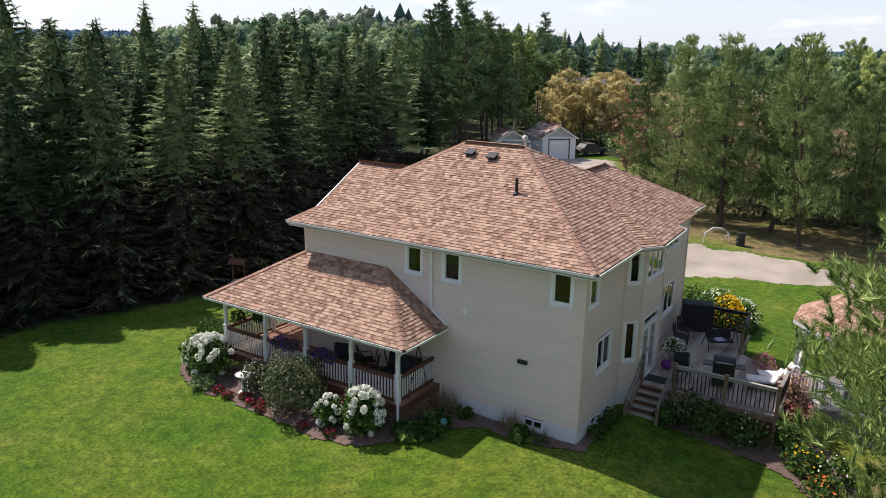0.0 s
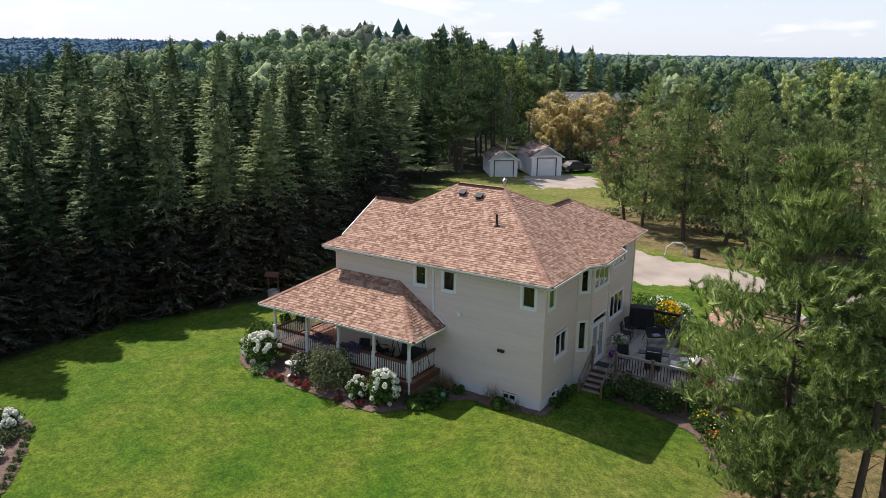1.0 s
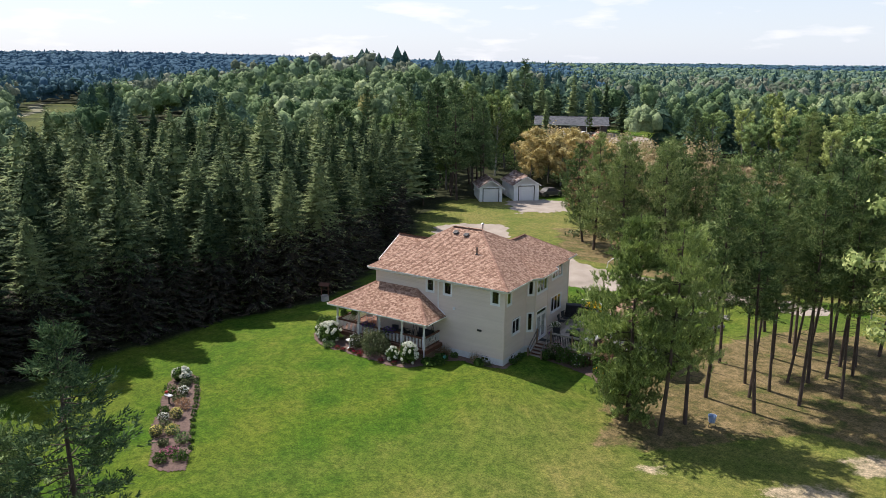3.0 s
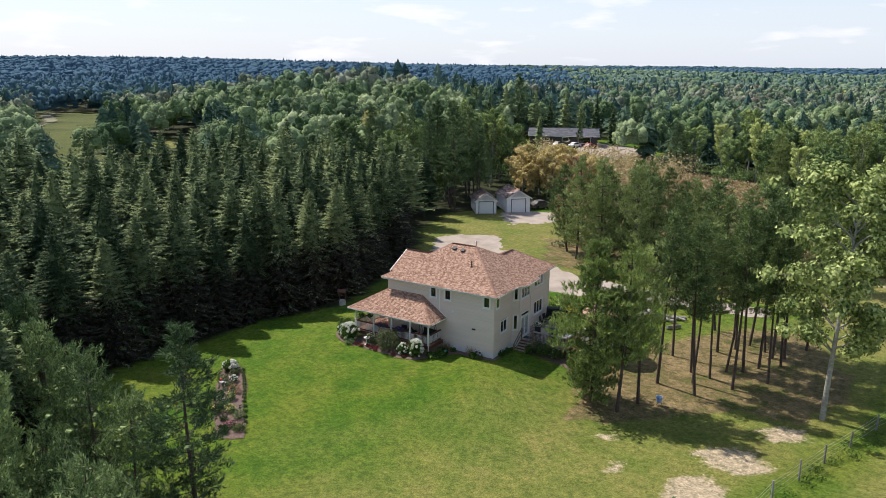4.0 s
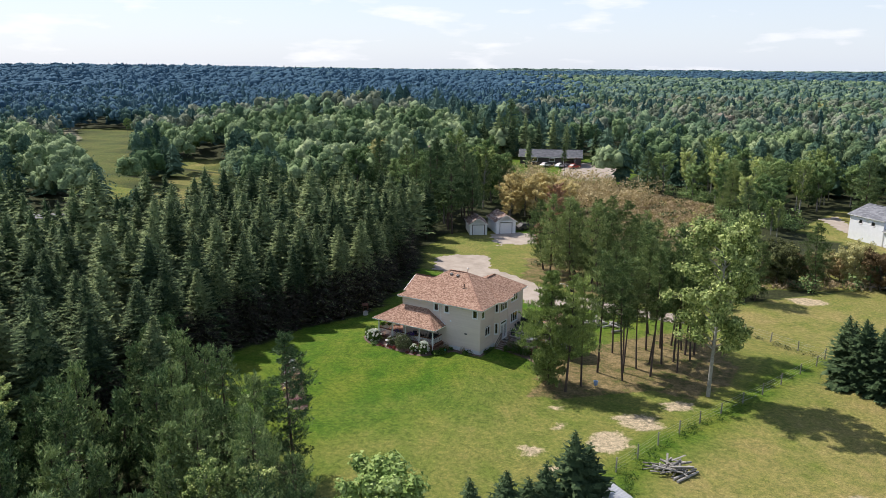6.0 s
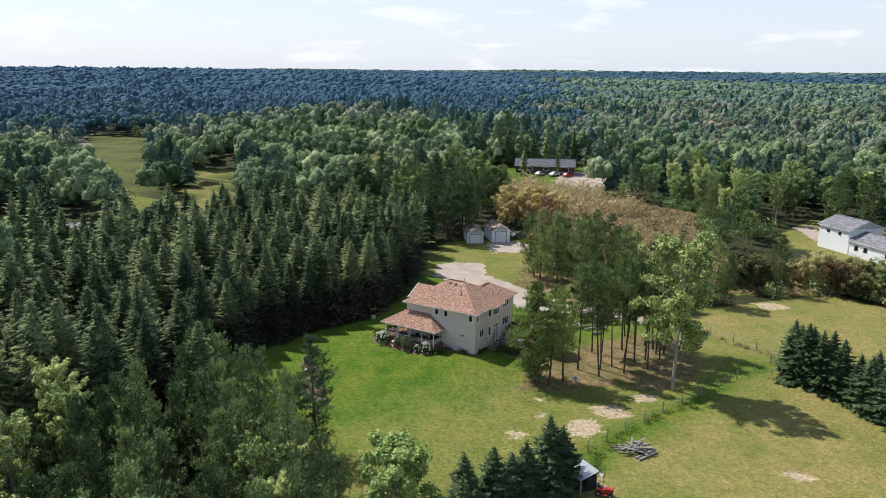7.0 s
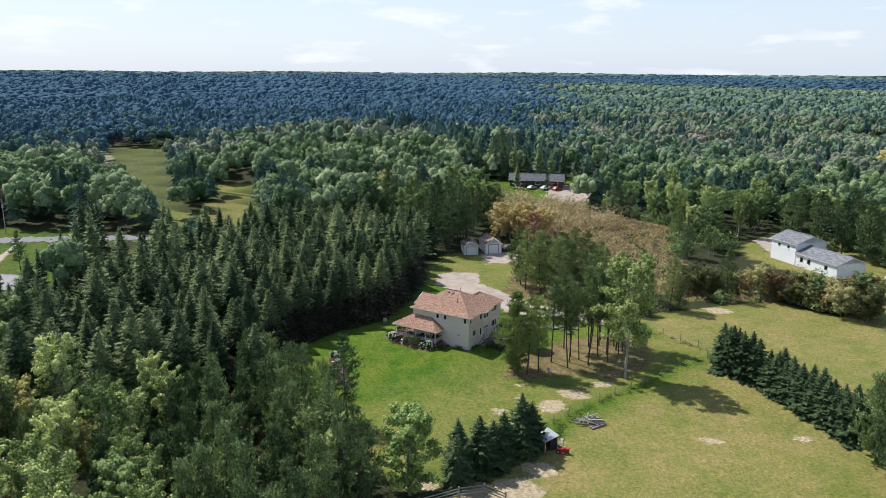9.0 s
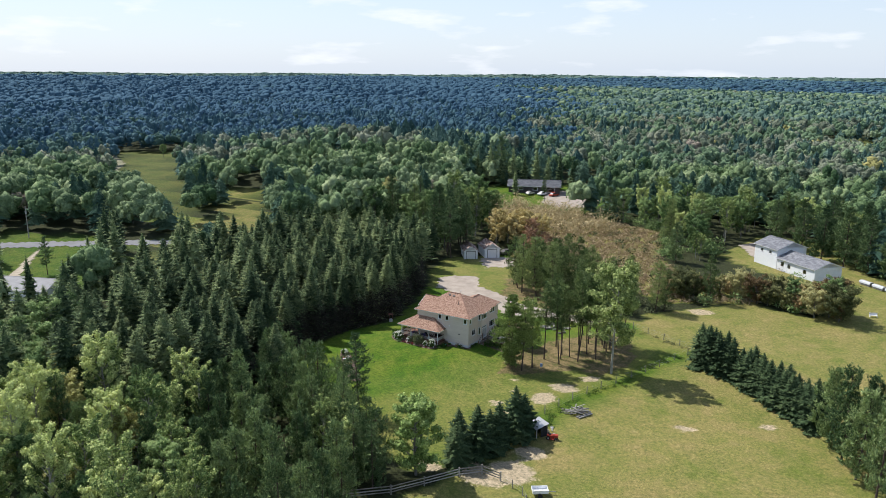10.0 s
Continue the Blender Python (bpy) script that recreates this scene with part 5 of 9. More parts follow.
def plant_copies(protos, spots, group="", g=None, scale=(0.85, 1.15), sink=0.0):
    """Copies of the trees in protos at plan spots (x, y[, size]); the protos themselves take the first spots."""
    g = g or np.random.default_rng(3)
    for i, s in enumerate(spots):
        p = protos[i % len(protos)]
        k = s[2] if len(s) > 2 else g.uniform(*scale)
        m = Matrix.Translation((s[0], s[1], zat(s[0], s[1]) - sink)) @ pose(0, 0, 0, 0, 0, g.uniform(0, 360)) @ Matrix.Diagonal((k * g.uniform(0.9, 1.1), k * g.uniform(0.9, 1.1), k, 1))
        if i < len(protos):
            p.matrix_world = m
            t = p
        else:
            t = copy_thing(p, Matrix.Identity(4))
            t.matrix_world = m
        if group:
            tagged(t, group=group)


def more_copies(protos, spots, group="", g=None):
    """Further copies of trees that already stand, at plan spots (x, y, size)."""
    g = g or np.random.default_rng(8)
    for i, (x, y, k) in enumerate(spots):
        t = copy_thing(protos[i % len(protos)], Matrix.Identity(4))
        t.matrix_world = Matrix.Translation((x, y, zat(x, y))) @ pose(0, 0, 0, 0, 0, g.uniform(0, 360)) @ Matrix.Diagonal((k * g.uniform(0.9, 1.1), k * g.uniform(0.9, 1.1), k, 1))
        if group:
            tagged(t, group=group)


def scatter(poly, gap, g, avoid=(), jitter=0.42):
    P = np.array(poly)
    xs, ys = np.arange(P[:, 0].min(), P[:, 0].max() + gap, gap), np.arange(P[:, 1].min(), P[:, 1].max() + gap, gap)
    X, Y = np.meshgrid(xs, ys)
    X, Y = (X + np.where(np.arange(len(ys)) % 2, gap / 2, 0)[:, None]).ravel(), Y.ravel()
    X, Y = X + g.uniform(-jitter, jitter, len(X)) * gap, Y + g.uniform(-jitter, jitter, len(Y)) * gap
    ok = inside(poly, X, Y)
    for a in avoid:
        ok &= ~inside(a, X, Y)
    return list(zip(X[ok].tolist(), Y[ok].tolist()))


# spruce plantation west of the lawn
gs = np.random.default_rng(21)
SPRUCES = [(-28.5, -27), (-29, -16), (-29.5, -9), (-28, -2), (-26, 4), (-24.5, 10), (-28, 22), (-33, 33), (-40, 46), (-44, 58), (-58, 72), (-80, 88), (-104, 62), (-98, 30), (-92, 8), (-84, -8), (-80, -30), (-80, -58), (-56, -66), (-32, -54), (-22, -42), (-23, -32)]
near_edge = [(-15.5, -33.5), (-20.5, -36.5), (-25.5, -33.5), (-24, -29), (-29.3, -25), (-30.4, -20.5), (-29.8, -16.5), (-30.8, -12.5), (-30.2, -8.6), (-29.4, -4.8), (-28.6, -1.2), (-27.6, 2.4), (-26.2, 6.0), (-25.6, 9.8), (-27, 13.6), (-28.4, 17.6), (-29.8, 21.6), (-31.4, 26), (-33.4, 30.5), (-36, 35), (-39, 40)]
edge_protos = [tree("spruce_tree", "tall dark green spruce with drooping boughs at the lawn's edge", spruce_parts(100 + i, H=13.2 + i * 0.8, R=3.0, whorls=36, per=20, fringe=40, low=0.02, spray=0.2, segs=4, wing=0.09), M_BARK_PINE, M_SPRUCE, dark_to=6.6) for i in range(3)]
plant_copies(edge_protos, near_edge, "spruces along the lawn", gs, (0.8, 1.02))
bulk = [p for p in scatter(SPRUCES, 5.2, gs, jitter=0.4) if all((p[0] - a) ** 2 + (p[1] - b) ** 2 > 6 for a, b in near_edge)]
bulk = [(x, y, gs.uniform(0.72, 1.16) * (0.62 if (x + 86) ** 2 + (y + 30) ** 2 < 500 else 1)) for x, y in bulk]
bulk.sort(key=lambda q: math.hypot(q[0], q[1] + 20))
protos = [tree("spruce_tree", "dark green spruce in a dense plantation", spruce_parts(180 + i, H=13.0 + i * 0.9, R=3.4, whorls=30, per=17, fringe=24, low=0.12, spray=0.27, segs=4, wing=0.115, slope=0.47), M_BARK_PINE, M_SPRUCE) for i in range(3)]
plant_copies(protos, bulk[:62], "plantation spruces", gs)
protos = [tree("spruce_tree", "dark green spruce deep in a dense plantation", spruce_parts(200 + i, H=12.8 + i * 0.8, R=3.5, whorls=23, per=12, fringe=11, low=0.24, spray=0.38, segs=3, wing=0.17, slope=0.5), M_BARK_PINE, M_SPRUCE) for i in range(4)]
plant_copies(protos, bulk[62:225], "plantation spruces", gs)
# the rest of the plantation, too far in to count
V, F, n_v = [], [], 0
for i, (x, y, k) in enumerate(bulk[225:]):
    a = gs.uniform(0, 6.28)
    v = np.array([c.co for c in protos[i % 4].children[-1].data.vertices]) * k
    v = np.stack([v[:, 0] * math.cos(a) - v[:, 1] * math.sin(a) + x, v[:, 0] * math.sin(a) + v[:, 1] * math.cos(a) + y, v[:, 2] + zat(x, y)], -1)
    V.append(v), F.append(np.arange(len(v)).reshape(-1, 3) + n_v)
    n_v += len(v)
tagged(soup("spruce_plantation", np.concatenate(V), np.concatenate(F), M_SPRUCE), "dense dark spruce plantation running back to the road", "woodland", kind="stuff")

# pines on the east lawn
gp = np.random.default_rng(33)
hero = [tree("pine_tree", "full-crowned red pine branched to the ground beside the deck", pine_parts(305, H=13.6, R=3.05, full=1.7, base=0.07, limbs=126, tufts=52, needles=42, nl=0.16, nw=0.021, lean=0.12, fox=0.25, ring=7, bush=0.72, rise=0.85, skirt=0.8, layer=0.42, core=0.045, heart=0.16, even=0.68), M_BARK_PINE, M_PINE)]
plant_copies(hero, [(9.8, -1.5, 1.0)], "pines beside the deck", gp)
hero = [tree("pine_tree", "red pine with green needle tufts above a bare lower trunk", pine_parts(301 + i, H=13.6 - 0.7 * i, R=2.2, base=0.34, limbs=74, tufts=20, needles=44, nl=0.16, nw=0.024, lean=0.25, fox=0.3, ring=6, bush=0.85, rise=0.9, core=0.03, heart=0.1), M_BARK_PINE, M_PINE) for i in range(2)]
plant_copies(hero, [(12.0, -2.0, 1.0), (12.9, 0.4, 1.0)], "pines beside the deck", gp)
grove = [(13.0, 5.2), (15.5, 6.9), (16.5, 8.8), (17.3, 11.2), (14.8, 9.2), (17.8, 18.9), (19.4, 18.0), (20.2, 16.6), (21.2, 17.2), (15.6, 15.5), (16.2, 19.8), (12.4, 12.0), (14.0, 21.5), (22.6, 20.5), (16.3, 4.5), (18.6, 7.5), (18.6, 12.0), (20.9, 10.5), (21.2, 15.2), (16.9, 17.1), (19.6, 13.6)]
tall = [tree("pine_tree", "tall slim pine with a bare trunk and a high crown", pine_parts(320 + i, H=15.2, R=1.8, base=0.46, limbs=52, tufts=13, needles=30, nl=0.22, nw=0.05, lean=0.5, heart=0.12, fox=0.45, ring=4, full=1.1), M_BARK_PINE, M_GROVE) for i in range(3)]
plant_copies(tall, grove, "pine grove", gp, (0.85, 1.1))
north = [(-4.9, 39.8), (-1.4, 40.2), (1.2, 36.6), (-9.2, 41.0), (5, 40), (9, 43), (13, 40), (-3, 46), (3, 48), (15, 47), (-9, 50), (-4, 54), (6, 45), (-6.5, 45), (1, 44), (-12, 44.5), (4, 53), (-1, 58)]
tall2 = [tree("pine_tree", "dark spreading jack pine beside the gravel drive", pine_parts(340 + i, H=12.0, R=2.9, base=0.18, limbs=88, tufts=14, needles=26, nl=0.2, nw=0.052, heart=0.1, bush=0.8, full=1.25, rise=0.75, lean=0.4, fox=0.38, ring=6), M_BARK_PINE, M_PINE4) for i in range(2)]
plant_copies(tall2, [(x, y, 1.22 if k < 4 else 0.92 + 0.05 * (k % 4)) for k, (x, y) in enumerate(north)], "pines beside the drive", gp)
# bare-trunked pines beside and behind the sheds
shade_pines = [tree("pine_tree", "tall dark pine with a bare trunk beside the sheds", pine_parts(330 + i, H=16.5, R=2.7, base=0.3, limbs=70, tufts=13, needles=11, nl=0.28, nw=0.14, lean=0.4, fox=0.45, ring=4), M_BARK_PINE, M_PINE2) for i in range(2)]
plant_copies(shade_pines, [(-40.5, 60, 1.05), (-39, 66.5, 0.95), (-43.5, 63, 1.15), (-41.5, 70, 1.0), (-45.5, 66, 1.2), (-47, 61, 1.1), (-44.5, 72, 1.1), (-49.5, 67, 1.2), (-47.5, 76, 1.05), (-52, 73, 1.1), (-88, 178, 1.25)], "pines beside the sheds", gp)
plant_copies([tall[0], tall[1]], [grove[0] + (1.0,), grove[1] + (0.95,)] + [(-54, 152, 0.7)], "pine grove", gp)
gold = [tree("maple_tree", "golden yellow maple turning in autumn behind the sheds", broad_parts(420, H=8.5, R=3.6, base=0.12, limbs=24, leaves=5200, size=0.26), M_BARK_GREY, M_GOLD)]
plant_copies(gold, [(-40.2, 86, 1.0), (-36.2, 86.5, 1.1), (-32.6, 84, 0.95), (-33.5, 90, 1.1), (-37.5, 81, 0.75), (-30, 90, 1.0), (-43, 95, 0.9), (-38.5, 98, 0.85), (-34.3, 96.5, 0.9), (-30, 97, 0.85)], "golden maples", gp)
back = [tree("spruce_tree", "tall dark spruce standing close round the bungalow", spruce_parts(230 + i, H=14.0 + i, R=2.9, whorls=18, per=9, fringe=7, low=0.1, spray=0.4, segs=3), M_BARK_PINE, M_SPRUCE) for i in range(2)]
plant_copies(back, [(-76 + 0.913 * s - 0.407 * d, 164 + 0.407 * s + 0.913 * d, 0.76 * k) for s, d, k in ((-24, 8, 1.1), (-19, 13, 1.4), (-14, 11, 1.3), (-9, 15, 1.5), (-4, 12, 1.35), (1, 14, 1.45), (6, 11, 1.3), (11, 13, 1.5), (16, 10, 1.35), (21, 13, 1.4), (26, 8, 1.2), (3, -5, 0.95))], "spruces round the bungalow", gp)
rust = [tree("maple_tree", "rust red maple behind the sheds", broad_parts(421, H=9.0, R=2.3, base=0.15, limbs=22, leaves=3600, size=0.25, slim=1.5), M_BARK_GREY, M_RUST)]
plant_copies(rust, [(-27.5, 84, 0.95), (-19.2, 58.5, 0.55), (-25, 78, 0.8), (-21.5, 70, 0.65)], "rust red maples", gp)
# the tall aspen at the fence
aspen = tree("aspen_tree", "tall aspen with a pale trunk and fluttering yellow-green leaves", broad_parts(401, H=20.0, R=4.1, base=0.24, limbs=40, leaves=21000, size=0.25, trunk=0.25, slim=1.1, heart_size=0.42), M_BARK_ASPEN, M_ASPENTALL)
plant_copies([aspen], [(25.6, 5.6, 1.0)], "", gp)

# mixed wood south-west of the lawn, under the flight
gw = np.random.default_rng(44)
SWOODS = [(-22, -29), (-16, -29.5), (-8, -33), (-3, -34), (5, -39), (11, -44), (13.5, -50), (17, -60), (20, -68), (-2, -84), (-38, -70), (-54, -62), (-32, -54), (-20, -43), (-20, -34)]
spots = scatter(SWOODS, 4.3, gw)
kinds = [[tree("pine_tree", "young pine with dense green needle tufts", pine_parts(500 + i, H=9.8 + i, R=2.4, base=0.12, limbs=64, tufts=11, needles=19, nl=0.26, nw=0.11, fox=0.42, ring=5, bush=0.7, rise=0.95, heart=0.14), M_BARK_PINE, M_PINE3) for i in range(2)],
         [tree("maple_tree", "leafy green maple in mixed woodland", broad_parts(520 + i, H=10.5 + i, R=3.0, limbs=26, leaves=9000, size=0.195), M_BARK_GREY, M_MAPLE) for i in range(2)],
         [tree("poplar_tree", "pale green poplar in mixed woodland", broad_parts(540 + i, H=12 + i, R=2.3, base=0.2, limbs=34, leaves=9500, size=0.175, slim=2.2, heart_size=0.4), M_BARK_ASPEN, M_POPLAR) for i in range(2)],
         [tree("birch_tree", "birch with leaves turning yellow", broad_parts(560, H=9.5, R=2.6, limbs=22, leaves=6000, size=0.19), M_BARK_ASPEN, M_BIRCH)]]
share_of = {0: [], 1: [], 2: [], 3: []}
for x, y in spots:
    u = gw.random() + 0.25 * wob(x, y, 9.0, 1.0)
    pinewood = x > -22 - 1.1 * (y + 41) + 3 * wob(x, y, 6.0, 2.0)
    k = (0 if u < 1.02 or y > -56 else 1 if u < 1.1 else 2) if pinewood else (0 if u < 0.25 else 1 if u < 0.36 else 2 if u < 0.96 else 3)
    share_of[k].append((x, y))
edge = [(-4, -33), (-8, -32.2), (-3.2, -36.5), (-6.2, -36), (1.4, -37.4), (-11, -31.5), (-14.2, -31), (3.2, -39.8), (-2, -40), (5.2, -42.2), (8.2, -43.8), (10, -46.2), (11.6, -44), (13.2, -46.5), (6.6, -39.6)]
share_of[0] = [p for p in share_of[0] if all((p[0] - a) ** 2 + (p[1] - b) ** 2 > 5 for a, b in edge)]
young = [tree("pine_tree", "young pine with dense green needle tufts beside the lawn", pine_parts(510 + i, H=9.6 + i, R=2.5, base=0.1, limbs=64, tufts=11, needles=28, nl=0.2, nw=0.055, fox=0.36, ring=5, rise=1.0, heart=0.12), M_BARK_PINE, M_PINE3) for i in range(2)]
plant_copies(young, edge, "young pines beside the lawn", gw, (0.8, 1.1))
for k, pr in enumerate(kinds):
    plant_copies(pr, share_of[k], "mixed woodland trees", gw, (0.75, 1.15))
thin = tree("pine_tree", "tall thin half-bare pine standing alone at the lawn's edge", pine_parts(580, H=13.6, R=2.6, base=0.16, limbs=84, tufts=15, needles=20, nl=0.22, nw=0.06, bush=0.9, fox=0.34, ring=4), M_BARK_PINE, M_PINE2)
plant_copies([thin], [(-0.9, -31.2, 1.0)], "", gw)
lone = tree("maple_tree", "bright green young maple beside the fence", broad_parts(585, H=8.0, R=2.6, base=0.03, limbs=34, leaves=11000, size=0.2), M_BARK_GREY, M_BRIGHTLEAF)
plant_copies([lone], [(16.0, -40.9, 1.3)], "", gw)
smalls = [tree("spruce_tree", "small dense spruce beside the sandy yard", spruce_parts(590 + i, H=7.4, R=2.5, whorls=20, per=11, fringe=13, low=0.01, spray=0.22, slope=0.66, wing=0.19, segs=5), M_BARK_PINE, M_SPRUCE_DARK) for i in range(2)]
plant_copies(smalls, [(18.4, -34.2, 1.0), (20.0, -31.8, 1.0), (21.6, -28.6, 0.95), (22.4, -25.2, 1.12), (23.0, -23.6, 0.9), (19.3, -36, 0.85), (20.9, -30, 0.85)], "spruces beside the yard", gw, (0.8, 1.1))
more_copies(kinds[3], [(-31.3, -59.1, 1.05), (-36, -55.5, 1.1), (-13, -61, 1.0), (-17, -59.5, 0.9), (-27, -62, 0.95)], "mixed woodland trees", gw)
more_copies(kinds[1], [(-49, -51, 1.1), (-54, -47, 1.15), (-45, -55, 1.0), (-58, -43, 1.1), (-40, -58, 1.0), (-52, -55, 1.1), (-62, -46, 1.1), (-47, -60, 1.1)], "mixed woodland trees", gw)
more_copies(kinds[2], [(5.6, -41.2, 0.62), (3.6, -44.6, 0.66), (8.4, -46.5, 0.66)], "mixed woodland trees", gw)
# dark spruces and pines round the roadside house and along its lawn
more_copies(back, [(-111, 4, 1.1), (-106, -1, 1.2), (-100, -3, 1.05), (-117, 9, 0.95), (-123, 14, 0.9), (-96, -9, 1.1), (-92, -15, 1.0), (-89, -31, 0.85), (-82, -26, 0.95), (-86, -38, 0.9), (-138, -13, 1.0), (-134, -18, 0.9)], "spruces at the road", gw)
more_copies(shade_pines, [(-117, -11, 0.62)], "spruces at the road", gw)
# broad old pines behind the white house
old_pines = [tree("pine_tree", "broad old white pine behind the white house", pine_parts(360 + i, H=16.0, R=4.4, base=0.08, limbs=84, tufts=14, needles=12, nl=0.4, nw=0.22, lean=0.3, fox=0.5, ring=5, bush=0.7, full=1.3), M_BARK_PINE, M_PINE2) for i in range(2)]
plant_copies(old_pines, [(47, 116, 1.0), (53, 111, 1.05), (59, 106, 1.0), (65, 100, 1.05), (70, 94, 1.0), (57, 118, 1.1), (64, 112, 1.1), (71, 104, 1.1), (41, 124, 1.0), (48, 126, 1.1), (76, 97, 1.0), (33, 128, 0.9)], "pines behind the white house", gw)
# dark pines between the pasture and the tawny clearing
more_copies(tall2, [(21.6, 44.6, 0.98), (30.5, 57.9, 0.92), (23.2, 45.6, 0.8)], "pines beside the pasture", gw)
more_copies(old_pines, [(13.5, 90.4, 0.72)], "pines beside the pasture", gw)
more_copies(kinds[2], [(17.2, 97.4, 0.62), (18.6, 96.2, 0.55)], "mixed woodland trees", gw)
more_copies(kinds[1], [(-303, 170, 0.75)], "mixed woodland trees", gw)
# spruce windbreak in the pasture
hedge = [(37.6, 18.4, 1.04), (39.4, 16.6, 1.1), (41.2, 15.6, 1.04), (43.6, 15.2, 0.98), (39.8, 19.0, 0.96), (42.2, 17.6, 1.0), (38.2, 20.2, 0.9)] + [(45.6 + 1.25 * k, 13.2 - 1.17 * k, 0.87 + 0.08 * math.sin(k * 2.1)) for k in range(11)] + [(47.4 + 1.5 * k, 14.0 - 1.3 * k, 0.87 + 0.07 * math.cos(k * 1.7)) for k in range(9)]
plant_copies([smalls[0], smalls[1]], [(18.4, -34.2, 1.0), (20.0, -31.8, 1.0)] + hedge, "windbreak spruces", gw)
plant_copies([kinds[0][0], kinds[0][1]], [share_of[0][0] + (0.9,), share_of[0][1] + (0.9,)] + [(60.5, -2, 1.2), (62.5, -6.5, 1.3), (64.5, -11, 1.3), (67, -14.5, 1.2), (65.5, -3, 1.2), (69, -8, 1.3), (72, -13, 1.2), (70, 0, 1.2)], "pasture pines", gw)

# ---- far woods ----
gf = np.random.default_rng(77)
OPEN = [LAWN, FIELD, SCRUB, FARYARD, WHITEYARD, LEFTFIELD, LEFTGLADE, ROADYARD, FARFIELD, WESTFIELD, SPRUCES, SWOODS, CLEAR, [(-124, -2), (-112, 8), (-96, -2), (-92, -16), (-108, -22)], [(-188, 22), (-166, 40), (-158, 50), (-226, 82), (-256, 84), (-272, 60), (-222, 26)], [(-92, 150), (-66, 128), (-34, 142), (-33, 178), (-48, 198), (-92, 172)],
        [(-20, 30), (-10, 66), (22, 52), (30, 31), (18, 30)], [(28, 60), (62, 58), (70, 100), (32, 108)], [(-143, 34), (-124, 30), (-104, 12), (-108, 2), (-132, 14)], [(-84, -8), (-92, 8), (-130, 24), (-176, 8), (-160, -30), (-100, -50), (-80, -40)]]
EYE_END = np.array([65.7, -114.3])
AHEAD = np.array([-math.sin(radians(32)), math.cos(radians(32))])


def in_view(x, y, margin=4.0):
    """Where the land can come into sight from the line of flight."""
    q = np.stack([x, y], -1) - EYE_END
    f, s = q @ AHEAD, q @ np.array([AHEAD[1], -AHEAD[0]])
    return (f > 60) & (np.abs(s) < f * math.tan(radians(30.5 + margin)) + 10)


OPEN = OPEN + [[(-46, 73), (-24, 73), (-24, 104), (-48, 104)]]


NEAR_WOOD = 58.0       # within this of the sheds the trees stand singly


def wood_spots(r0, r1, gap):
    xs = np.arange(-r1 * 1.1, r1 * 0.8, gap)
    ys = np.arange(-60, r1 * 1.1, gap)
    X, Y = np.meshgrid(xs, ys)
    X, Y = X.ravel() + gf.uniform(-0.45, 0.45, X.size) * gap, Y.ravel() + gf.uniform(-0.45, 0.45, X.size) * gap
    r = np.hypot(X - 20, Y + 20)
    ok = (r >= r0) & (r < r1) & in_view(X, Y)
    ok &= (np.hypot(X + 34, Y - 62) > NEAR_WOOD) & (np.hypot(X - 14, Y - 112) > 44)
    for a in OPEN:
        ok &= ~inside(a, X, Y)
    return X[ok], Y[ok]


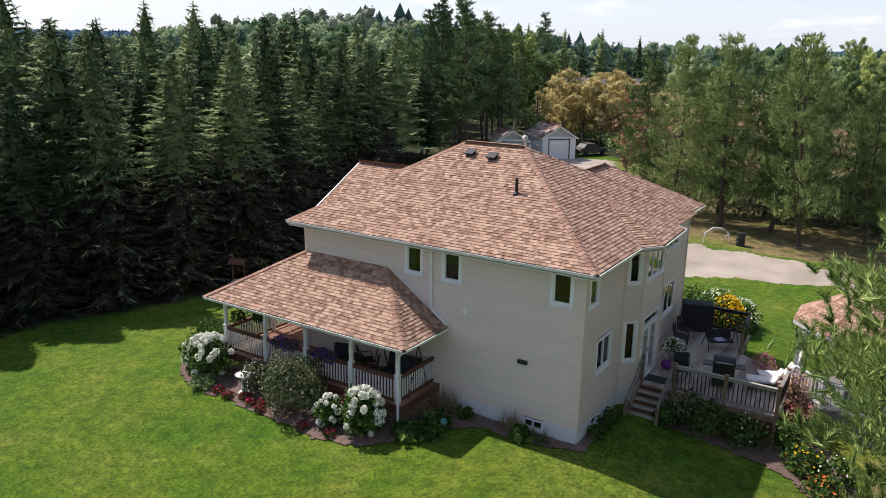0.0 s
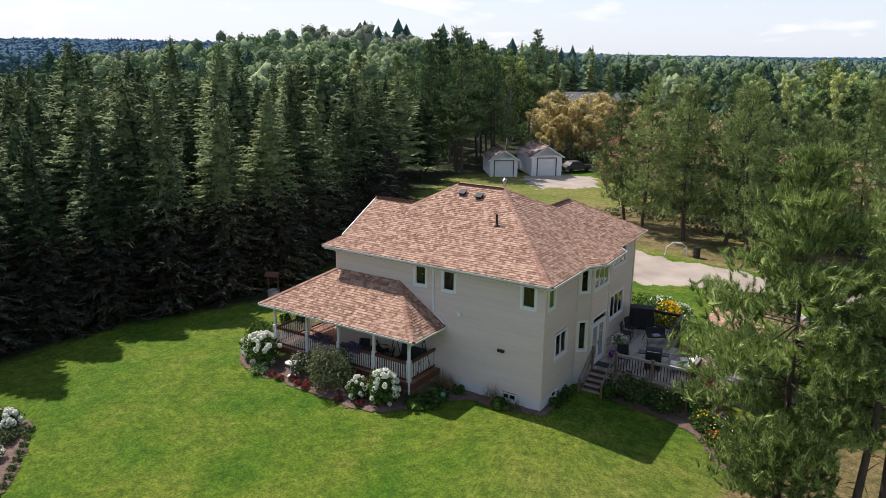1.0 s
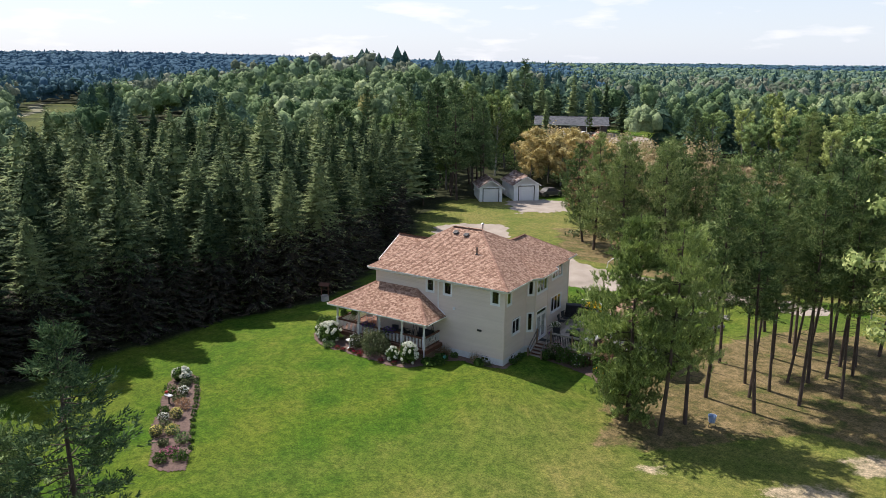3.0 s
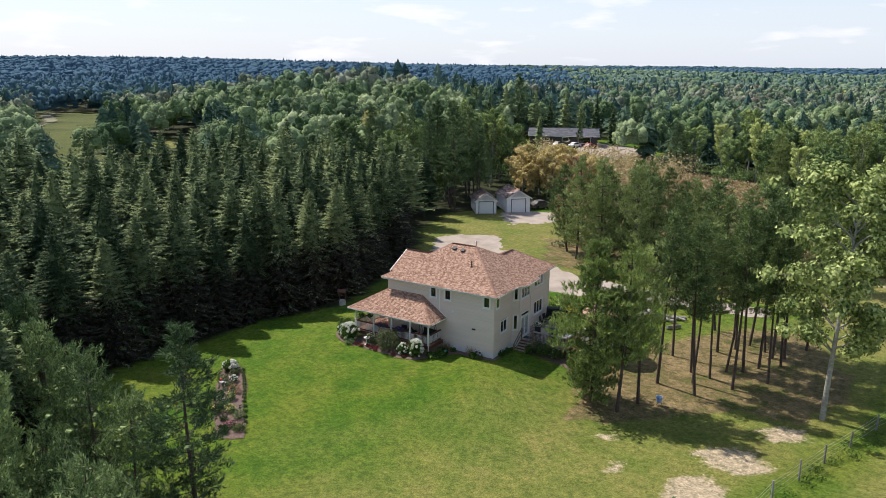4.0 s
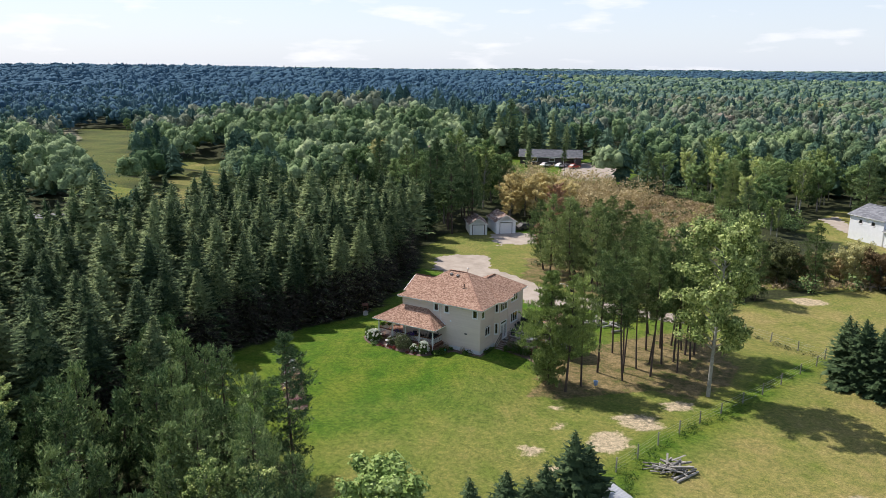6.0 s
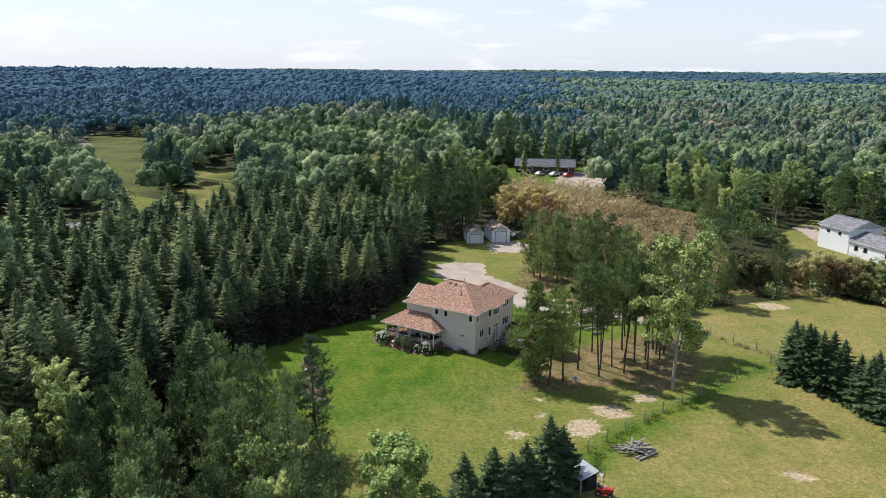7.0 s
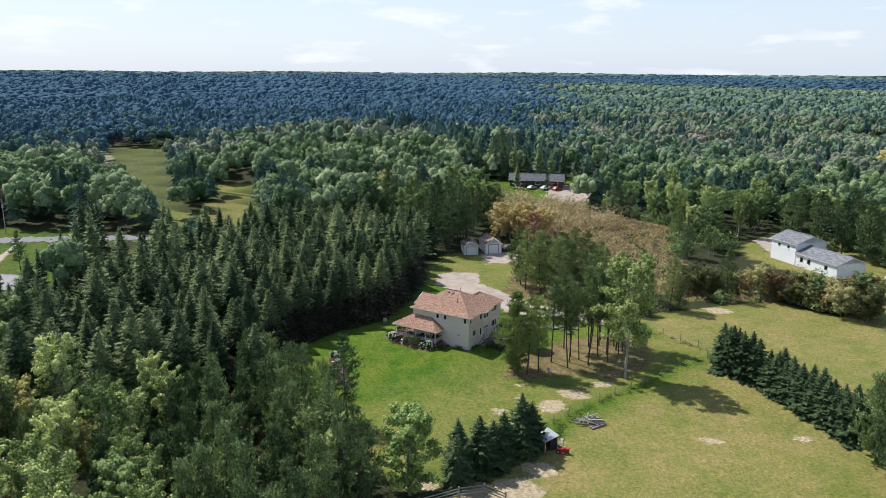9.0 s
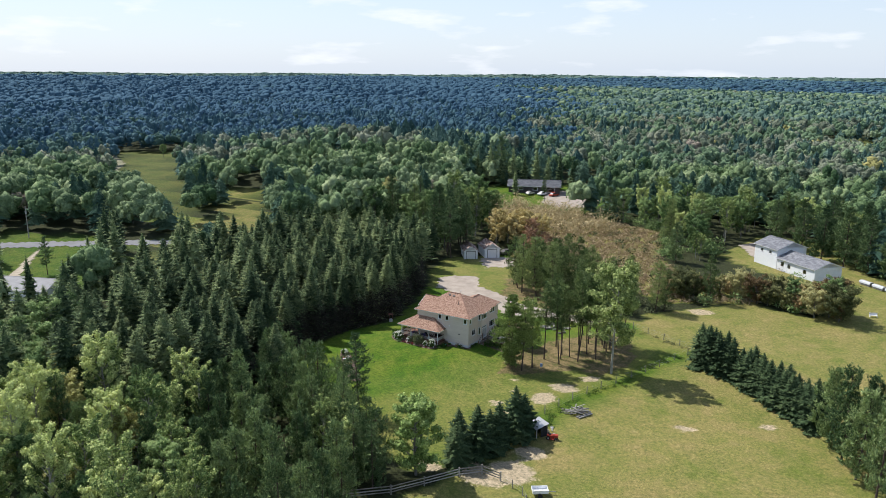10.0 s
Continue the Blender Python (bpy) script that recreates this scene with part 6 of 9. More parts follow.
def far_tree_arrays(X, Y, conif, H, R, lobes, chips, size, g):
    """Many trees at once: conifers as ragged tiers, the others as domes of uneven lobes, with sprays of leaves over both."""
    n, m = len(X), max(4, int(lobes * 0.8)) if conif else lobes
    base = np.stack([X, Y, zg(X, Y)], -1)
    rows = np.arange(n)[:, None]
    pick = g.integers(0, m, (n, chips))
    if conif:
        ft = (np.arange(m) / m)[None] + g.uniform(-0.04, 0.04, (n, m))
        zt = 0.2 + 0.74 * ft
        rt = R[:, None] * np.minimum(1, 1.3 * (1.04 - ft) ** 0.7) * g.uniform(0.75, 1.15, (n, m))
        k = 9 if chips > 20 else 7
        az = np.arange(k - 1) * 2 * np.pi / (k - 1) + g.uniform(0, 6.28, (n, m, 1))
        rim = rt[..., None] * np.where(np.arange(k - 1) % 2, 0.6, 1.08) * g.uniform(0.75, 1.2, (n, m, k - 1))
        P = np.zeros((n, m, k, 3))
        P[..., 1:, 0], P[..., 1:, 1] = rim * np.cos(az), rim * np.sin(az)
        P[..., 1:, 2] = (zt * H[:, None])[..., None] - 0.35 * rim + g.uniform(-0.3, 0.3, rim.shape)
        P[..., 0, 2] = (zt + 0.9 / m * 1.25) * H[:, None]
        f = np.array([(0, 1 + i, 1 + (i + 1) % (k - 1)) for i in range(k - 1)])
        a2, q = g.random((n, chips)) * 6.28, g.uniform(0.5, 1.1, (n, chips))
        rr = rt[rows, pick] * q
        out = np.stack([np.cos(a2), np.sin(a2), np.full_like(a2, 0.7)], -1)
        C = np.stack([rr * np.cos(a2), rr * np.sin(a2), zt[rows, pick] * H[:, None] + (0.9 / m * 1.25) * H[:, None] * (1 - q)], -1)
    else:
        k, f = len(ICO), ICO_F
        # lobes spread over a dome, the first one its heart
        lu = 1.0 - 1.35 * (np.arange(m)[None] + g.uniform(-0.3, 0.3, (n, m))) / m
        la = 2.4 * np.arange(m)[None] + g.uniform(0, 6.28, (n, 1)) + g.normal(size=(n, m)) * 0.3
        lq = np.sqrt(np.clip(1 - lu ** 2, 0.02, 1))
        d = np.stack([lq * np.cos(la), lq * np.sin(la), lu], -1)
        far = g.uniform(0.45, 0.72, (n, m, 1))
        lr = R[:, None] * g.uniform(0.28, 0.5, (n, m))
        if m > 2:
            far[:, 0], lr[:, 0] = 0.05, 0.74 * R
        else:
            far[:], lr[:] = 0.12, 0.95 * R[:, None]
        half = np.stack([R, R, 0.42 * H], -1)[:, None]
        M = d * far * half + np.stack([0 * H, 0 * H, 0.52 * H], -1)[:, None]
        tall_ = np.where(np.arange(m) == 0, 0.36 * H[:, None] / R[:, None], 1.15) if m > 2 else np.full((n, m), 0.3) * (H / R)[:, None]
        P = ICO * g.uniform(0.6, 1.2, (n, m, k, 1)) * (0.9 if chips > 40 else 1.0) * lr[..., None, None]
        P[..., 2] *= tall_[..., None]
        P += M[:, :, None]
        out = unit(g.normal(size=(n, chips, 3)) + [0, 0, 0.5])
        pick = np.where(pick == 0, g.integers(0, m, pick.shape), pick)
        away = out * (lr[rows, pick] * g.uniform(0.7, 1.06, (n, chips)))[..., None]
        away[..., 2] *= np.broadcast_to(tall_, (n, m))[rows, pick]
        C = M[rows, pick] + away
    P, C = P + base[:, None, None], C + base[:, None]
    F = (f[None] + (np.arange(n * m) * k)[:, None, None]).reshape(-1, 3)
    sz = np.repeat(size * R ** 0.5, chips) * g.uniform(0.6, 1.4, n * chips)
    return C.reshape(-1, 3), unit(out).reshape(-1, 3), sz, P.reshape(-1, 3), F


def near_line(X, Y, a, b, wide):
    """1 on the line from a to b in the plan, fading out over a width."""
    ax, ay, bx, by = *a, *b
    t = np.clip(((X - ax) * (bx - ax) + (Y - ay) * (by - ay)) / ((bx - ax) ** 2 + (by - ay) ** 2), 0, 1)
    return np.exp(-(((X - ax - t * (bx - ax)) ** 2 + (Y - ay - t * (by - ay)) ** 2) / wide ** 2))


def far_wood(name, X, Y, H, R, lobes, chips, size, conif_share, mats, label):
    g = np.random.default_rng(len(X))
    n = len(X)
    if n < 1:
        return
    # leaf trees on the near flank of the knoll, old pines along its back and beside the two neighbours
    knoll = np.exp(-(((X + 178) / 60) ** 2 + ((Y - 140) / 60) ** 2))
    pines = np.maximum(near_line(X, Y, (-165, 205), (-92, 205), 24), 0.9 * near_line(X, Y, (46, 128), (100, 104), 22))
    share_c = np.clip(conif_share * (1 - 0.9 * knoll) + 0.75 * pines, 0, 0.95)
    tall = 1 + 0.12 * np.exp(-(((X + 165) / 60) ** 2 + ((Y - 195) / 60) ** 2)) + 0.15 * pines
    conif = g.random(n) + 0.35 * wob(X, Y, 38.0 if R < 5 else 90.0, 2.0) < share_c
    white_pine = conif & (g.random(n) < 0.35 + pines)
    conif &= ~white_pine
    Hs = H * tall * g.uniform(0.72, 1.18, n) * np.where(conif, 0.9, np.where(white_pine, 0.8, 0.95)) * (1 + 0.14 * wob(X, Y, 30.0, 4.0))
    Rs = R * g.uniform(0.75, 1.25, n) * np.where(conif, 0.82, 1.1)
    pick = g.random(n) * 0.9 + 0.05 + 0.3 * wob(X, Y, 45.0 if R < 5 else 110.0, 6.0)
    leafy = ~conif & ~white_pine
    groups = {0: conif, 1: leafy & (pick < 0.5), 2: leafy & (pick >= 0.5) & (pick < 1.04), 3: leafy & (pick >= 1.04) & (pick < 1.1), 4: leafy & (pick >= 1.1), 5: white_pine}
    names = ["conifers", "maples", "poplars", "turning_trees", "rust_trees", "white_pines"]
    for i, msk in groups.items():
        if msk.sum() < 1:
            continue
        C, out, sz, P, PF = far_tree_arrays(X[msk], Y[msk], i in (0, 5), Hs[msk], Rs[msk], lobes, chips, size, g)
        V, F = leaf_chips(C, sz, g, flat=0.3, out=out * 1.1)
        count = int(msk.sum())
        per_tree = g.normal(size=count) * 0.12
        ob = soup(names[i], np.concatenate([V, P]), np.concatenate([F, PF + len(V)]), mats[i % 5], smooth=np.arange(len(F) + len(PF)) >= (len(F) + len(PF) if i in (0, 5) else len(F)))
        # crown bodies tinted darker than their sprays: inner shade put into the colour
        tints = np.concatenate([np.repeat(per_tree, len(V) // count), np.repeat(per_tree - 0.03, len(P) // count)])
        ob.data.attributes.new("tint", "FLOAT", "POINT").data.foreach_set("value", tints.astype(np.float32))
        tagged(ob, label % names[i].replace("_", " "), "woodland", kind="stuff")


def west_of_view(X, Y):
    """Where cloud shade and blue haze go into the forest's colour, by bearing from the flight's end."""
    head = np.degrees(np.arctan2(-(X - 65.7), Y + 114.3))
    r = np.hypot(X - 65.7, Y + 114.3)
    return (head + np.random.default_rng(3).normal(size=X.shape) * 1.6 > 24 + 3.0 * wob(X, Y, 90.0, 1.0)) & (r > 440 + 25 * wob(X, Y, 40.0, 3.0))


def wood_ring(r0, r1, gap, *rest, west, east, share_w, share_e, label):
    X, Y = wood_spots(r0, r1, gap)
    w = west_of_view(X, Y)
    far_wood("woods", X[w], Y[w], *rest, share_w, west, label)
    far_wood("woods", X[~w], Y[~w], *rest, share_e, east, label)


ring_ = [(-34 + NEAR_WOOD * math.cos(a), 62 + NEAR_WOOD * math.sin(a)) for a in np.linspace(0, 6.283, 25)[:-1]]
SHED_YARD = [(-50, 78), (-22, 78), (-22, 60), (-44, 58)]
near_spots = [p for p in scatter(ring_, 6.2, gf, OPEN + [SHED_YARD]) if p[1] > 40 and p[0] < -26]
for k, pr in enumerate((kinds[1], tall2, shade_pines, kinds[2])):
    more_copies(pr, [(x, y, 1.2 * gf.uniform(0.8, 1.15) if k != 2 else gf.uniform(0.8, 1.05)) for i, (x, y) in enumerate(near_spots) if (0, 1, 2, 0, 3, 2)[i % 6] == k], "woods behind the sheds", gf)
ring_ = [(14 + 44 * math.cos(a), 112 + 44 * math.sin(a)) for a in np.linspace(0, 6.283, 25)[:-1]]
near_spots = scatter(ring_, 6.4, gf, OPEN + [[(8, 62), (40, 62), (40, 102), (8, 102)], [(20, 100), (20, 130), (44, 138), (60, 108), (50, 96)]])
for k, pr in enumerate((kinds[1], kinds[2], tall2, old_pines)):
    more_copies(pr, [(x, y, gf.uniform(0.85, 1.2) if k < 3 else gf.uniform(0.6, 0.85)) for i, (x, y) in enumerate(near_spots) if (0, 1, 0, 2, 1, 0, 3)[i % 7] == k], "woods beyond the clearing", gf)
NEAR_MATS = [F_SPRUCE, F_MAPLE, F_POPLAR, F_YELLOW, F_RUST]
# mid, far and west sets carry haze in their colours, west also cloud shade
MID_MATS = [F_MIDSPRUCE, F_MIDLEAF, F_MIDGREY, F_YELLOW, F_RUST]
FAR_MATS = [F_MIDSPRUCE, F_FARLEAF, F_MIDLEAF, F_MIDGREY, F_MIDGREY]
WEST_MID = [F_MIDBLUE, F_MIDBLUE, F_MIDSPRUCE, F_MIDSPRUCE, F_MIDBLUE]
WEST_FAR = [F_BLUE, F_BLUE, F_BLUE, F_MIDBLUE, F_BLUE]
X, Y = np.array(scatter([(-188, 22), (-166, 40), (-158, 50), (-226, 82), (-256, 84), (-272, 60), (-222, 26)], 7.4, gf)).T
far_wood("woods", X, Y, 14.5, 4.6, 12, 470, 0.2, 0.12, NEAR_MATS, "clump of tall %s between the road and the far meadow")
wood_ring(75, 250, 7.7, 15.5, 4.3, 12, 470, 0.20, west=NEAR_MATS, east=NEAR_MATS, share_w=0.3, share_e=0.3, label="dense woodland of %s beyond the clearing")
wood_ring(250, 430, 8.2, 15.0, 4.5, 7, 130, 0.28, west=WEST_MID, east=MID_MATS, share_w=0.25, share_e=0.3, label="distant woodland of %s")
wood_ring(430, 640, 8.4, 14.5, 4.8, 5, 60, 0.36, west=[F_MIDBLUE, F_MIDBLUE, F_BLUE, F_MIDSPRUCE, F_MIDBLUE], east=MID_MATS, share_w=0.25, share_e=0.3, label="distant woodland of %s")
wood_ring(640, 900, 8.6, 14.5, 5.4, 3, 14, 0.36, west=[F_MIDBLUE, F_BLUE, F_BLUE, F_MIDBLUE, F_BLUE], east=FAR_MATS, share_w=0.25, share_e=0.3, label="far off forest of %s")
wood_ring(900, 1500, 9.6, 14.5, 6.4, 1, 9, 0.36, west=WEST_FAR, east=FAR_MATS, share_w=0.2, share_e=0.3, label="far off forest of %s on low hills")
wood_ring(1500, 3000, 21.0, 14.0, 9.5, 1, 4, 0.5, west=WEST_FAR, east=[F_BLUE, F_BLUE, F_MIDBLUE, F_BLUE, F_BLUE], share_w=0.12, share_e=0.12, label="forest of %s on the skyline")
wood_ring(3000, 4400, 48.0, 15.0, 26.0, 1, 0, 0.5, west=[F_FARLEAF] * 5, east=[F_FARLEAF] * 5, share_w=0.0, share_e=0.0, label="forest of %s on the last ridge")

# ---- single shingles of the porch roof's front ----
for pts, faces, par in NEAR_TABS:
    me = bpy.data.meshes.new("shingle")
    me.from_pydata([tuple(p) for p in pts], [], faces)
    me.materials.append(M_SHINGLE_PART)
    ob = new("shingle", me)
    ob.parent = par

# ---- east deck ----
DZ = 0.66
DECK = [(0.55, 4.25), (5.15, 4.25), (5.15, 8.0), (3.0, 9.15), (2.8, 11.5), (-0.18, 11.5), (-0.18, 6.9), (0.55, 6.2)]
deck = thing("deck", "weathered grey-brown timber deck with steps down to the lawn", "deck", (2.5, 7, zat(2.5, 7)))
deck.matrix_world = Matrix.Identity(4)


def deck_boards(outline, z, gap=0.145, slope=0.0):
    """Boards laid across an outline, along y, cut to it."""
    V, F = [], []
    P = np.array(outline)
    x = P[:, 0].min()
    while x < P[:, 0].max():
        xm = x + gap / 2
        ys = sorted(ay + (by - ay) * (xm - ax) / (bx - ax) for (ax, ay), (bx, by) in zip(outline, outline[1:] + outline[:1]) if (ax > xm) != (bx > xm))
        for a, b in zip(ys[::2], ys[1::2]):
            cut = a + 1.2 + 2.0 * tab_rng.random()
            for c, d in ((a, min(cut, b)), (min(cut, b) + 0.004, b)):
                if d - c > 0.05:
                    board_block(V, F, x + 0.004, x + gap - 0.004, c, d, z - 0.03, z + 0.003 * tab_rng.random())
        x += gap
    return V, F


V, F = deck_boards(DECK, DZ)
tagged(soup("deck_board", V, F, M_DECK, deck), kind="stuff")
bm = bmesh.new()
for (ax, ay), (bx, by) in zip(DECK[:5], DECK[1:6]):
    beam(bm, (ax, ay, DZ - 0.13), (bx, by, DZ - 0.13), 0.045, 0.2)
part("rim_joist", bm, M_POSTWOOD, deck)
for (ax, ay), (bx, by) in (((1.75, 4.3), (5.12, 4.3)), ((5.12, 4.3), (5.12, 7.9))):
    d = Vector((bx - ax, by - ay, 0))
    n = int(d.length / 0.16)
    me = None
    for k in range(n):
        p = Vector((ax, ay, 0)) + d * ((k + 0.5) / n)
        if me is None:
            along = by == ay
            first = part("skirt_board", box(bmesh.new(), -0.07 if along else -0.012, 0.07 if along else 0.012, -0.012 if along else -0.07, 0.012 if along else 0.07, -0.75, DZ - 0.22), M_BROWNWOOD, deck)
            first.matrix_local = Matrix.Translation(p)
            me = first.data
        else:
            share("skirt_board", me, deck, Matrix.Translation(p))
for x, y, h in ((1.75, 4.3, 1.0), (3.45, 4.3, 1.0), (5.1, 4.3, 1.05), (5.1, 6.1, 1.0), (2.95, 9.1, 0.95), (2.72, 11.4, 1.0), (0.62, 4.3, 1.0), (1.2, 11.45, 1.0)):
    bm = box(bmesh.new(), -0.055, 0.055, -0.055, 0.055, -1.3, h, None, 0.008)
    box(bm, -0.075, 0.075, -0.075, 0.075, h, h + 0.04, None, 0.01)
    part("deck_post", bm, M_POSTWOOD, deck).matrix_local = pose(x, y, DZ)
for a, b in (((1.8, 4.3), (3.4, 4.3)), ((3.5, 4.3), (5.05, 4.3)), ((5.1, 4.36), (5.1, 6.05))):
    railing(deck, a, b, DZ, M_GREYWOOD, M_BLACK, gap=0.13, height=0.95, bal=0.03)
for a, b in (((2.94, 9.2), (2.74, 11.3)), ((2.66, 11.42), (1.25, 11.45))):
    railing(deck, a, b, DZ, M_BLACK, M_BLACK, gap=0.12, height=0.95, bal=0.025)
# steps
n_st = 5
rise, run = (DZ + 0.32) / 6, 0.28
for k in range(n_st):
    y, z = 4.2 - run * (k + 1), DZ - rise * (k + 1)
    bm = box(bmesh.new(), 0.62, 1.66, y - 0.02, y + 0.12, z - 0.04, z, None, 0.006)
    box(bm, 0.62, 1.66, y + 0.13, y + 0.27, z - 0.04, z, None, 0.006)
    part("step", bm, M_DECK, deck)
    part("riser", bm_box(0.63, 1.65, y + 0.27, y + 0.29, z - 0.0, z + rise - 0.045), M_BROWNWOOD, deck)
for x in (0.6, 1.68):
    bm = bmesh.new()
    beam(bm, (x, 4.25, DZ - 0.2), (x, 4.2 - run * 5.1, DZ - rise * 5.4), 0.045, 0.26)
    part("stringer", bm, M_POSTWOOD, deck)
    part("stair_post", box(bmesh.new(), x - 0.05, x + 0.05, 2.78, 2.88, -0.6, 0.62, None, 0.008), M_POSTWOOD, deck)
    bm = bmesh.new()
    beam(bm, (x, 4.3, DZ + 0.93), (x, 2.8, 0.6), 0.09, 0.04, 0.006)
    beam(bm, (x, 4.3, DZ + 0.5), (x, 2.8, 0.18), 0.04, 0.07)
    part("handrail", bm, M_GREYWOOD, deck)
bm = bmesh.new()
lattice(bm, (1.7, 4.2), (3.0, 4.2), -0.35, DZ - 0.25)
part("lattice", bm, M_GREYWOOD, deck)

# things on the deck
mat_ = part("doormat", box(bmesh.new(), -0.4, 0.4, -0.28, 0.28, 0.0, 0.02, None, 0.006), M_DARKFAB)
mat_.matrix_world = pose(0.98, 4.9, DZ + 0.004)
tagged(mat_, "dark rectangular doormat on the deck", "doormat")


def barbecue(x, y, rz):
    t = thing("barbecue", "black lidded gas barbecue with side shelves on the deck", "barbecue", (x, y, DZ + 0.003), rz)
    part("cart", box(bmesh.new(), -0.36, 0.36, -0.24, 0.24, 0.1, 0.78, None, 0.015), M_BLACK, t)
    bm = bmesh.new()
    n = 9
    rings = []
    for s in (-0.37, 0.37):
        ring_ = [bm.verts.new((s, 0.27 * math.cos(math.pi * k / n), 0.8 + 0.3 * math.sin(math.pi * k / n) ** 0.8)) for k in range(n + 1)]
        rings.append(ring_)
    for k in range(n):
        bm.faces.new((rings[0][k], rings[0][k + 1], rings[1][k + 1], rings[1][k]))
    bm.faces.new(rings[0][::-1]), bm.faces.new(rings[1])
    part("lid", bm, M_BLACK, t)
    part("lid_handle", rod(bmesh.new(), [(-0.28, -0.3, 0.95), (0.28, -0.3, 0.95)], 0.015), M_STEEL, t)
    for s in (-1, 1):
        part("side_shelf", box(bmesh.new(), s * 0.54 - 0.16, s * 0.54 + 0.16, -0.22, 0.22, 0.76, 0.8, None, 0.01), M_BLACK, t)
    for sx in (-0.3, 0.3):
        for sy in (-0.2, 0.2):
            part("wheel", rod(bmesh.new(), [(sx - 0.02, sy, 0.06), (sx + 0.02, sy, 0.06)], 0.06, sides=12), M_RUBBER, t)


barbecue(3.05, 5.75, 12)
t = thing("covered_grill", "large grill under a black fitted cover", "grill cover", (0.75, 10.9, DZ + 0.003), 20)
bm = box(bmesh.new(), -0.62, 0.62, -0.36, 0.36, 0.0, 1.12, None, 0.05)
for v in bm.verts:
    v.co.x *= 1 + 0.06 * (1 - v.co.z) + 0.02 * math.sin(v.co.z * 9)
part("cover", bm, M_DARKFAB, t)
part("cover_top", box(bmesh.new(), -0.63, 0.63, -0.37, 0.37, 1.1, 1.2, None, 0.05), M_DARKFAB, t, "grey faded top of the cover")


def patio_chair(x, y, rz, z=None, seat_m=M_DARKFAB, frame_m=M_BLACK, label="black metal patio chair with a sling seat", floor=DZ, name="patio_chair"):
    t = thing(name, label, "chair", (x, y, floor + 0.003), rz, group="patio chairs")
    for sx in (-0.26, 0.26):
        bm = bmesh.new()
        rod(bm, [(sx, -0.25, 0.0), (sx, -0.24, 0.42), (sx, -0.2, 0.62), (sx, 0.22, 0.62), (sx, 0.28, 0.9)], 0.014, sides=6)
        rod(bm, [(sx, 0.32, 0.0), (sx, 0.22, 0.42), (sx, 0.3, 0.95)], 0.014, sides=6)
        part("leg_frame", bm, frame_m, t)
    part("seat", box(bmesh.new(), -0.25, 0.25, -0.24, 0.22, 0.4, 0.43, None, 0.01), seat_m, t)
    part("backrest", box(bmesh.new(), -0.25, 0.25, -0.012, 0.012, 0.0, 0.52, pose(0, 0.24, 0.43, -12, 0, 0), 0.008), seat_m, t)


patio_chair(1.75, 5.35, 30)
patio_chair(0.75, 8.6, 100)
patio_chair(0.7, 9.5, 80)
# garden swing with cushions
t = thing("garden_swing", "two-seat garden glider with a blue print cushion", "swing seat", (2.15, 9.2, DZ + 0.003), 35)
t.scale = (0.8, 0.8, 0.8)
for sx in (-0.75, 0.75):
    part("frame", rod(rod(bmesh.new(), [(sx, -0.5, 0), (sx * 0.95, 0, 1.05)], 0.02, sides=6), [(sx, 0.5, 0), (sx * 0.95, 0, 1.05)], 0.02, sides=6), M_BLACK, t)
part("cross_bar", rod(bmesh.new(), [(-0.71, 0, 1.05), (0.71, 0, 1.05)], 0.02, sides=6), M_BLACK, t)
part("seat", box(bmesh.new(), -0.62, 0.62, -0.26, 0.26, 0.4, 0.46, None, 0.02), M_DARKFAB, t)
part("backrest", box(bmesh.new(), -0.62, 0.62, -0.03, 0.03, 0, 0.45, pose(0, 0.3, 0.44, -14, 0, 0), 0.02), M_DARKFAB, t)
part("cushion", box(bmesh.new(), -0.32, 0.2, -0.2, 0.2, 0.46, 0.56, pose(0, 0, 0, 0, 0, 8), 0.04), M_CUSHION_B, t, "white cushion with a blue print")


def lounger(x, y, rz):
    t = thing("sun_lounger", "dark framed deck lounger with plump white cushions", "lounger", (x, y, DZ + 0.003), rz, group="deck loungers")
    for sx in (-0.3, 0.3):
        for sy in (-0.55, 0.45):
            part("leg", rod(bmesh.new(), [(sx, sy, 0), (sx, sy, 0.34)], 0.018, sides=6), M_BLACK, t)
    part("frame", box(bmesh.new(), -0.33, 0.33, -0.7, 0.5, 0.32, 0.37, None, 0.01), M_BLACK, t)
    part("seat_cushion", box(bmesh.new(), -0.31, 0.31, -0.7, 0.45, 0.37, 0.5, None, 0.05), M_CUSHION, t)
    part("back_cushion", box(bmesh.new(), -0.31, 0.31, -0.06, 0.06, 0, 0.62, pose(0, 0.42, 0.44, -32, 0, 0), 0.05), M_CUSHION, t)
    t.scale = (0.8, 0.8, 0.85)


lounger(4.3, 6.2, -75)
lounger(4.55, 6.9, -65)

# ---- things on the covered porch ----
for x, y, r in ((-12.6, 0.9, 200), (-12.4, 2.1, 160)):
    patio_chair(x, y, r, seat_m=M_WHITE, frame_m=M_WHITE, label="white slatted garden chair on the porch", floor=PF)
for x, y, r in ((-8.7, -1.2, 20), (-7.9, -0.6, 140), (-7.2, -1.3, 300)):
    patio_chair(x, y, r, label="dark porch chair beside the table", floor=PF)
t = thing("porch_table", "small dark round table on the porch", "table", (-8.0, -1.3, PF + 0.003))
part("tabletop", lathe(bmesh.new(), [(0.42, 0.68), (0.45, 0.7), (0.45, 0.72), (0.43, 0.73)], 20), M_BLACK, t)
part("pedestal", lathe(bmesh.new(), [(0.25, 0.0), (0.24, 0.03), (0.04, 0.06), (0.035, 0.68)], 12), M_BLACK, t)
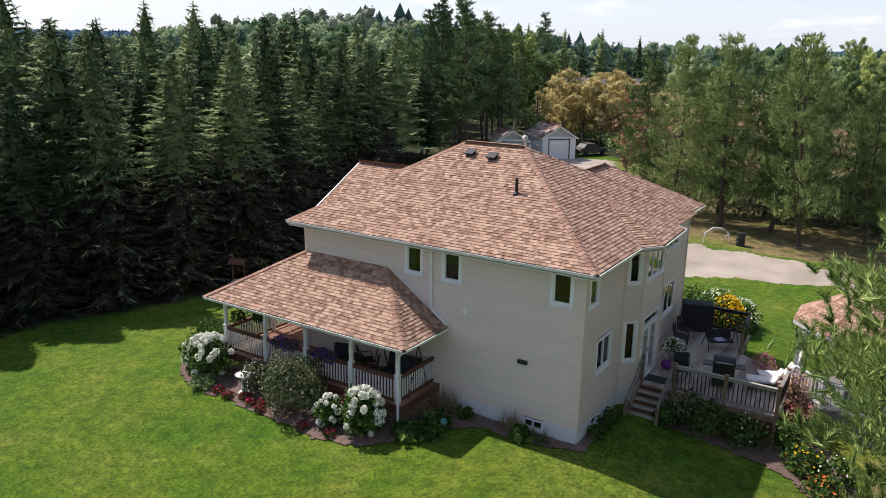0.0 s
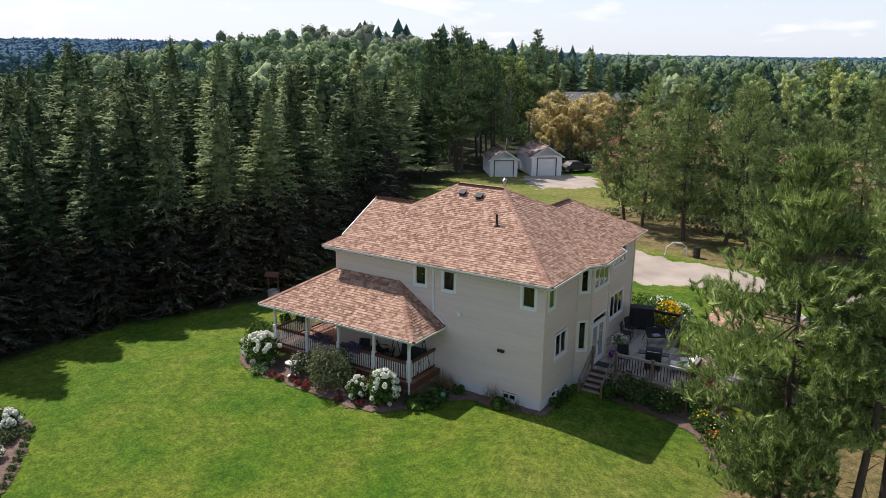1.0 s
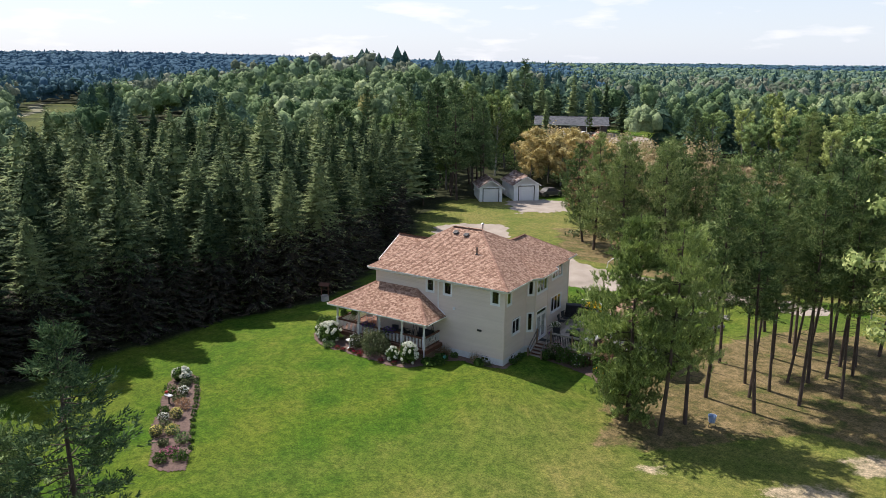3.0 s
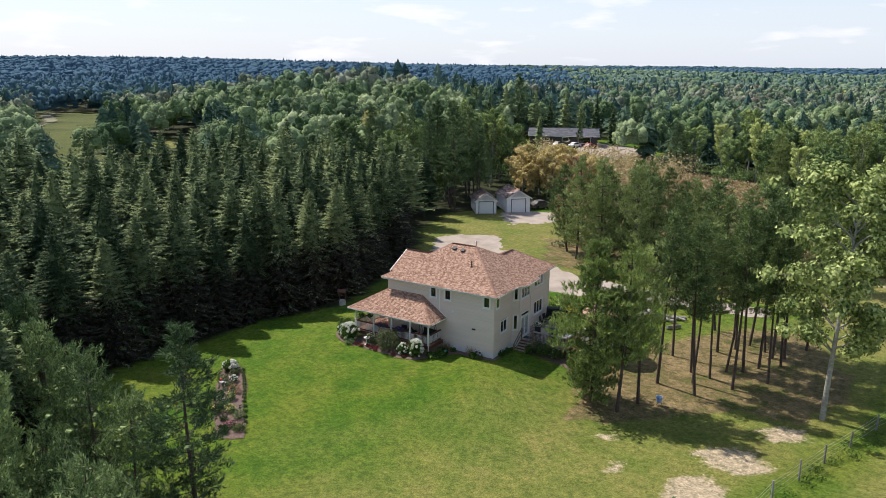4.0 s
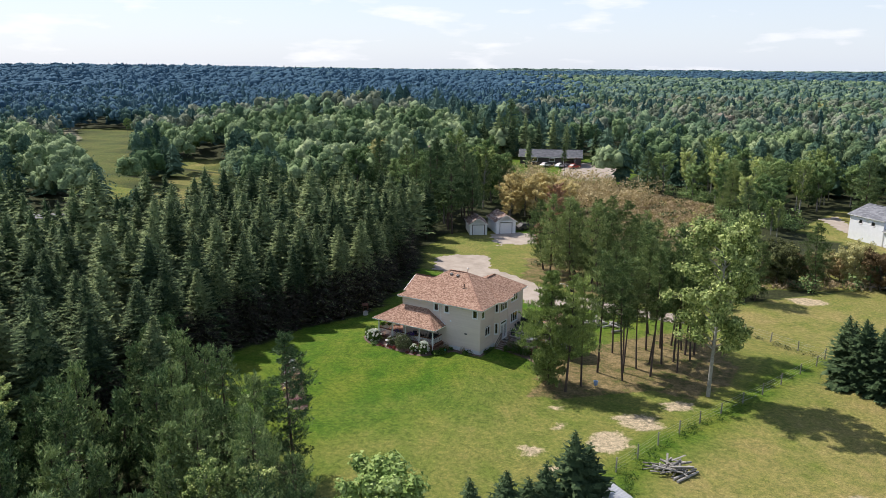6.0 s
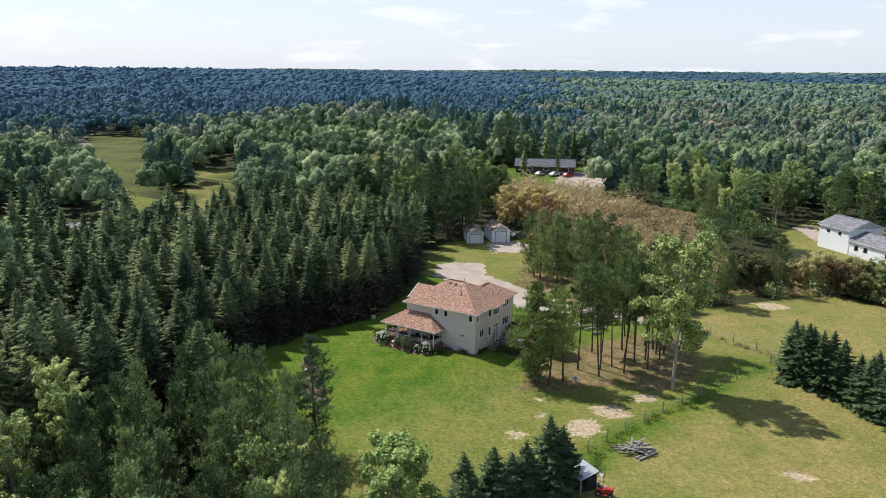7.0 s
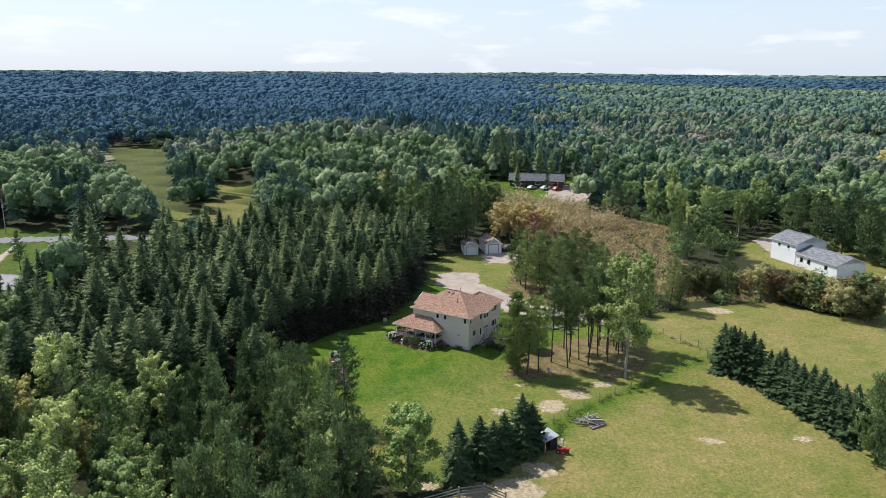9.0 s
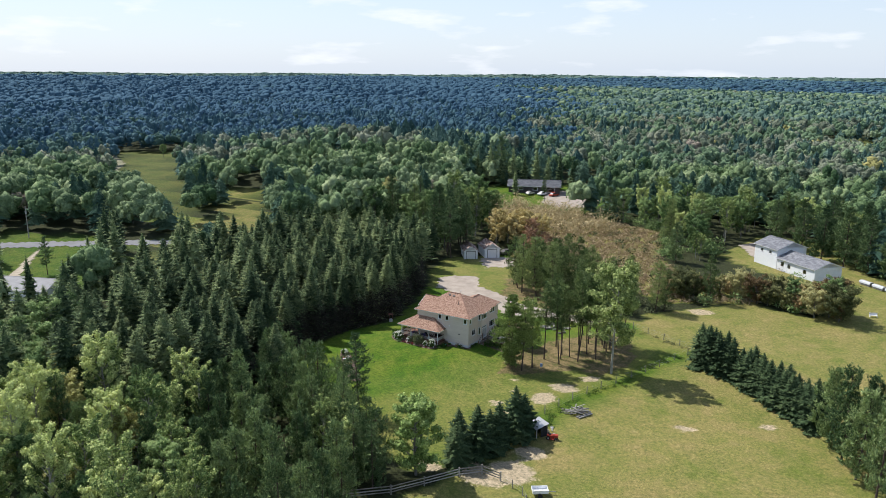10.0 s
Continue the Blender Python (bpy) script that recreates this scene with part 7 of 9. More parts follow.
t = thing("porch_swing", "dark framed canopy swing seat on the porch", "swing seat", (-6.2, -0.95, PF + 0.003), 0)
for sx in (-0.8, 0.8):
    part("frame", rod(rod(bmesh.new(), [(sx, -0.55, 0), (sx, 0, 1.7)], 0.022, sides=6), [(sx, 0.55, 0), (sx, 0, 1.7)], 0.022, sides=6), M_BLACK, t)
part("top_bar", rod(bmesh.new(), [(-0.8, 0, 1.7), (0.8, 0, 1.7)], 0.022, sides=6), M_BLACK, t)
part("seat", box(bmesh.new(), -0.68, 0.68, -0.26, 0.26, 0.42, 0.5, None, 0.02), M_DARKFAB, t)
part("backrest", box(bmesh.new(), -0.68, 0.68, -0.04, 0.04, 0, 0.55, pose(0, 0.28, 0.47, -14, 0, 0), 0.02), M_DARKFAB, t)

# ---- flowers and shrubs ----
gv = np.random.default_rng(61)


def clump(name, label, at, r, h, leaves, size, leafy, petals=None, n_petals=0, petal=0.06, heads=None, category="shrub", group="", top=0.6, stems=None):
    """A bush: a few stems, leaves through its body and flowers on its skin; heads: round flower heads of many petals."""
    t = thing(name, label, category, (at[0], at[1], at[2] if len(at) > 2 else zat(*at) - 0.02), group=group)
    wood = Pile()
    for k in range(7):
        a = k * 0.9 + gv.random()
        wood.add(*tube([(0.05 * math.cos(a), 0.05 * math.sin(a), 0), (0.35 * r * math.cos(a), 0.35 * r * math.sin(a), 0.45 * h), (0.75 * r * math.cos(a), 0.75 * r * math.sin(a), 0.8 * h)], [0.02, 0.014, 0.006], 4))
    tagged(soup("stem", *wood.out(), stems or M_BARK_GREY, t), kind="stuff")
    d = unit(gv.normal(size=(leaves, 3)))
    lump = 1 + 0.18 * np.sin(4 * np.arctan2(d[:, 1], d[:, 0]) + 2) + 0.15 * np.sin(5 * d[:, 2] + 3 * d[:, 0])
    q = gv.uniform(0.45, 1.05, leaves) ** 0.6 * lump
    C = d * q[:, None] * [r, r, h * 0.5] + [0, 0, h * 0.52]
    C = C[C[:, 2] > 0.02]
    soup("foliage", *leaf_quads(C, size * gv.uniform(0.6, 1.3, len(C)), gv, flat=0.3, out=unit(C - [0, 0, h * 0.4]) * 0.7), leafy, t)
    if heads:
        k, hr = heads
        for _ in range(k):
            d = unit(gv.normal(size=3) + np.array([0, 0, 0.7]))
            c = d * [r * 1.0, r * 1.0, h * 0.52] + np.array([0, 0, h * 0.52])
            e = unit(gv.normal(size=(46, 3)))
            s_ = hr * gv.uniform(0.75, 1.2)
            P = c + e * [s_, s_, s_ * 1.15]
            soup("flower_head", *leaf_quads(P, hr * 0.95, gv, out=e * 2.2), petals, t)
    elif petals is not None:
        d = unit(gv.normal(size=(n_petals, 3)) + np.array([0, 0, top]))
        P = d * [r, r, h * 0.52] * gv.uniform(0.9, 1.08, (n_petals, 1)) + [0, 0, h * 0.54]
        tagged(soup("blossom", *leaf_quads(P, petal * gv.uniform(0.7, 1.3, n_petals), gv, out=d), petals, t), kind="stuff")
    return t


BED = [(-16.4, -0.5), (-15.9, -2.2), (-14.9, -3.4), (-13.2, -4.0), (-10.8, -3.95), (-8.8, -4.2), (-7.2, -4.25), (-5.6, -3.95), (-4.7, -2.9), (-3.9, -1.6), (-3.0, -0.9), (-1.6, -0.7), (-0.1, -0.42), (0.36, -0.3), (0.42, 2.6), (0.0, 2.7), (0.0, 0.0), (-5.1, 0.0), (-5.1, -2.2), (-13.85, -2.2), (-13.85, 3.0), (-15.8, 2.5)]
sheet("planting_bed", BED, M_MULCH, "bark mulched planting bed round the porch", "flower bed", dz=0.035, cell=0.13, ragged=0.12)
sheet("planting_bed", [(1.75, 4.2), (5.3, 4.2), (5.4, 8), (6.2, 6.0), (8.6, 1.4), (7.6, 0.6), (6.0, 2.4), (4.6, 2.9), (1.8, 3.0)], M_MULCH, "mulched bed along the deck", "flower bed", dz=0.035, cell=0.15, ragged=0.15)
ISLE = [(-20.4, -11.9), (-18.3, -11.9), (-16.4, -13.3), (-14.6, -15.1), (-13.5, -16.6), (-11.9, -18.0), (-9.8, -19.6), (-9.0, -20.7), (-9.5, -21.3), (-10.7, -21.5), (-12.9, -19.8), (-15.1, -18.1), (-16.3, -16.7), (-17.8, -15.3), (-19.6, -13.3)]
sheet("island_bed", ISLE, M_MULCH, "long mulched island flower bed in the lawn", "flower bed", dz=0.04, cell=0.15, ragged=0.15)
HY = dict(leaves=1300, size=0.13, leafy=M_GREENLEAF, petals=M_PETALW, category="shrub", group="white hydrangeas")
clump("hydrangea", "white flowering hydrangea bush beside the porch", (-13.6, -2.95), 0.85, 1.5, heads=(56, 0.1), **HY)
clump("hydrangea", "white flowering hydrangea bush beside the porch", (-14.5, -2.6), 0.7, 1.1, heads=(30, 0.09), **HY)
clump("hydrangea", "white flowering hydrangea bush beside the porch", (-6.0, -3.2), 0.66, 1.5, heads=(46, 0.1), **HY)
clump("hydrangea", "small hydrangea with creamy white heads", (-7.3, -3.3), 0.52, 0.95, heads=(26, 0.085), **HY)
clump("shrub", "large grey-green leafy shrub in front of the porch", (-9.0, -3.15), 1.12, 1.85, 5200, 0.085, M_SHRUB, M_PETALW, 60, 0.04)
clump("shrub", "grey-green shrub with pale blossom", (-11.0, -2.95), 0.6, 1.15, 800, 0.11, M_SHRUB, M_PETALW, 90, 0.05)
clump("shrub", "green clipped shrub at the porch corner", (-15.6, -1.0), 0.9, 1.2, 900, 0.13, M_GREENLEAF)
clump("shrub", "green shrub at the porch corner", (-15.0, 0.9), 0.8, 1.1, 800, 0.13, M_GREENLEAF)
clump("shrub", "low yellow-green mounded shrub", (-13.0, -3.75), 0.5, 0.45, 500, 0.09, M_MAPLE)
for k, (x, y) in enumerate(((-12.2, -3.75), (-11.6, -3.85), (-11.0, -3.6), (-10.5, -3.8), (-10.1, -3.55), (-9.9, -3.95), (-6.8, -3.9), (-7.9, -4.0))):
    clump("begonia", "low red flowering bedding plant", (x, y), 0.22, 0.24, 130, 0.08, M_GREENLEAF, M_PETALR, 60, 0.075, category="flower", group="red bedding plants")
clump("rose_bush", "small rose bush with pink blooms", (-7.0, -2.75), 0.4, 0.9, 300, 0.09, M_RUST, M_PETALK, 25, 0.07, category="shrub")
for k, (x, y, r) in enumerate(((-4.6, -2.6, 0.5), (-4.1, -2.2, 0.45), (-4.3, -1.5, 0.5), (-1.6, -0.7, 0.3))):
    clump("hosta", "low broad-leaved green hosta plant", (x, y), r, 0.45, 160, 0.26, M_GREENLEAF, category="plant", group="hostas")
for x, y, h in ((-4.8, -0.35, 1.1), (-4.4, -0.3, 1.0), (-2.2, -0.35, 1.0), (-1.9, -0.45, 0.95), (-1.3, -0.5, 0.7), (-0.9, -0.5, 0.6)):
    t = thing("grass_clump", "tall dry ornamental grass against the wall", "plant", (x, y, zat(x, y) - 0.02), group="ornamental grasses")
    n = 130
    C = gv.normal(size=(n, 3)) * [0.12, 0.08, 0]
    tagged(soup("grass_blade", *blades(C, unit(gv.normal(size=(n, 3)) * 0.22 + [0, 0, 1]), h * gv.uniform(0.5, 1.1, n), 0.016, gv), M_DRYGRASS if h > 0.9 else M_SHRUB, t), kind="stuff")
for x, y in ((-3.8, -0.45), (0.35, 0.9), (0.4, 1.6), (0.35, 2.3)):
    clump("shrub", "low dark green foundation plant", (x, y), 0.3, 0.4, 260, 0.1, M_GREENLEAF, group="foundation plants")
# petunia boxes on the porch rail
for x in (-10.7, -10.2, -8.7, -8.3):
    clump("petunias", "purple trailing petunias on the porch rail", (x, -2.12, PF + 0.72), 0.3, 0.42, 150, 0.07, M_GREENLEAF, M_PETALP, 150, 0.065, category="flower", group="purple petunias", top=0.1)
# hanging baskets
for x, y in ((-12.9, -2.0), (-12.2, -1.6)):
    t = clump("hanging_basket", "hanging basket of trailing green foliage under the eave", (x, y, 1.95), 0.3, 0.5, 240, 0.09, M_GREENLEAF, category="plant", group="hanging baskets")
    part("chain", rod(bmesh.new(), [(0, 0, 0.3), (0, 0, 0.92)], 0.008, sides=4), M_BLACK, t)
# plants round the deck
for x, y, r, h, m_, pm, n in ((2.4, 3.6, 0.7, 1.3, M_SHRUB, M_PETALK, 30), (3.2, 3.4, 0.75, 1.2, M_GREENLEAF, None, 0), (4.3, 3.6, 0.7, 1.0, M_GREENLEAF, M_PETALW, 25), (2.0, 3.2, 0.45, 0.7, M_GREENLEAF, None, 0), (5.6, 4.3, 0.6, 1.1, M_GREENLEAF, None, 0),
                              (6.2, 3.2, 0.6, 0.8, M_GREENLEAF, M_PETALY, 40), (5.7, 5.4, 0.7, 1.3, M_RUST, M_PETALK, 60), (6.9, 2.2, 0.55, 0.6, M_GREENLEAF, M_PETALO, 60), (7.6, 1.4, 0.45, 0.5, M_GREENLEAF, M_PETALO, 70), (7.1, 3.1, 0.6, 0.9, M_GREENLEAF, M_PETALW, 30)):
    clump("shrub", "leafy garden shrub beside the deck", (x, y), r, h, 520, 0.12, m_, pm, n, 0.08, group="shrubs along the deck")
clump("rose_bush", "climbing rose with pink and dark red leaves on the deck rail", (5.35, 6.0), 0.55, 1.9, 520, 0.11, M_RUST, M_PETALK, 80, 0.09)
for x, y, r, h, pm, n in ((1.35, 13.9, 0.7, 1.5, M_PETALY, 420), (1.8, 13.5, 0.5, 1.2, M_PETALY, 200), (0.8, 14.6, 0.9, 1.6, M_PETALW, 160), (1.7, 15.2, 0.8, 1.2, M_PETALW, 120), (0.1, 12.9, 1.0, 1.7, None, 0), (-0.3, 14.2, 1.1, 1.7, None, 0), (0.5, 15.4, 0.9, 1.2, M_PETALW, 70), (2.2, 14.4, 0.4, 0.7, M_PETALW, 50)):
    clump("flowering_bush", "tall garden flowers in bloom behind the deck" if pm else "leafy green bush behind the deck", (x, y), r, h, 700, 0.13, M_GREENLEAF, pm, n, 0.1, group="flowers behind the deck")
t = clump("potted_flowers", "white flowering plant in a pot by the patio door", (0.95, 6.9, DZ + 0.3), 0.38, 0.6, 240, 0.08, M_GREENLEAF, M_PETALW, 200, 0.06, category="potted plant")
part("pot", lathe(bmesh.new(), [(0.13, -0.3), (0.2, 0.02), (0.22, 0.05), (0.19, 0.05)], 14), M_STONE, t)
t = thing("flower_pot", "purple glazed flower pot on the deck", "pot", (0.95, 6.1, DZ + 0.003))
part("pot", lathe(bmesh.new(), [(0.12, 0.0), (0.2, 0.1), (0.2, 0.2), (0.16, 0.28), (0.15, 0.25)], 16), mat("purple_glaze", [(0.12, 0.02, 0.16), (0.2, 0.04, 0.26)], rough=0.25), t)
clump("potted_flowers", "pink flowers in a planter on the deck", (4.0, 8.0, DZ), 0.4, 0.6, 220, 0.08, M_RUST, M_PETALK, 160, 0.07, category="potted plant")
clump("potted_flowers", "dark trailing plant on the deck post", (2.95, 9.1, DZ + 0.9), 0.26, 0.45, 220, 0.08, M_SHRUB, category="potted plant")
# bird bath among the bedding
t = thing("bird_bath", "small white stone bird bath on a pedestal", "bird bath", (-11.3, -3.35, zat(-11.3, -3.35)))
part("pedestal", lathe(bmesh.new(), [(0.2, 0.0), (0.2, 0.08), (0.09, 0.14), (0.07, 0.45), (0.1, 0.62), (0.12, 0.66)], 14), M_WHITEWOOD, t)
part("basin", lathe(bmesh.new(), [(0.12, 0.64), (0.27, 0.7), (0.3, 0.76), (0.26, 0.74), (0.1, 0.7)], 18), M_WHITEWOOD, t)
t = thing("garden_ornament", "teal glass globe on a thin stake", "ornament", (-3.6, -2.1, zat(-3.6, -2.1)))
part("stake", rod(bmesh.new(), [(0, 0, -0.1), (0, 0, 0.55)], 0.012, sides=6), M_BLACK, t)
part("globe", lathe(bmesh.new(), [(0.02, 0.52), (0.09, 0.56), (0.12, 0.64), (0.09, 0.72), (0.02, 0.76)], 14), M_PLASTIC_G, t)
# island bed plants
clump("hydrangea", "white hydrangea at the head of the island bed", (-19.0, -12.7), 0.6, 0.9, heads=(28, 0.12), **HY)
M_PALEYELLOW = leafmat("pale_yellow_petals", [(0.62, 0.55, 0.14), (0.78, 0.70, 0.28)], spread=0.5, translucent=0.2)
isl = [(-17.9, -13.3, M_SHRUB, None), (-17.7, -14.7, M_GREENLEAF, None), (-17.0, -14.2, M_SHRUB, M_PETALW), (-18.2, -12.6, M_SHRUB, None), (-16.5, -15.0, M_SHRUB, None), (-15.3, -15.6, M_RUST, None), (-15.8, -16.8, M_GREENLEAF, None), (-14.5, -16.8, M_SHRUB, M_PALEYELLOW),
       (-13.0, -18.3, M_MAPLE, M_PALEYELLOW), (-13.6, -19.0, M_SHRUB, M_PALEYELLOW), (-14.0, -18.0, M_SHRUB, None), (-11.6, -18.7, M_MAPLE, None), (-11.1, -20.0, M_SHRUB, M_PETALK), (-10.1, -20.0, M_GREENLEAF, None), (-10.8, -20.9, M_GREENLEAF, None), (-15.0, -17.4, M_SHRUB, M_PETALW), (-12.3, -19.5, M_SHRUB, None)]
for x, y, m_, pm in isl:
    clump("garden_plant", "mounded garden plant in the island bed", (x, y), gv.uniform(0.32, 0.55), gv.uniform(0.4, 0.75), 340, 0.1, m_, pm, 160, 0.08, group="island bed plants")
for k in range(15):
    f = k / 14
    x = np.interp(f, [0, 0.35, 0.7, 1], [-18.0, -15.7, -13.5, -10.6])
    y = np.interp(f, [0, 0.35, 0.7, 1], [-12.2, -14.2, -16.3, -18.9])
    clump("edging_plant", "small dark green edging plant", (x, y), 0.19, 0.22, 90, 0.08, M_GREENLEAF, group="edging plants")
t = thing("planter", "white shallow planter with a red ornament on a stand", "planter", (-16.6, -15.7, zat(-16.6, -15.7)))
part("stand", lathe(bmesh.new(), [(0.16, 0.0), (0.05, 0.08), (0.05, 0.55), (0.14, 0.6)], 10), M_BLACK, t)
part("bowl", box(bmesh.new(), -0.3, 0.3, -0.15, 0.15, 0.6, 0.7, None, 0.05), M_WHITE, t)
part("ornament", box(bmesh.new(), -0.3, -0.1, -0.1, 0.1, 0.72, 0.9, None, 0.04), M_RED, t)

# ---- gazebo ----
gz = thing("gazebo", "small octagonal white gazebo with a brown shingled roof", "gazebo", (6.95, 8.4, zat(6.95, 8.4)))
GZ = Matrix.Translation((6.95, 8.4, 0))
octo = [(2.27 * math.cos(radians(22.5 + 45 * k)), 2.27 * math.sin(radians(22.5 + 45 * k))) for k in range(8)]
gz.matrix_world = GZ
part("base", prism(bmesh.new(), [(x * 0.93, y * 0.93) for x, y in octo], -1.2, 0.35), M_GREYWOOD, gz)
for k in range(8):
    a, b = octo[k], octo[(k + 1) % 8]
    pa, pb = (a[0], a[1], 3.0), (b[0], b[1], 3.0)
    shingles([pa, pb, (0, 0, 4.35)], gz)
    ridge_caps(pa, (0, 0, 4.35), gz, half=0.1)
    part("post", box(bmesh.new(), a[0] * 0.88 - 0.06, a[0] * 0.88 + 0.06, a[1] * 0.88 - 0.06, a[1] * 0.88 + 0.06, 0.35, 2.95, None, 0.01), M_WHITEWOOD, gz)
    bm = bmesh.new()
    beam(bm, (a[0], a[1], 2.92), (b[0], b[1], 2.92), 0.04, 0.16)
    beam(bm, (a[0] * 0.88, a[1] * 0.88, 2.75), (b[0] * 0.88, b[1] * 0.88, 2.75), 0.05, 0.25)
    part("fascia", bm, M_WHITEWOOD, gz)
    if k not in (2,):
        railing(gz, (a[0] * 0.88, a[1] * 0.88), (b[0] * 0.88, b[1] * 0.88), 0.35, M_WHITEWOOD, M_WHITEWOOD, gap=0.16)

# ---- outbuildings and yard things ----
def gabled(name, label, at, rz, w, d, h, rise, over, wall_m, roof_m, category="shed", door_w=0.0, windows=(), ridge_along="y", clad=0.2):
    """A simple gabled building: w across the front (u), d deep; the front's left corner at the origin."""
    t = thing(name, label, category, (at[0], at[1], at[2] if len(at) > 2 else zat(*at)), rz)
    m0 = t.matrix_world.copy()
    t.matrix_world = Matrix.Identity(4)
    holes = [((w - door_w) / 2, (w + door_w) / 2, -0.3, h * 0.86)] if door_w else []
    fw = [q for q in windows if q[0] == "front"]
    holes += [(q[1], q[2], q[3], q[4]) for q in fw]
    wall("wall", t, (0, 0), (w, 0), -0.6, h, holes, siding=wall_m, core=wall_m, course=clad)
    sw = [(q[1], q[2], q[3], q[4]) for q in windows if q[0] == "side"]
    wall("wall", t, (w, 0), (w, d), -0.6, h, sw, siding=wall_m, core=wall_m, course=clad)
    wall("wall", t, (w, d), (0, d), -0.6, h, siding=wall_m, core=wall_m, course=clad)
    lw = [(q[1], q[2], q[3], q[4]) for q in windows if q[0] == "left"]
    wall("wall", t, (0, d), (0, 0), -0.6, h, lw, siding=wall_m, core=wall_m, course=clad)
    for q in windows:
        p0, p1 = {"front": ((0, 0), (w, 0)), "side": ((w, 0), (w, d)), "left": ((0, d), (0, 0))}[q[0]]
        window(p0, p1, q[1], q[2], q[3], q[4], parent=t)
    if ridge_along == "y":
        ra, rb = (w / 2, -over, h + rise), (w / 2, d + over, h + rise)
        k = rise / (w / 2)
        lo = h - over * k
        faces = [[(-over, d + over, lo), (-over, -over, lo), ra, rb], [(w + over, -over, lo), (w + over, d + over, lo), rb, ra]]
        gab = [[(0.02, 0.02, h), (w - 0.02, 0.02, h), (w / 2, 0.02, h + rise - 0.03)], [(0.02, d - 0.02, h), (w / 2, d - 0.02, h + rise - 0.03), (w - 0.02, d - 0.02, h)]]
    else:
        ra, rb = (-over, d / 2, h + rise), (w + over, d / 2, h + rise)
        k = rise / (d / 2)
        lo = h - over * k
        faces = [[(-over, -over, lo), (w + over, -over, lo), rb, ra], [(w + over, d + over, lo), (-over, d + over, lo), ra, rb]]
        gab = [[(0.02, 0.02, h), (0.02, d / 2, h + rise - 0.03), (0.02, d - 0.02, h)], [(w - 0.02, 0.02, h), (w - 0.02, d - 0.02, h), (w - 0.02, d / 2, h + rise - 0.03)]]
    roof_ = part("roof", bmesh.new(), roof_m, t)
    for f in faces:
        shingles(f, roof_, course=0.3, material=roof_m, tab=(0.6, 1.2))
        bm = bmesh.new()
        beam(bm, Vector(f[0]) + Vector((0, 0, -0.09)), Vector(f[1]) + Vector((0, 0, -0.09)), 0.03, 0.16)
        for a, b in ((f[1], f[2]), (f[0], f[3])):
            beam(bm, Vector(a) + Vector((0, 0, -0.09)), Vector(b) + Vector((0, 0, -0.09)), 0.03, 0.16)
        part("trim_board", bm, M_WHITE, t)
    for g_ in gab:
        bm = bmesh.new()
        f = bm.faces.new([bm.verts.new(p) for p in g_])
        bmesh.ops.solidify(bm, geom=[f], thickness=0.1)
        bmesh.ops.recalc_face_normals(bm, faces=bm.faces)
        part("gable", bm, wall_m, t)
    if door_w:
        a = (w - door_w) / 2
        dr = part("garage_door", bm_box(a, a + door_w, 0.05, 0.09, -0.3, h * 0.86), M_WHITE, t, "white panelled overhead door")
        for k in range(4):
            zb = -0.05 + k * (h * 0.86) / 4
            part("panel", box(bmesh.new(), a + 0.05, a + door_w - 0.05, 0.03, 0.05, zb, zb + h * 0.2, None, 0.01), M_WHITE, dr)
        bm = bmesh.new()
        for r in ((a - 0.12, a, -0.3, h * 0.86 + 0.12), (a + door_w, a + door_w + 0.12, -0.3, h * 0.86 + 0.12), (a, a + door_w, h * 0.86, h * 0.86 + 0.12)):
            box(bm, r[0], r[1], -0.05, 0.03, r[2], r[3])
        part("door_trim", bm, M_BLACK, t, "dark door surround")
    t.matrix_world = m0
    return t


M_SHEDWALL = mat("white_shed_siding", [(0.76, 0.77, 0.78), (0.85, 0.86, 0.86)], scale=1.5, rough=0.6, bump=0.1)
M_SHEDROOF = mat("worn_brown_shingle", [(0.16, 0.10, 0.075), (0.30, 0.21, 0.17), (0.42, 0.34, 0.30)], scale=0.9, rough=0.95, bump=0.3, bump_scale=20, spread=0.5, islands=True)
gabled("garage_shed", "white garage shed with a brown shingle roof and overhead door", (-36.8, 61.15), 38, 3.7, 6.5, 2.45, 1.15, 0.3, M_SHEDWALL, M_SHEDROOF, door_w=2.5)
gabled("garage_shed", "taller white garage shed with a worn roof and overhead door", (-32.8, 65.55), 44, 4.3, 7.0, 2.75, 1.3, 0.3, M_SHEDWALL, M_SHEDROOF, door_w=2.6)
M_WHITEWALL = mat("white_house_siding", [(0.76, 0.78, 0.80), (0.84, 0.85, 0.86)], scale=1.5, rough=0.6, bump=0.1)
gabled("neighbour_house", "white two-storey house with a grey shingle roof", (31.5, 103.5), -40, 8.5, 9.5, 5.4, 1.7, 0.4, M_WHITEWALL, M_GREYSH, "house", ridge_along="x", windows=(("front", 2.2, 3.2, 3.6, 4.6), ("front", 5.4, 6.4, 3.6, 4.6)))
gabled("neighbour_house", "long white single-storey wing with a grey shingle roof", (38.3, 97.6), -40, 13.0, 8.5, 3.4, 1.5, 0.4, M_WHITEWALL, M_GREYSH, "house", ridge_along="x", windows=(("front", 1.2, 2.4, 1.2, 2.6), ("front", 3.6, 4.8, 1.2, 2.6), ("front", 9.0, 10.2, 1.2, 2.4)))
M_DARKWALL = mat("dark_brown_siding", [(0.045, 0.04, 0.038), (0.09, 0.08, 0.075)], scale=1.5, rough=0.7, bump=0.1)
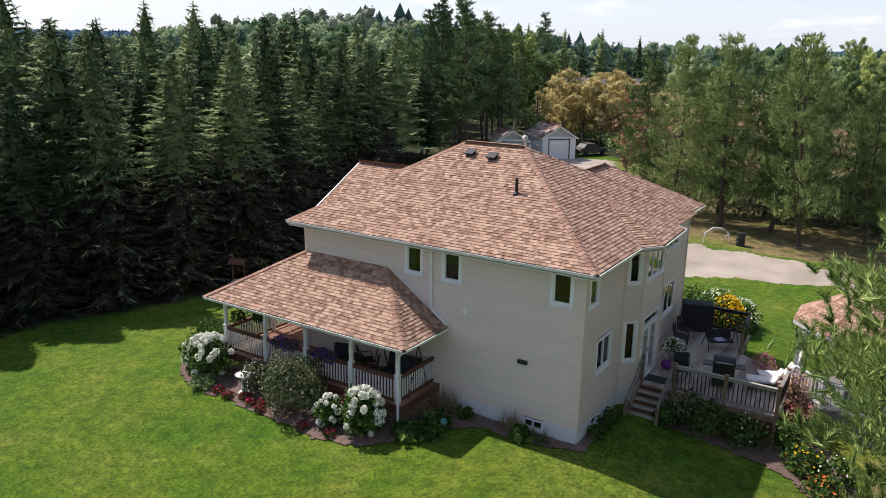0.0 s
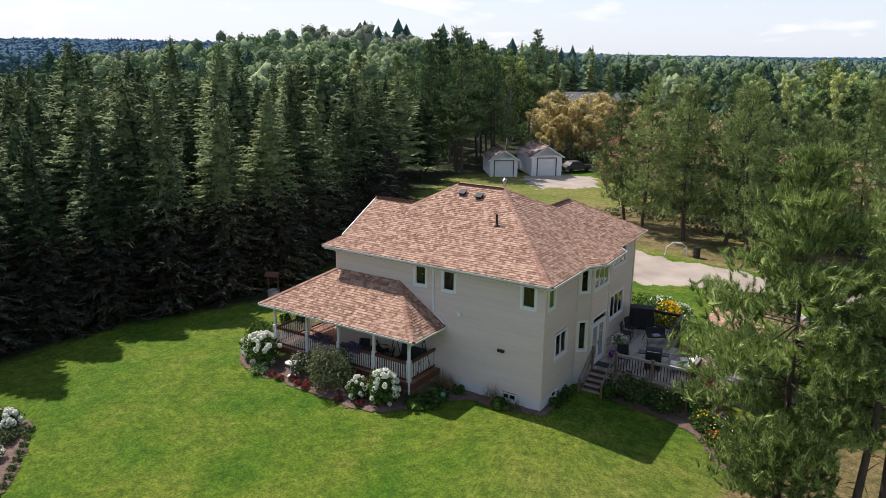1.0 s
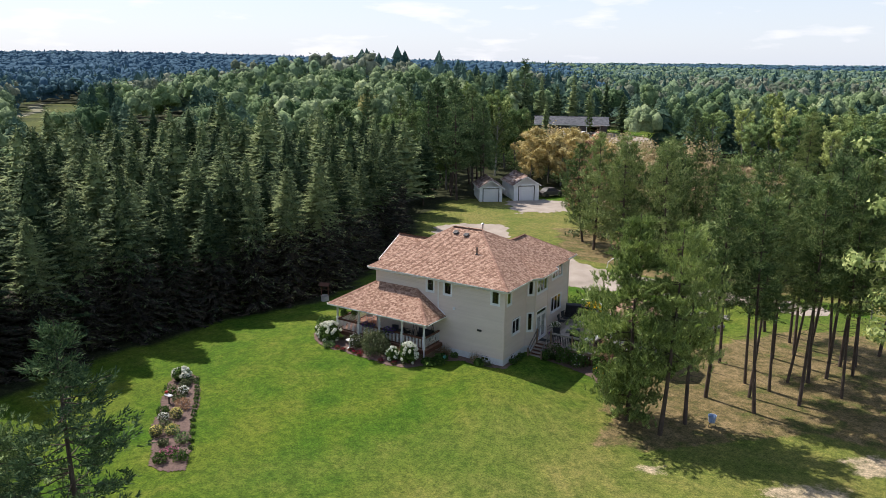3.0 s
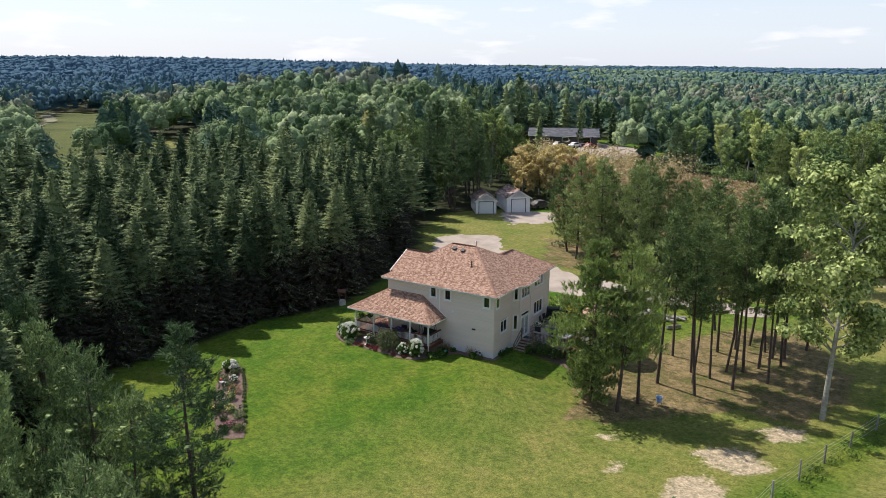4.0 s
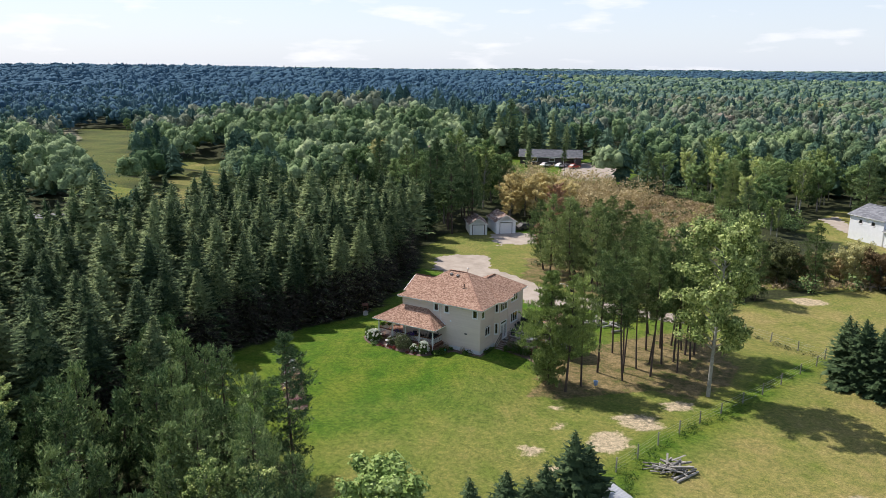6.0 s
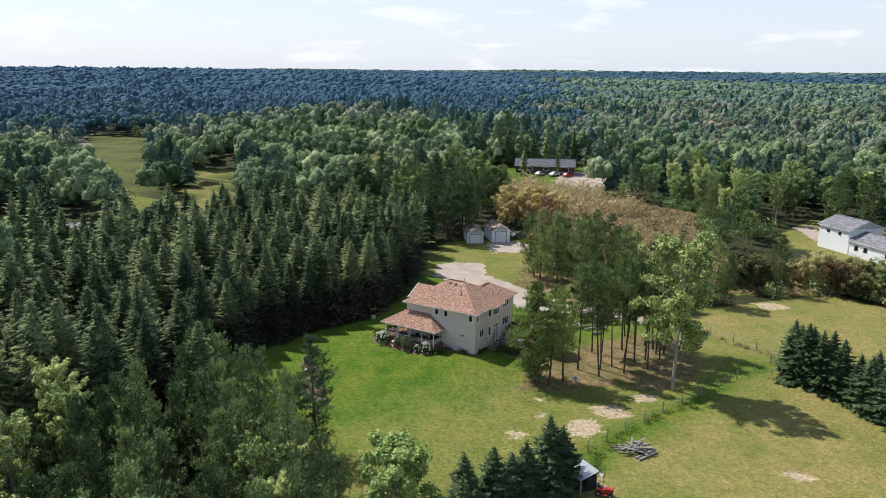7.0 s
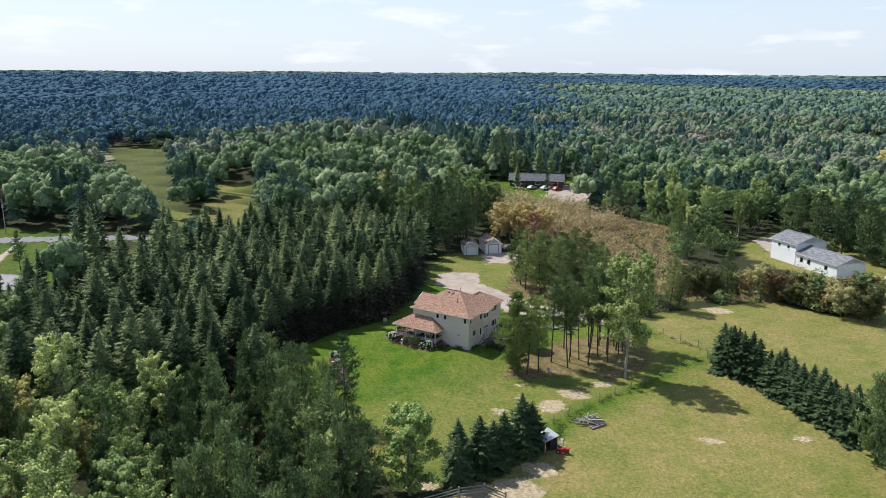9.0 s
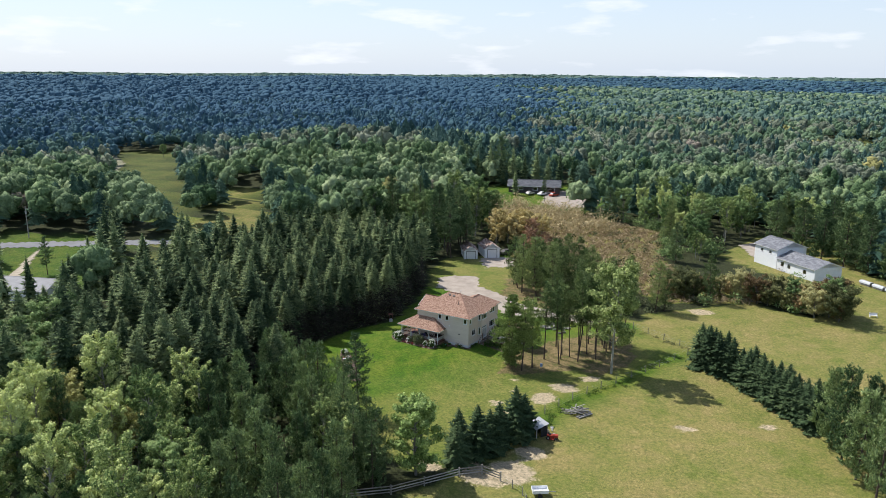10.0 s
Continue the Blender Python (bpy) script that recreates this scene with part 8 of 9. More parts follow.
gabled("bungalow", "long low bungalow with a grey roof beside the clearing", (-76, 164), 24, 21, 9.0, 2.8, 1.9, 0.6, M_DARKWALL, M_SLATEGREY, "house", ridge_along="x", windows=(("front", 4, 6, 0.9, 2.1), ("front", 10, 12, 0.9, 2.1), ("front", 15, 19, 0.2, 2.2)))
M_TINROOF = mat("grey_metal_roof", [(0.13, 0.135, 0.145), (0.20, 0.205, 0.22)], scale=0.6, rough=0.6, metal=0.0, bump=0.1, bump_scale=6)
gabled("roadside_house", "low house with a weathered grey metal roof beside the road", (-107, -30.5), 22, 14, 9, 3.0, 1.6, 0.5, M_SHEDWALL, M_TINROOF, "house", ridge_along="x")

# wishing-well style bird feeder by the spruces
t = thing("bird_feeder", "small grey wishing-well planter with a shingled canopy", "garden well", (-22.3, 6.4, zat(-22.3, 6.4)), 25)
t.scale = (0.78, 0.78, 0.85)
part("well_base", lathe(bmesh.new(), [(0.5, 0.0), (0.48, 0.55), (0.52, 0.6), (0.42, 0.6), (0.4, 0.4)], 12), M_STONE, t)
for s in (-0.42, 0.42):
    part("post", box(bmesh.new(), s - 0.05, s + 0.05, -0.05, 0.05, 0.5, 1.75, None, 0.008), M_BROWNWOOD, t)
for s in (-1, 1):
    part("canopy_board", box(bmesh.new(), -0.6, 0.6, 0, 0.52, 0, 0.035, pose(0, 0, 2.05, -36 * s, 0, 0 if s > 0 else 0) if s > 0 else pose(0, 0, 2.05, -36, 0, 180), 0.006), M_BROWNWOOD, t)
part("crank", rod(bmesh.new(), [(-0.42, 0, 1.3), (0.6, 0, 1.3), (0.6, 0.15, 1.3)], 0.02, sides=6), M_BROWNWOOD, t)

# wire fence along the pasture
gx = np.random.default_rng(91)
line = [(22.6, -15.5), (23.5, -12.2), (24.3, -8.6), (25.4, -5.2), (26.5, -1.8), (27.8, 1.7), (29.2, 5.6), (30.6, 9.0), (31.9, 13.0), (33.3, 17.6), (34.6, 21.4), (35.2, 24.6), (32.0, 25.8), (28.5, 27.2), (25.0, 28.6), (21.5, 30.0)]
fence = thing("wire_fence", "sagging wire fence on weathered wooden posts", "fence", (26.5, -1.8, zat(26.5, -1.8)))
fence.matrix_world = Matrix.Identity(4)
tops = []
for i, (x, y) in enumerate(line):
    z = zat(x, y)
    lean = gx.normal(size=2) * 0.06
    h = 1.35 * gx.uniform(0.9, 1.1)
    part("post", rod(bmesh.new(), [(x, y, z - 0.4), (x + lean[0] / 2, y + lean[1] / 2, z + h / 2), (x + lean[0], y + lean[1], z + h)], 0.075, 0.06, sides=7), M_GREYWOOD, fence)
    tops.append((x, y, z))
for hgt in (0.3, 0.65, 1.0, 1.25):
    pts = []
    for a, b in zip(tops, tops[1:]):
        for f in (0, 0.5):
            pts.append((a[0] + (b[0] - a[0]) * f, a[1] + (b[1] - a[1]) * f, a[2] + (b[2] - a[2]) * f + hgt - (0.05 if f else 0)))
    pts.append((tops[-1][0], tops[-1][1], tops[-1][2] + hgt))
    part("wire", rod(bmesh.new(), pts, 0.008, sides=3, caps=False), M_STEEL, fence)
# split rail fence at the yard
rail_line = [(11.5, -50.5), (16.0, -46.5), (18.4, -42.6), (20.9, -38.2), (23.0, -35.9), (25.9, -36.2)]
rf = thing("rail_fence", "grey split-rail fence round the yard", "fence", (20.9, -38.2, zat(20.9, -38.2)))
rf.matrix_world = Matrix.Identity(4)
for x, y in rail_line:
    z = zat(x, y)
    part("post", box(bmesh.new(), x - 0.08, x + 0.08, y - 0.08, y + 0.08, z - 0.3, z + 1.35, None, 0.015), M_GREYWOOD, rf)
for (ax, ay), (bx, by) in zip(rail_line, rail_line[1:]):
    for h in (0.35, 0.72, 1.1):
        part("rail", beam(bmesh.new(), (ax, ay, zat(ax, ay) + h), (bx, by, zat(bx, by) + h + gx.normal() * 0.03), 0.06, 0.14, 0.015), M_GREYWOOD, rf)
gate = [(25.9, -36.2), (28.0, -37.0), (29.8, -37.8), (31.0, -39.2)]
for (ax, ay), (bx, by) in zip(gate, gate[1:]):
    z0, z1 = zat(ax, ay), zat(bx, by)
    part("post", rod(bmesh.new(), [(bx, by, z1 - 0.3), (bx, by, z1 + 1.2)], 0.06, sides=7), M_GREYWOOD, rf)
    for h in (0.4, 0.8, 1.15):
        part("wire", rod(bmesh.new(), [(ax, ay, z0 + h), (bx, by, z1 + h)], 0.01, sides=4), M_STEEL, rf)

# lumber pile
lp = thing("lumber_pile", "loose heap of old grey lumber and logs in the grass", "wood pile", (26.4, -12.6, zat(26.4, -12.6)))
for k in range(34):
    a = gx.uniform(-0.9, 0.9) + (1.2 if k % 3 == 0 else 0.2)
    L_ = gx.uniform(1.1, 2.8)
    c = Vector((gx.normal() * 0.7, gx.normal() * 0.8, 0.1 + 0.6 * abs(gx.normal()) * 0.6))
    d = Vector((math.cos(a), math.sin(a), gx.uniform(-0.18, 0.3))).normalized() * L_ / 2
    p, q = c - d, c + d
    p.z, q.z = max(p.z, 0.06), max(q.z, 0.06)
    bm = beam(bmesh.new(), p, q, gx.uniform(0.09, 0.2), gx.uniform(0.04, 0.14), 0.008) if k % 4 else rod(bmesh.new(), [p, q], gx.uniform(0.07, 0.12), sides=8)
    part("plank", bm, M_GREYWOOD, lp)
for p, q in (((0.9, -1.5, 0.1), (2.1, 1.2, 0.1)), ((1.3, -1.7, 0.1), (2.4, 0.9, 0.1))):
    part("log", rod(bmesh.new(), [p, q], 0.13, 0.11, sides=9), M_GREYWOOD, lp)

# lean-to with a metal roof and a red mower beside it
sh = thing("lean_to", "small black lean-to shelter with a shiny sheet metal roof", "shelter", (24.4, -21.9, zat(24.4, -21.9)), -30)
for x, y, h in ((-1.05, -0.9, 1.45), (1.05, -0.9, 1.45), (-1.05, 0.9, 1.85), (1.05, 0.9, 1.85)):
    part("post", box(bmesh.new(), x - 0.06, x + 0.06, y - 0.06, y + 0.06, -0.3, h), M_GREYWOOD, sh)
for r in ((-1.12, -1.08, -0.95, 0.95), (-1.08, 1.08, 0.93, 0.97)):
    part("wall_sheet", bm_box(r[0], r[1], r[2], r[3], 0.0, 1.45), M_DARKFAB, sh)
part("wall_sheet", bm_box(1.08, 1.12, -0.2, 0.95, 0.0, 1.45), M_DARKFAB, sh)
V, F = [], []
for k in range(33):
    x = -1.3 + 2.6 * k / 32
    zz = 0.02 * math.sin(k * 1.57)
    V += [(x, -1.15, 1.45 + zz), (x, 1.1, 1.95 + zz), (x, -1.15, 1.43 + zz), (x, 1.1, 1.93 + zz)]
for k in range(32):
    i = 4 * k
    F += [(i, i + 4, i + 5, i + 1), (i + 2, i + 3, i + 7, i + 6)]
soup("roof_sheet", V, F, M_STEEL, sh)
tr = thing("garden_tractor", "red garden tractor with black tyres", "tractor", (26.9, -22.3, zat(26.9, -22.3)), 10)
part("body", box(bmesh.new(), -0.75, 0.1, -0.3, 0.3, 0.35, 0.75, None, 0.06), M_RED, tr)
part("bonnet", box(bmesh.new(), 0.1, 0.85, -0.24, 0.24, 0.4, 0.85, None, 0.06), M_RED, tr)
part("seat", box(bmesh.new(), -0.55, -0.15, -0.22, 0.22, 0.75, 0.85, None, 0.03), M_BLACK, tr)
part("backrest", box(bmesh.new(), -0.6, -0.52, -0.22, 0.22, 0.85, 1.15, None, 0.03), M_BLACK, tr)
part("steering_wheel", rod(bmesh.new(), [(0.08 + 0.14 * math.cos(a) * 0.6, 0.16 * math.sin(a), 1.0 + 0.08 * math.cos(a)) for a in np.linspace(0, 6.28, 13)], 0.015, sides=5), M_BLACK, tr)
part("mower_deck", box(bmesh.new(), -0.3, 0.35, -0.5, 0.5, 0.12, 0.3, None, 0.05), M_RED, tr)
for x, y, r in ((-0.5, -0.36, 0.28), (-0.5, 0.36, 0.28), (0.6, -0.32, 0.19), (0.6, 0.32, 0.19)):
    w = part("wheel", rod(bmesh.new(), [(x, y - 0.09, r), (x, y + 0.09, r)], r, sides=16), M_RUBBER, tr)
    part("rim", rod(bmesh.new(), [(x, y - 0.095, r), (x, y + 0.095, r)], r * 0.5, sides=12), M_STEEL, w)
for k in range(14):
    x, y = 25.3 + gx.normal() * 0.6, -20.2 + gx.normal() * 0.8
    st = part("stone", bmesh.new(), M_STONE)
    bm = bmesh.new()
    bmesh.ops.create_icosphere(bm, subdivisions=1, radius=gx.uniform(0.12, 0.3))
    for v in bm.verts:
        v.co = v.co * gx.uniform(0.8, 1.2)
    bm.to_mesh(st.data)
    bm.free()
    st.matrix_world = pose(x, y, zat(x, y) + 0.05)
    tagged(st, "grey field stone in the rough grass", "stone", group="field stones")

# small white utility trailer
ut = thing("utility_trailer", "small white box utility trailer with black wheels", "trailer", (31.6, -36.6, zat(31.6, -36.6)), 35)
for r in ((-1.0, 1.0, -0.62, -0.58), (-1.0, 1.0, 0.58, 0.62), (-1.0, -0.96, -0.58, 0.58), (0.96, 1.0, -0.58, 0.58)):
    part("side_panel", bm_box(*r, 0.55, 0.95), M_WHITE, ut)
part("bed", bm_box(-0.98, 0.98, -0.6, 0.6, 0.5, 0.55), M_WHITE, ut)
part("drawbar", beam(bmesh.new(), (1.0, 0, 0.5), (2.0, 0, 0.45), 0.08, 0.08), M_STEEL, ut)
for y in (-0.72, 0.72):
    part("wheel", rod(bmesh.new(), [(-0.1, y - 0.09, 0.3), (-0.1, y + 0.09, 0.3)], 0.3, sides=16), M_RUBBER, ut)

# white hoop frame and dark barrel by the drive, pail under the pines
hp = thing("hoop_frame", "white bent tube frame standing on the dry grass", "play frame", (-3.9, 34.0, zat(-3.9, 34.0)), 30)
part("tube", rod(bmesh.new(), [(-0.9, 0, 0.0), (-0.8, 0, 0.7), (-0.3, 0, 1.1), (0.4, 0, 1.05), (0.85, 0, 0.7), (0.95, 0, 0.0)], 0.05, sides=8), M_WHITE, hp)
part("tube", rod(bmesh.new(), [(0.85, 0, 0.7), (0.8, 0.6, 0.3), (0.7, 0.9, 0.0)], 0.045, sides=8), M_WHITE, hp)
br = thing("barrel", "dark rusty barrel beside the drive", "barrel", (-2.3, 34.3, zat(-2.3, 34.3)))
part("drum", lathe(bmesh.new(), [(0.3, 0.0), (0.3, 0.28), (0.32, 0.3), (0.3, 0.32), (0.3, 0.58), (0.32, 0.6), (0.3, 0.62), (0.3, 0.9)], 16), M_BLACK, br)
pl = thing("pail", "pale blue pail on a low stand under the pines", "pail", (14.4, 1.0, zat(14.4, 1.0)))
part("bucket", lathe(bmesh.new(), [(0.2, 0.3), (0.26, 0.75), (0.28, 0.76), (0.25, 0.74), (0.2, 0.5)], 14), mat("pale_blue_plastic", [(0.2, 0.3, 0.5), (0.4, 0.5, 0.62)], rough=0.4), pl)
for k in range(3):
    a = k * 2.094
    part("leg", rod(bmesh.new(), [(0.3 * math.cos(a), 0.3 * math.sin(a), 0), (0.15 * math.cos(a), 0.15 * math.sin(a), 0.34)], 0.02, sides=5), M_BLACK, pl)
# low stacks and junk under the grove
for k in range(16):
    x, y = 7.6 + gx.uniform(-2.2, 3.0), 21.2 + gx.uniform(-1.8, 2.6)
    ob = part("firewood_log", rod(bmesh.new(), [(-gx.uniform(0.4, 1.3), 0, 0.16), (gx.uniform(0.4, 1.3), 0, 0.16)], gx.uniform(0.12, 0.2), sides=9), M_GREYWOOD)
    ob.matrix_world = pose(x, y, zat(x, y) + 0.1, 0, 0, gx.uniform(0, 180))
    tagged(ob, "grey sawn log lying under the pines", "log", group="logs under the pines")
# covered timber stacks in the shade of the old pines, a brush heap and a stump
M_TARP = mat("pale_grey_tarpaulin", [(0.42, 0.44, 0.47), (0.62, 0.64, 0.66)], scale=2.0, rough=0.6, bump=0.3, bump_scale=6)
for k in range(5):
    x, y = 59.5 + 2.9 * k, 93.5 - 2.6 * k
    t = thing("timber_stack", "stack of sawn timber under a pale grey tarpaulin", "timber stack", (x, y, zat(x, y)), -42, group="covered timber stacks")
    for row in range(3):
        part("timber", box(bmesh.new(), -1.5, 1.5, -0.55, 0.55, 0.08 + 0.3 * row, 0.32 + 0.3 * row, None, 0.02), M_GREYWOOD, t)
    for sx in (-1.1, 1.1):
        part("bearer", box(bmesh.new(), sx - 0.08, sx + 0.08, -0.6, 0.6, 0.0, 0.08), M_GREYWOOD, t)
    V, F = [], []
    for a in range(13):
        for b, (yy, zz) in enumerate(((-0.68, 0.5), (-0.63, 0.8), (-0.58, 0.99), (0.0, 1.07), (0.58, 0.99), (0.63, 0.8), (0.68, 0.5))):
            V.append((-1.62 + 0.27 * a, yy + 0.04 * math.sin(2.1 * a + b), zz + 0.03 * math.sin(1.7 * a + 2 * b + k)))
    for a in range(12):
        for b in range(6):
            i = 7 * a + b
            F.append((i, i + 7, i + 8, i + 1))
    soup("tarpaulin", V, F, M_TARP, t, smooth=True)
bh = thing("brush_heap", "heap of brown brush and broken boards beside the white house", "brush heap", (40.2, 97.2, zat(40.2, 97.2)))
for k in range(46):
    a, e = gx.uniform(0, 6.28), gx.uniform(0.1, 0.9)
    c = Vector((gx.normal() * 0.9, gx.normal() * 0.7, 0.1 + abs(gx.normal()) * 0.4))
    d = Vector((math.cos(a), math.sin(a), e)).normalized() * gx.uniform(0.5, 1.2)
    part("branch" if k % 4 else "board", rod(bmesh.new(), [c - d * 0.5, c + d * 0.2 + Vector((0, 0, 0.08)), c + d], 0.035, 0.015, sides=5) if k % 4 else beam(bmesh.new(), c - d, c + d, 0.14, 0.03), M_BARK_PINE if k % 4 else M_POSTWOOD, bh)
st = thing("tree_stump", "low weathered stump with split wood in the pasture", "stump", (38.8, 64.4, zat(38.8, 64.4)))
part("stump", lathe(bmesh.new(), [(0.62, -0.1), (0.5, 0.12), (0.44, 0.4), (0.42, 0.52), (0.36, 0.55)], 12), M_BARK_GREY, st)
part("split_log", rod(bmesh.new(), [(0.5, -0.6, 0.14), (1.5, 0.1, 0.14)], 0.15, 0.13, sides=9), M_WHITEWOOD, st)
part("split_log", rod(bmesh.new(), [(-0.9, -0.5, 0.13), (0.2, -0.9, 0.13)], 0.14, 0.12, sides=9), M_GREYWOOD, st)
# utility pole at the road
up = thing("utility_pole", "weathered wooden utility pole beside the road", "utility pole", (-162, 10, zat(-162, 10)))
part("pole", rod(bmesh.new(), [(0, 0, -0.5), (0, 0, 10)], 0.17, 0.11, sides=8), M_GREYWOOD, up)
part("cross_arm", beam(bmesh.new(), (-1.1, 0, 9.3), (1.1, 0, 9.3), 0.1, 0.12), M_GREYWOOD, up)
part("transformer", lathe(bmesh.new(), [(0.25, 7.6), (0.27, 7.7), (0.27, 8.4), (0.2, 8.5)], 12), M_STEEL, up)


def car(x, y, rz, body, label, z=None):
    t = thing("car", label, "car", (x, y, zat(x, y) + 0.09), rz, group="parked cars")
    bm = bmesh.new()
    prof = [(-2.15, 0.35), (-2.2, 0.75), (-2.05, 0.95), (-1.3, 1.02), (1.0, 1.0), (2.0, 0.85), (2.2, 0.6), (2.15, 0.35)]
    L_ = [[bm.verts.new((a, s * 0.88, b)) for a, b in prof] for s in (-1, 1)]
    for k in range(len(prof)):
        j = (k + 1) % len(prof)
        bm.faces.new((L_[0][k], L_[0][j], L_[1][j], L_[1][k]))
    bm.faces.new(L_[0][::-1]), bm.faces.new(L_[1])
    part("body", bm, body, t)
    bm = bmesh.new()
    prof = [(-1.6, 1.0), (-1.1, 1.45), (0.3, 1.48), (1.05, 1.0)]
    L_ = [[bm.verts.new((a, s * (0.82 if b < 1.2 else 0.68), b)) for a, b in prof] for s in (-1, 1)]
    for k in range(4):
        j = (k + 1) % 4
        bm.faces.new((L_[0][k], L_[0][j], L_[1][j], L_[1][k]))
    bm.faces.new(L_[0][::-1]), bm.faces.new(L_[1])
    part("cabin_glass", bm, M_BLACK, t)
    part("roof_panel", bm_box(-1.08, 0.28, -0.68, 0.68, 1.47, 1.5), body, t)
    for a in (-1.35, 1.35):
        for s in (-0.82, 0.82):
            part("wheel", rod(bmesh.new(), [(a, s - 0.1, 0.32), (a, s + 0.1, 0.32)], 0.32, sides=14), M_RUBBER, t)


car(-57.5, 168.5, 70, M_RED, "red car parked at the far bungalow")
car(-62, 167, 75, M_WHITE, "white car parked at the far bungalow")
car(-66.5, 164.5, 80, M_STEEL, "silver car parked at the far bungalow")
car(-29.5, 73.0, 60, M_DARKWALL, "dark vehicle parked beside the sheds")
t = thing("garden_bench", "white slatted garden bench on the far lawn", "bench", (62.5, 66, zat(62.5, 66)), 20)
part("seat", box(bmesh.new(), -0.8, 0.8, -0.25, 0.25, 0.42, 0.47), M_WHITE, t)
part("backrest", box(bmesh.new(), -0.8, 0.8, 0.24, 0.28, 0.47, 0.95), M_WHITE, t)
for sx in (-0.7, 0.7):
    part("leg_frame", box(bmesh.new(), sx - 0.04, sx + 0.04, -0.25, 0.28, 0.0, 0.6), M_WHITE, t)

# ---- rough growth ----
def scrub(name, label, poly, gap, h, r, leafy, lobes=34, size=0.34, kind="stuff", g=None, keep=1.0, avoid=()):
    g = g or np.random.default_rng(int(gap * 100 + h * 10))
    pts = np.array(scatter(poly, gap, g, avoid, 0.9))
    pts = pts[g.random(len(pts)) < keep]
    n = len(pts)
    hs, rs = h * g.uniform(0.5, 1.4, n), r * g.uniform(0.6, 1.3, n)
    d = unit(g.normal(size=(n, lobes, 3)))
    q = g.uniform(0.6, 1.0, (n, lobes, 1))
    C = d * q * np.stack([rs, rs, hs * 0.5], -1)[:, None] + np.stack([pts[:, 0], pts[:, 1], zg(pts[:, 0], pts[:, 1]) + hs * 0.5], -1)[:, None]
    C, d = C.reshape(-1, 3), d.reshape(-1, 3)
    return tagged(soup(name, *leaf_chips(C, size * np.repeat(rs, lobes) * g.uniform(0.6, 1.2, n * lobes), g, flat=0.3, out=d), leafy), label, "scrub", kind=kind)


M_OLIVE = leafmat("olive_turning_leaves", [(0.085, 0.100, 0.040), (0.245, 0.250, 0.100), (0.450, 0.420, 0.190)], spread=0.38, translucent=0.12, each=0.6)
M_GOLDOLIVE = leafmat("golden_brown_turning_leaves", [(0.130, 0.090, 0.045), (0.330, 0.240, 0.110), (0.520, 0.400, 0.200)], spread=0.38, translucent=0.12, each=0.6)
M_SCRUB = leafmat("tawny_scrub_leaves", [(0.27, 0.205, 0.120), (0.37, 0.285, 0.170), (0.46, 0.37, 0.230)], spread=0.25, translucent=0.2)
scrub("tawny_scrub", "tawny brown scrub over the clearing", SCRUB, 1.5, 1.0, 1.15, M_SCRUB, lobes=38, size=0.3)
scrub("green_scrub", "green bushes dotted through the clearing", SCRUB, 5.2, 1.6, 1.3, M_SHRUB, lobes=30, size=0.4, keep=0.6)
scrub("understorey", "green bushes between the clearing and the woods", [(-72, 100), (-72, 150), (-30, 146), (10, 140), (24, 106), (60, 96), (60, 60), (40, 54), (10, 54), (-16, 62), (-40, 92)], 3.4, 2.6, 2.0, M_MAPLE, lobes=150, size=0.17, avoid=([(12, 66), (40, 62), (40, 102), (12, 102)], SCRUB, WHITEYARD, FARYARD, FIELD, LAWN))
scrub("autumn_bushes", "golden brown bushes turning in autumn before the bungalow", [(-66, 124), (-50, 106), (-22, 104), (-12, 116), (-32, 134), (-60, 140)], 3.0, 5.4, 2.1, M_YELLOW, lobes=110, size=0.2)
scrub("understorey", "light green young trees behind the spruce plantation", [(-46, 66), (-56, 82), (-84, 102), (-118, 78), (-114, 40), (-104, 60), (-80, 88), (-58, 72)], 3.4, 7.5, 2.5, M_MAPLE, lobes=340, size=0.13, avoid=(CLEAR,))
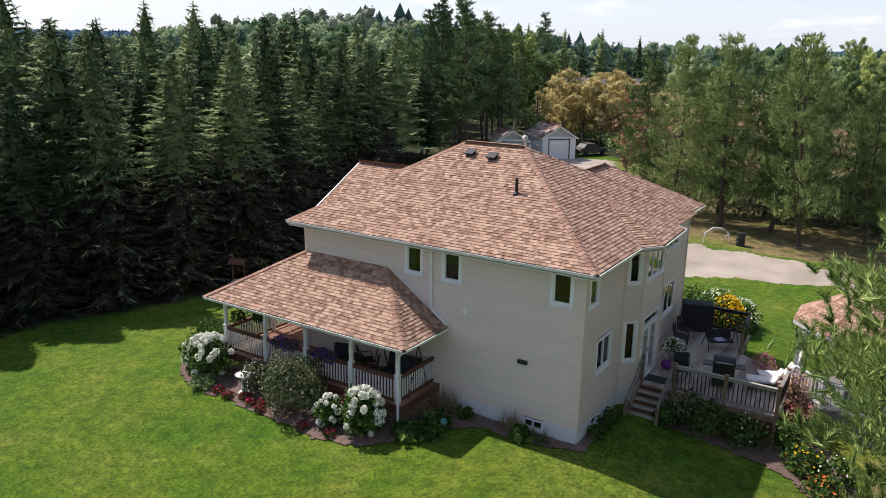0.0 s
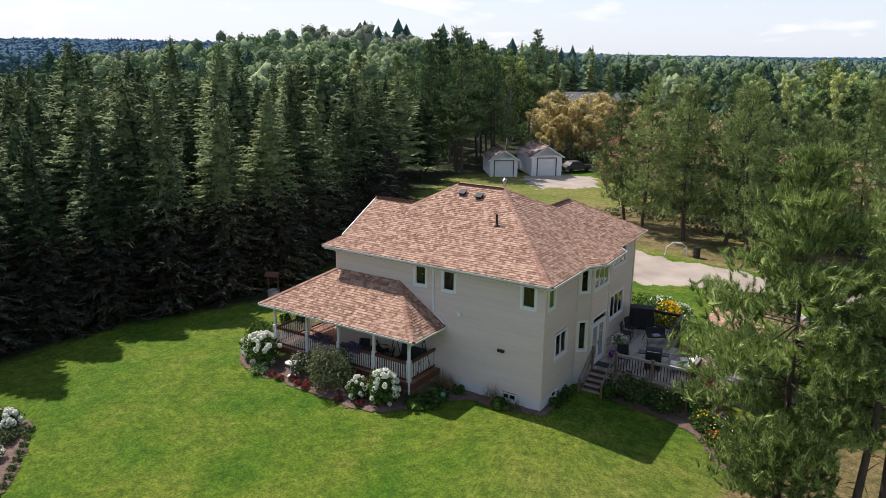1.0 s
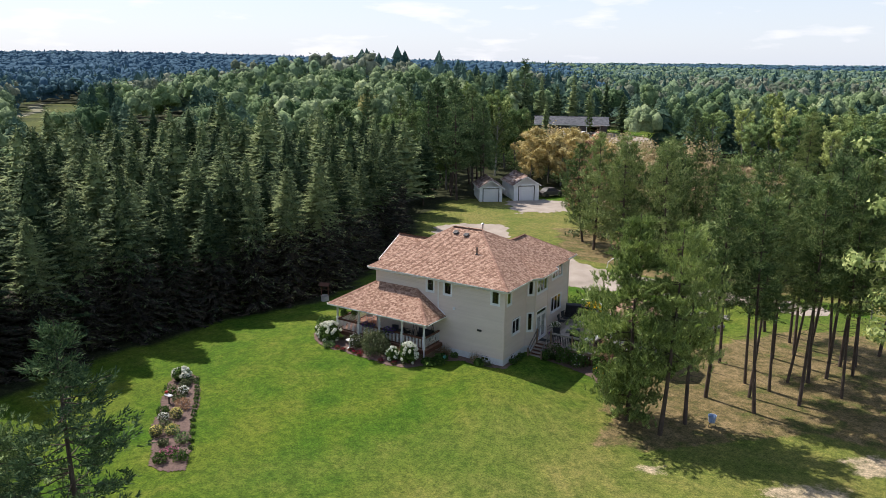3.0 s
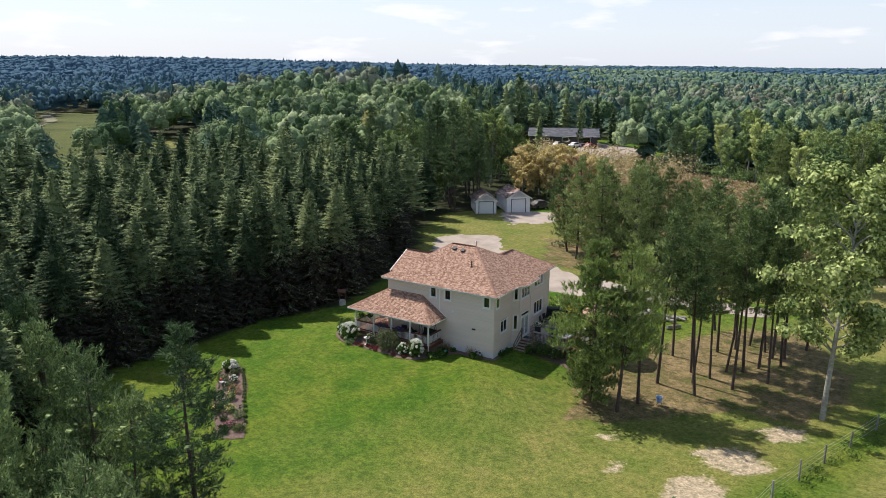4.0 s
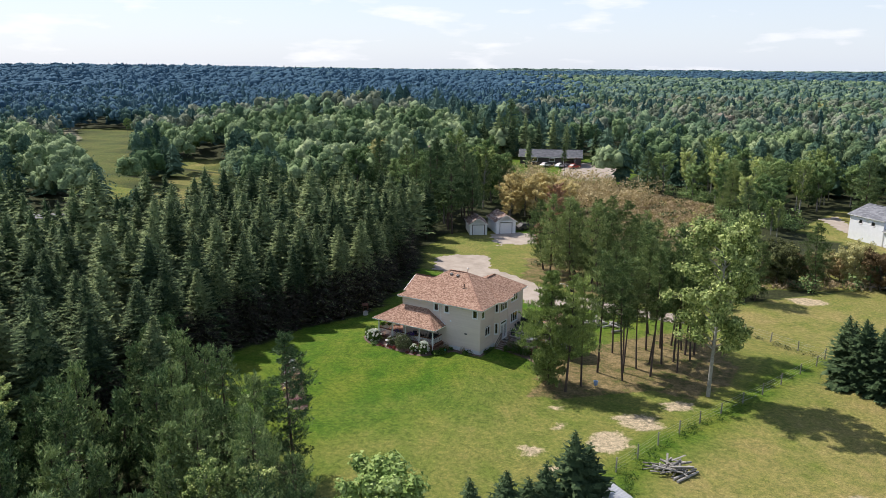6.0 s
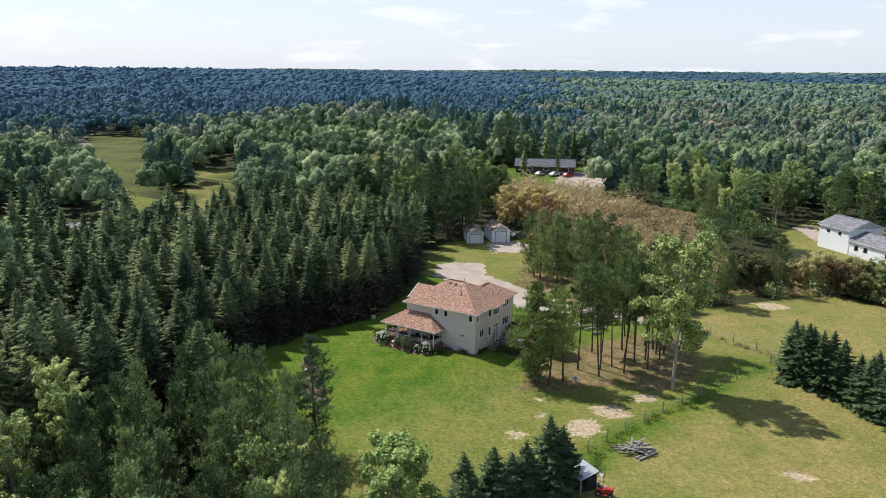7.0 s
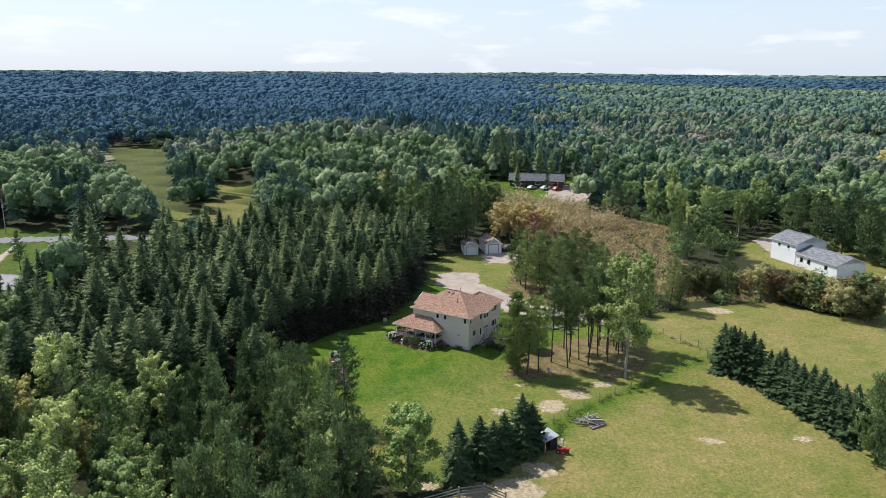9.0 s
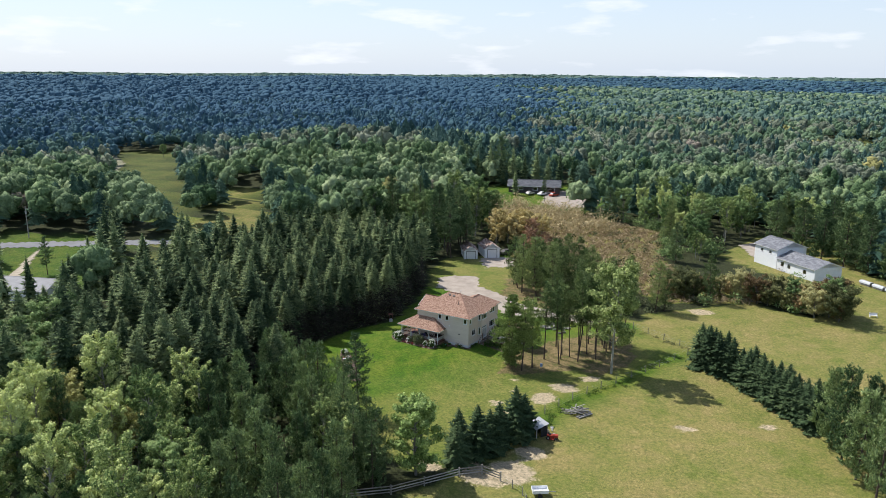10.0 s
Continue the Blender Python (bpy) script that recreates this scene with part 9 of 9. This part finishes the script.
scrub("pine_undergrowth", "olive undergrowth beneath the pines", [(-16, 47), (-8, 43.5), (2, 42), (18, 40), (26, 46), (12, 56), (-10, 62)], 2.0, 1.7, 1.3, M_SHRUB, lobes=60, size=0.24)
scrub("orange_bushes", "orange-brown bushes behind the sheds", [(-50, 104), (-34, 108), (-22, 88), (-20, 72), (-27, 74), (-34, 86)], 4.0, 4.2, 2.0, M_RUST, lobes=60, size=0.3)
bushes = [tree("turning_bush", "olive and golden bush turning in autumn beside the pasture", broad_parts(610 + i, H=5.4, R=2.6, base=0.06, limbs=44, leaves=7000, size=0.19, trunk=0.1, heart_size=0.3), M_BARK_GREY, m_, "bush") for i, m_ in enumerate((M_OLIVE, M_GOLDOLIVE))]
gb = np.random.default_rng(62)
spots_ = [(31 + 26 * u + gb.normal() * 0.8, 66 - 8.5 * u + v + gb.normal() * 0.7) for v in (0.0, 3.6) for u in np.arange(0.02 if v == 0 else 0.25, 1.02, 0.085)]
kind_ = [(0, 1, 0, 2, 1, 0, 0, 2, 1)[i % 9] for i in range(len(spots_))]
sizes_ = [(0.62 + 0.62 * gb.random() ** 1.3) * (1.2 if p[0] > 50 else 1.0) for p in spots_]
for k in (0, 1):
    plant_copies(bushes[k:k + 1], [(*p, q) for p, q, m_ in zip(spots_, sizes_, kind_) if m_ == k] + ([(24.4, 57.3, 1.2), (26.4, 58.6, 0.9), (22.6, 59.4, 0.95)] if k == 0 else [(28.2, 62.6, 0.75), (20.6, 58.2, 0.7)]), "bushes along the pasture", gw)
more_copies(kinds[1], [(*p, 0.5 * q) for p, q, m_ in zip(spots_, sizes_, kind_) if m_ == 2] + [(54.4, 60.6, 0.78), (56.6, 59.6, 0.7)], "bushes along the pasture", gw)
scrub("fence_weeds", "tall green weeds along the fence", [(22, -15), (24, -8), (27, 0), (29.6, 6), (30.4, 5.6), (27.8, -1), (25.4, -8), (24.5, -14), (26, -19), (23.5, -20)], 0.8, 0.5, 0.45, M_GREENLEAF, lobes=40, size=0.22)
scrub("fence_weeds", "dry weeds along the far fence", [(21, 29.5), (35, 25), (34.8, 23.6), (20.8, 28.4)], 0.8, 0.5, 0.45, M_SHRUB, lobes=40, size=0.22)
